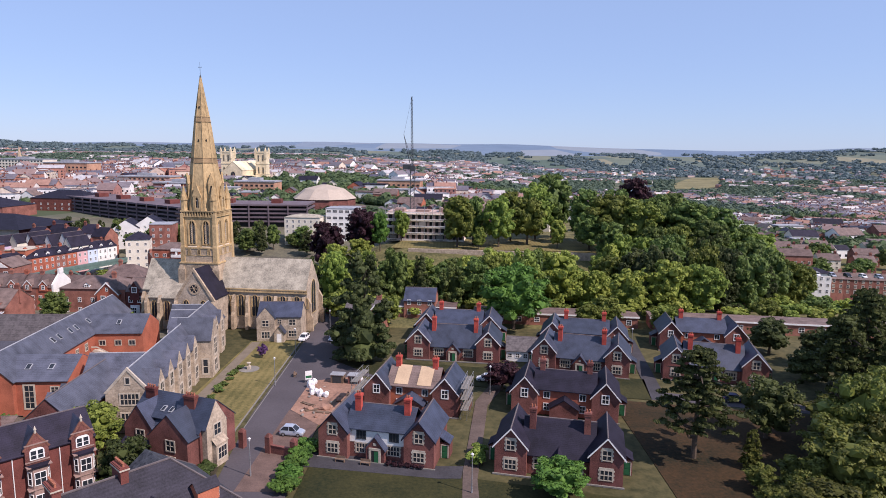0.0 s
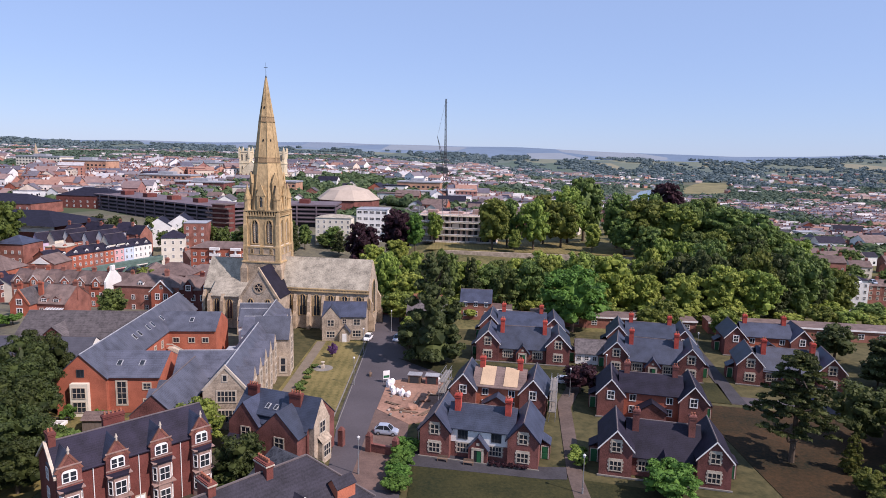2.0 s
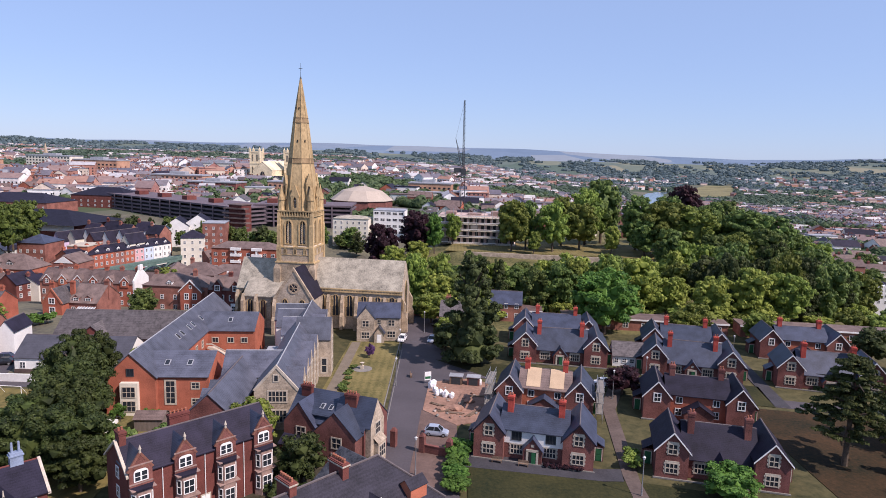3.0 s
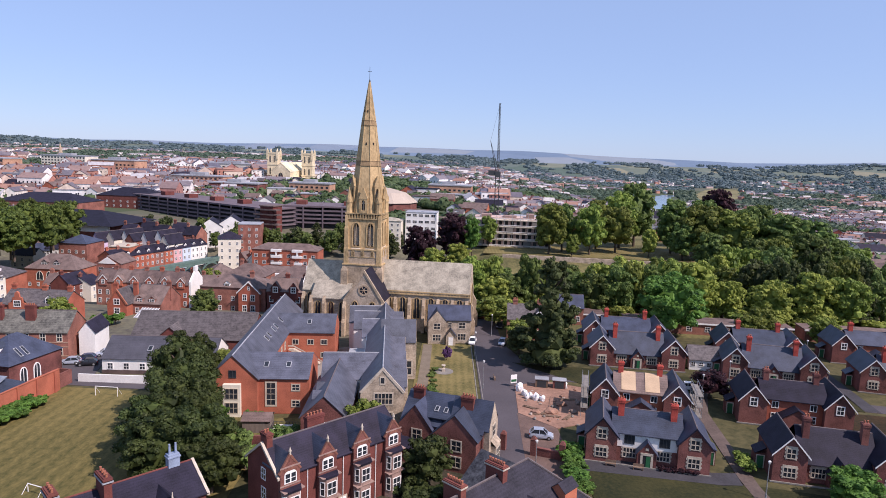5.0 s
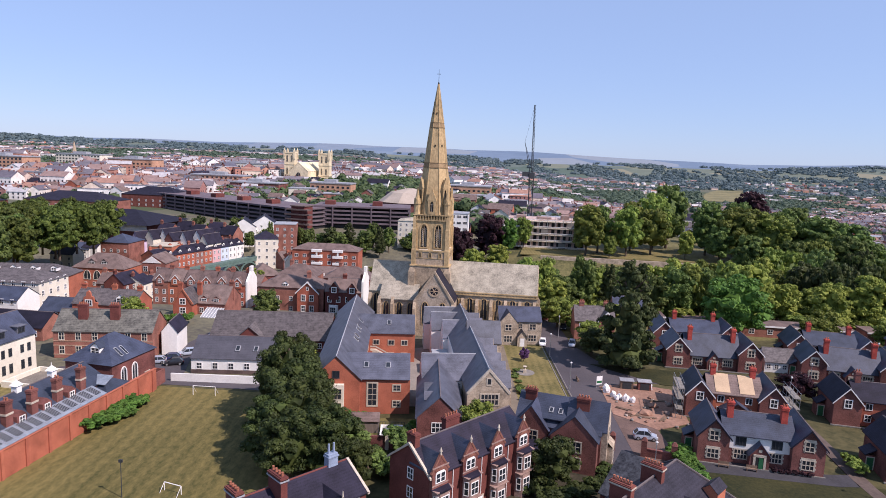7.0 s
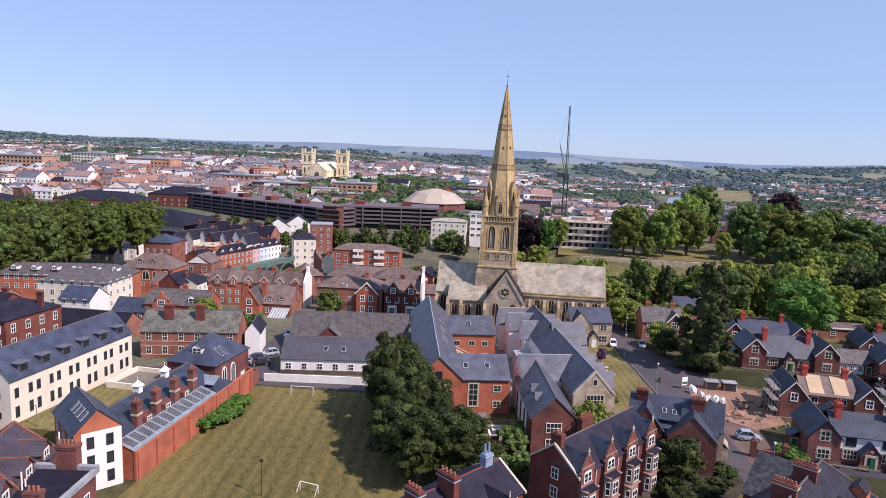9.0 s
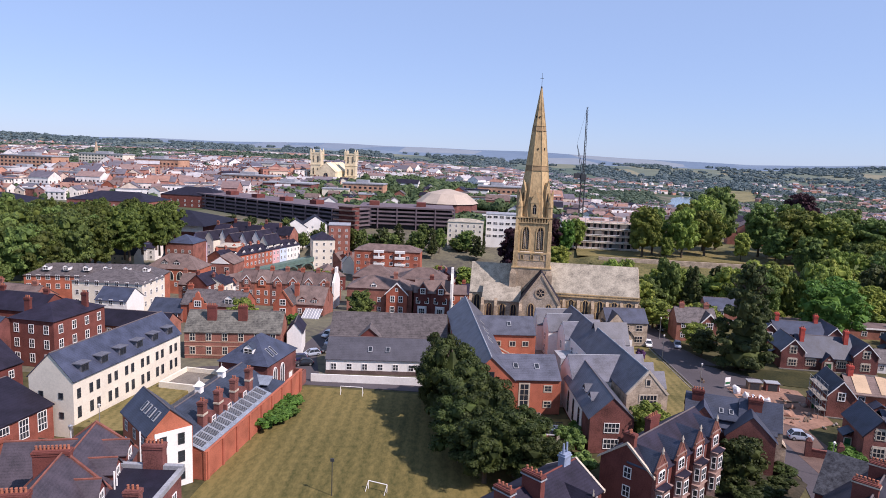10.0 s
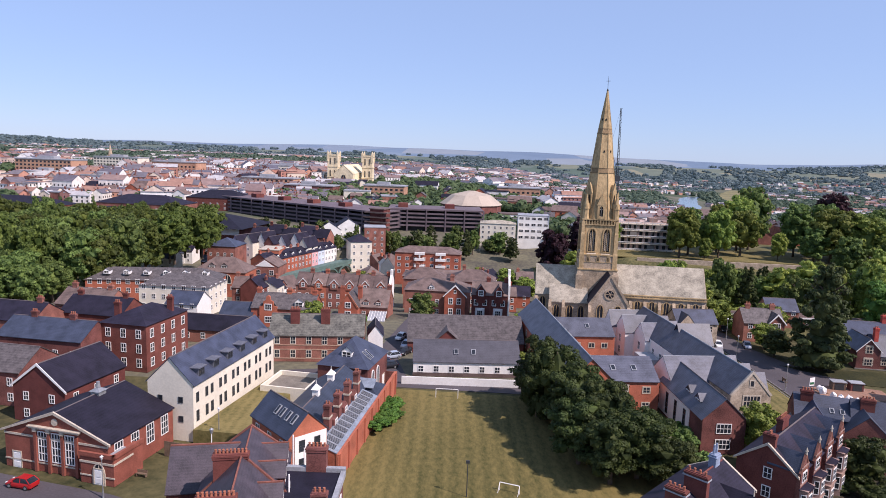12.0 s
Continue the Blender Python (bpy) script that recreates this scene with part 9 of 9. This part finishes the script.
def joined(n, y0, y1, seed, name, spread=0.72):
    """Far houses in streets as joined meshes: walls, roofs, windows and chimneys."""
    rnd = random.Random(seed)
    wl, rf, wn_, ch = Geo(), Geo(), Geo(), Geo()
    for i in range(n):
        y = y0 * (y1 / y0) ** rnd.random()
        x = rnd.uniform(-spread * y - 160, spread * y)
        if blocked(x, y) or noise.noise(Vector((x / 170, y / 420, 4.0))) < -0.13:
            continue
        if x > 0.02 * y and rnd.random() < 0.15:
            continue
        turn = 60 * noise.noise(Vector((x / 220, y / 300, 9.0))) + rnd.choice([-6, -6, 84])
        centre = x < 0 and y < 1000 and noise.noise(Vector((x / 120, y / 160, 2.0))) > 0.1
        W, D, H = rnd.uniform(8, 26), rnd.uniform(7, 9), rnd.uniform(5, 7.5)
        if centre:
            W, D, H = rnd.uniform(10, 26), rnd.uniform(10, 16), rnd.uniform(8, 14)
        m = Matrix.Translation((x, y, ground_z(x, y))) @ Matrix.Rotation(radians(turn + rnd.uniform(-4, 4)), 4, "Z")
        flat = centre and rnd.random() < 0.45
        r = 0.05 if flat else D * rnd.uniform(0.26, 0.36)
        pts = [(0, 0, -4), (W, 0, -4), (W, D, -4), (0, D, -4), (0, 0, H), (W, 0, H), (W, D, H), (0, D, H), (0, D / 2, H + r), (W, D / 2, H + r)]
        wl.add([m @ Vector(p) for p in pts], [(0, 1, 5, 4), (1, 2, 6, 9, 5), (2, 3, 7, 6), (3, 0, 4, 8, 7)])
        q = [(-0.4, -0.4, H - 0.1), (W + 0.4, -0.4, H - 0.1), (W + 0.4, D / 2, H + r + 0.2), (-0.4, D / 2, H + r + 0.2), (-0.4, D + 0.4, H - 0.1), (W + 0.4, D + 0.4, H - 0.1)]
        rf.add([m @ Vector(p) for p in q], [(0, 1, 2, 3), (3, 2, 5, 4)])
        if y < 1150:
            for f in range(int(H / 2.8)):
                for j in range(int(W / 3.4)):
                    u, z = (j + 0.5) * W / int(W / 3.4), 0.9 + 2.8 * f
                    wn_.add([m @ Vector(p) for p in ((u - 0.6, -0.06, z), (u + 0.6, -0.06, z), (u + 0.6, -0.06, z + 1.5), (u - 0.6, -0.06, z + 1.5))], [(0, 1, 2, 3)])
                for j in range(int(D / 4)):
                    v = (j + 0.5) * D / int(D / 4)
                    for xx in (-0.06, W + 0.06):
                        wn_.add([m @ Vector(p) for p in ((xx, v - 0.5, z), (xx, v + 0.5, z), (xx, v + 0.5, z + 1.5), (xx, v - 0.5, z + 1.5))], [(0, 1, 2, 3)])
            if not flat:
                for j in range(max(1, int(W / 9))):
                    u = (j + 0.1) * W / max(1, int(W / 9)) + 0.5
                    c8 = [m @ Vector((u + dx, D / 2 + dy, H + r + dz)) for dz in (-1.0, 1.5) for dx, dy in ((-0.4, -0.5), (0.4, -0.5), (0.4, 0.5), (-0.4, 0.5))]
                    ch.add(c8, [(4, 5, 6, 7), (0, 1, 5, 4), (1, 2, 6, 5), (2, 3, 7, 6), (3, 0, 4, 7)])
    for g, mt, nm, lb in ((wl, FAR_WALL, name + "_walls", "walls of the distant red and pale town"), (rf, FAR_ROOF, name + "_roofs", "grey and brown roofs of the distant town"), (wn_, GLASS, name + "_windows", "dark windows of the distant town houses"), (ch, BRICK, name + "_chimneys", "brick chimneys of the distant town houses")):
        if g.v:
            me = bpy.data.meshes.new(nm)
            me.from_pydata(g.v, [], g.f)
            me.materials.append(mt)
            tagged(new(nm, me), lb, "town", kind="stuff")


FAR_WALL = island("far walls", [(0.78, 0.76, 0.73), (0.62, 0.52, 0.42), (0.42, 0.20, 0.15), (0.48, 0.25, 0.18), (0.74, 0.70, 0.66), (0.34, 0.165, 0.14), (0.80, 0.78, 0.76), (0.54, 0.42, 0.35), (0.44, 0.21, 0.155), (0.70, 0.66, 0.60)])
FAR_ROOF = island("far roofs", [(0.13, 0.12, 0.14), (0.20, 0.14, 0.135), (0.095, 0.095, 0.125), (0.17, 0.15, 0.165), (0.24, 0.165, 0.15), (0.38, 0.37, 0.38), (0.12, 0.11, 0.135), (0.30, 0.17, 0.13), (0.46, 0.44, 0.42)])
joined(3000, 480, 1000, 3, "town_middle")
joined(5200, 900, 2500, 4, "town_far", 0.74)


def far_trees(n, y0, y1, seed, name, size, flat=1.0):
    """Clumped crowns of distant trees in one mesh."""
    rng = np.random.default_rng(seed)
    tv, tf = [], []
    flecks = 8 if y0 > 1500 else 24 if y0 > 800 else 60
    bm = bmesh.new()
    bmesh.ops.create_icosphere(bm, subdivisions=1, radius=1)
    ball, ball_faces = np.array([tuple(v.co) for v in bm.verts]), [tuple(v.index for v in f.verts) for f in bm.faces]
    bm.free()
    made = 0
    while made < n:
        y = y0 * (y1 / y0) ** rng.random()
        x = rng.uniform(-0.72 * y - 160, 0.70 * y)
        if blocked(x, y) or noise.noise(Vector((x / 170, y / 420, 4.0))) > rng.uniform(-0.28, 0.22) + (0.08 if x > 0 else 0):
            continue
        made += 1
        s = size * rng.uniform(0.7, 1.5)
        axes = np.array([s * flat * rng.uniform(0.8, 1.3), s, s * rng.uniform(0.8, 1.15)])
        d = rng.normal(size=(flecks, 3))
        d /= np.linalg.norm(d, axis=1)[:, None]
        d[:, 2] = np.abs(d[:, 2]) - 0.35 * rng.random(flecks)
        c = d * rng.uniform(0.6, 1.0, (flecks, 1)) * axes + np.array([x, y, ground_z(x, y) + s * 0.5])
        q = np.cross(d, rng.normal(size=(flecks, 3)))
        q *= s * 2.6 / math.sqrt(flecks) / np.linalg.norm(q, axis=1)[:, None]
        e = np.cross(d, q)
        k = len(tv)
        tv += np.concatenate([c + q, c - q * 0.5 + e, c - q * 0.5 - e], axis=1).reshape(-1, 3).tolist()
        tf += [(k + 3 * i, k + 3 * i + 1, k + 3 * i + 2) for i in range(flecks)]
        k = len(tv)
        tv += (ball * axes * rng.uniform(0.7, 0.92, (len(ball), 1)) + np.array([x, y, ground_z(x, y) + s * 0.5])).tolist()
        tf += [tuple(i + k for i in f) for f in ball_faces]
    me = bpy.data.meshes.new(name)
    me.from_pydata(tv, [], tf)
    me.materials.append(LEAF_FAR)
    tagged(new(name, me), "distant clumps of green trees among the town", "trees", kind="stuff")


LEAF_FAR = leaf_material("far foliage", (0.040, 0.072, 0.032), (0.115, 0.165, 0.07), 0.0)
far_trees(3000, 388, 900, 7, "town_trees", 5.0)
# The two farther belts get bluer, paler leaves: distance haze put into the colour.
LEAF_FAR = leaf_material("hazed far foliage", (0.052, 0.088, 0.066), (0.115, 0.16, 0.105), 0.0)
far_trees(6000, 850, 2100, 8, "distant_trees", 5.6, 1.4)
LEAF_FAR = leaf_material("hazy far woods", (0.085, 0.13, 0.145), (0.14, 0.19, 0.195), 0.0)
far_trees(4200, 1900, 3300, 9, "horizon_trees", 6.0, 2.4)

# town centre landmarks
TAWNY = material("tawny town brick", (0.46, 0.26, 0.17), 0.9, 0.3, 0.1, 1.0, bump=0.0)
for x, y, W, D, H, mt in ((-540, 640, 60, 25, 18, TAWNY), (-430, 700, 50, 24, 17, TAWNY), (-330, 760, 70, 26, 16, CREAM), (-480, 560, 34, 18, 14, WHITE), (-420, 545, 28, 16, 14, WHITE), (-560, 820, 60, 26, 18, CREAM), (-300, 600, 50, 20, 11, TAWNY), (-250, 560, 44, 22, 10, BRICK), (-180, 560, 36, 18, 12, TAWNY), (-60, 600, 40, 18, 13, TAWNY), (-20, 560, 30, 16, 10, BRICK)):
    z = ground_z(x, y)
    c = thing("town_block", pose(x, y, z, 0, 0, -6), "large flat roofed town centre block", "building", "town blocks")
    part("wall", Geo().box(0, 0, -8, W, D, H), mt, c)
    part("roof", Geo().box(-0.5, -0.5, H, W + 0.5, D + 0.5, H + 1.0).box(W * 0.3, D * 0.3, H + 1, W * 0.6, D * 0.7, H + 3.5), LEAD, c)
    wm = cached(("bigstrip", 2.2), lambda: Geo().box(-1.1, -0.08, 0, 1.1, 0.02, 1.7).mesh("window", GLASS))
    for f in range(int(H / 3.6)):
        for i in range(int(W / 4.2)):
            part("window", wm, None, c, m=pose(W * (i + 0.5) / int(W / 4.2), 0, 1.2 + 3.5 * f))
sp = thing("far_spire", pose(-559, 860, 25), "slim stone church spire in the town", "spire")
part("tower", Geo().box(-3, -3, -12, 3, 3, 9), STONE_BROWN, sp)
part("steeple", Geo().cone(0, 0, 9, 3.0, 24, 0.2, 8), STONE_BROWN, sp)
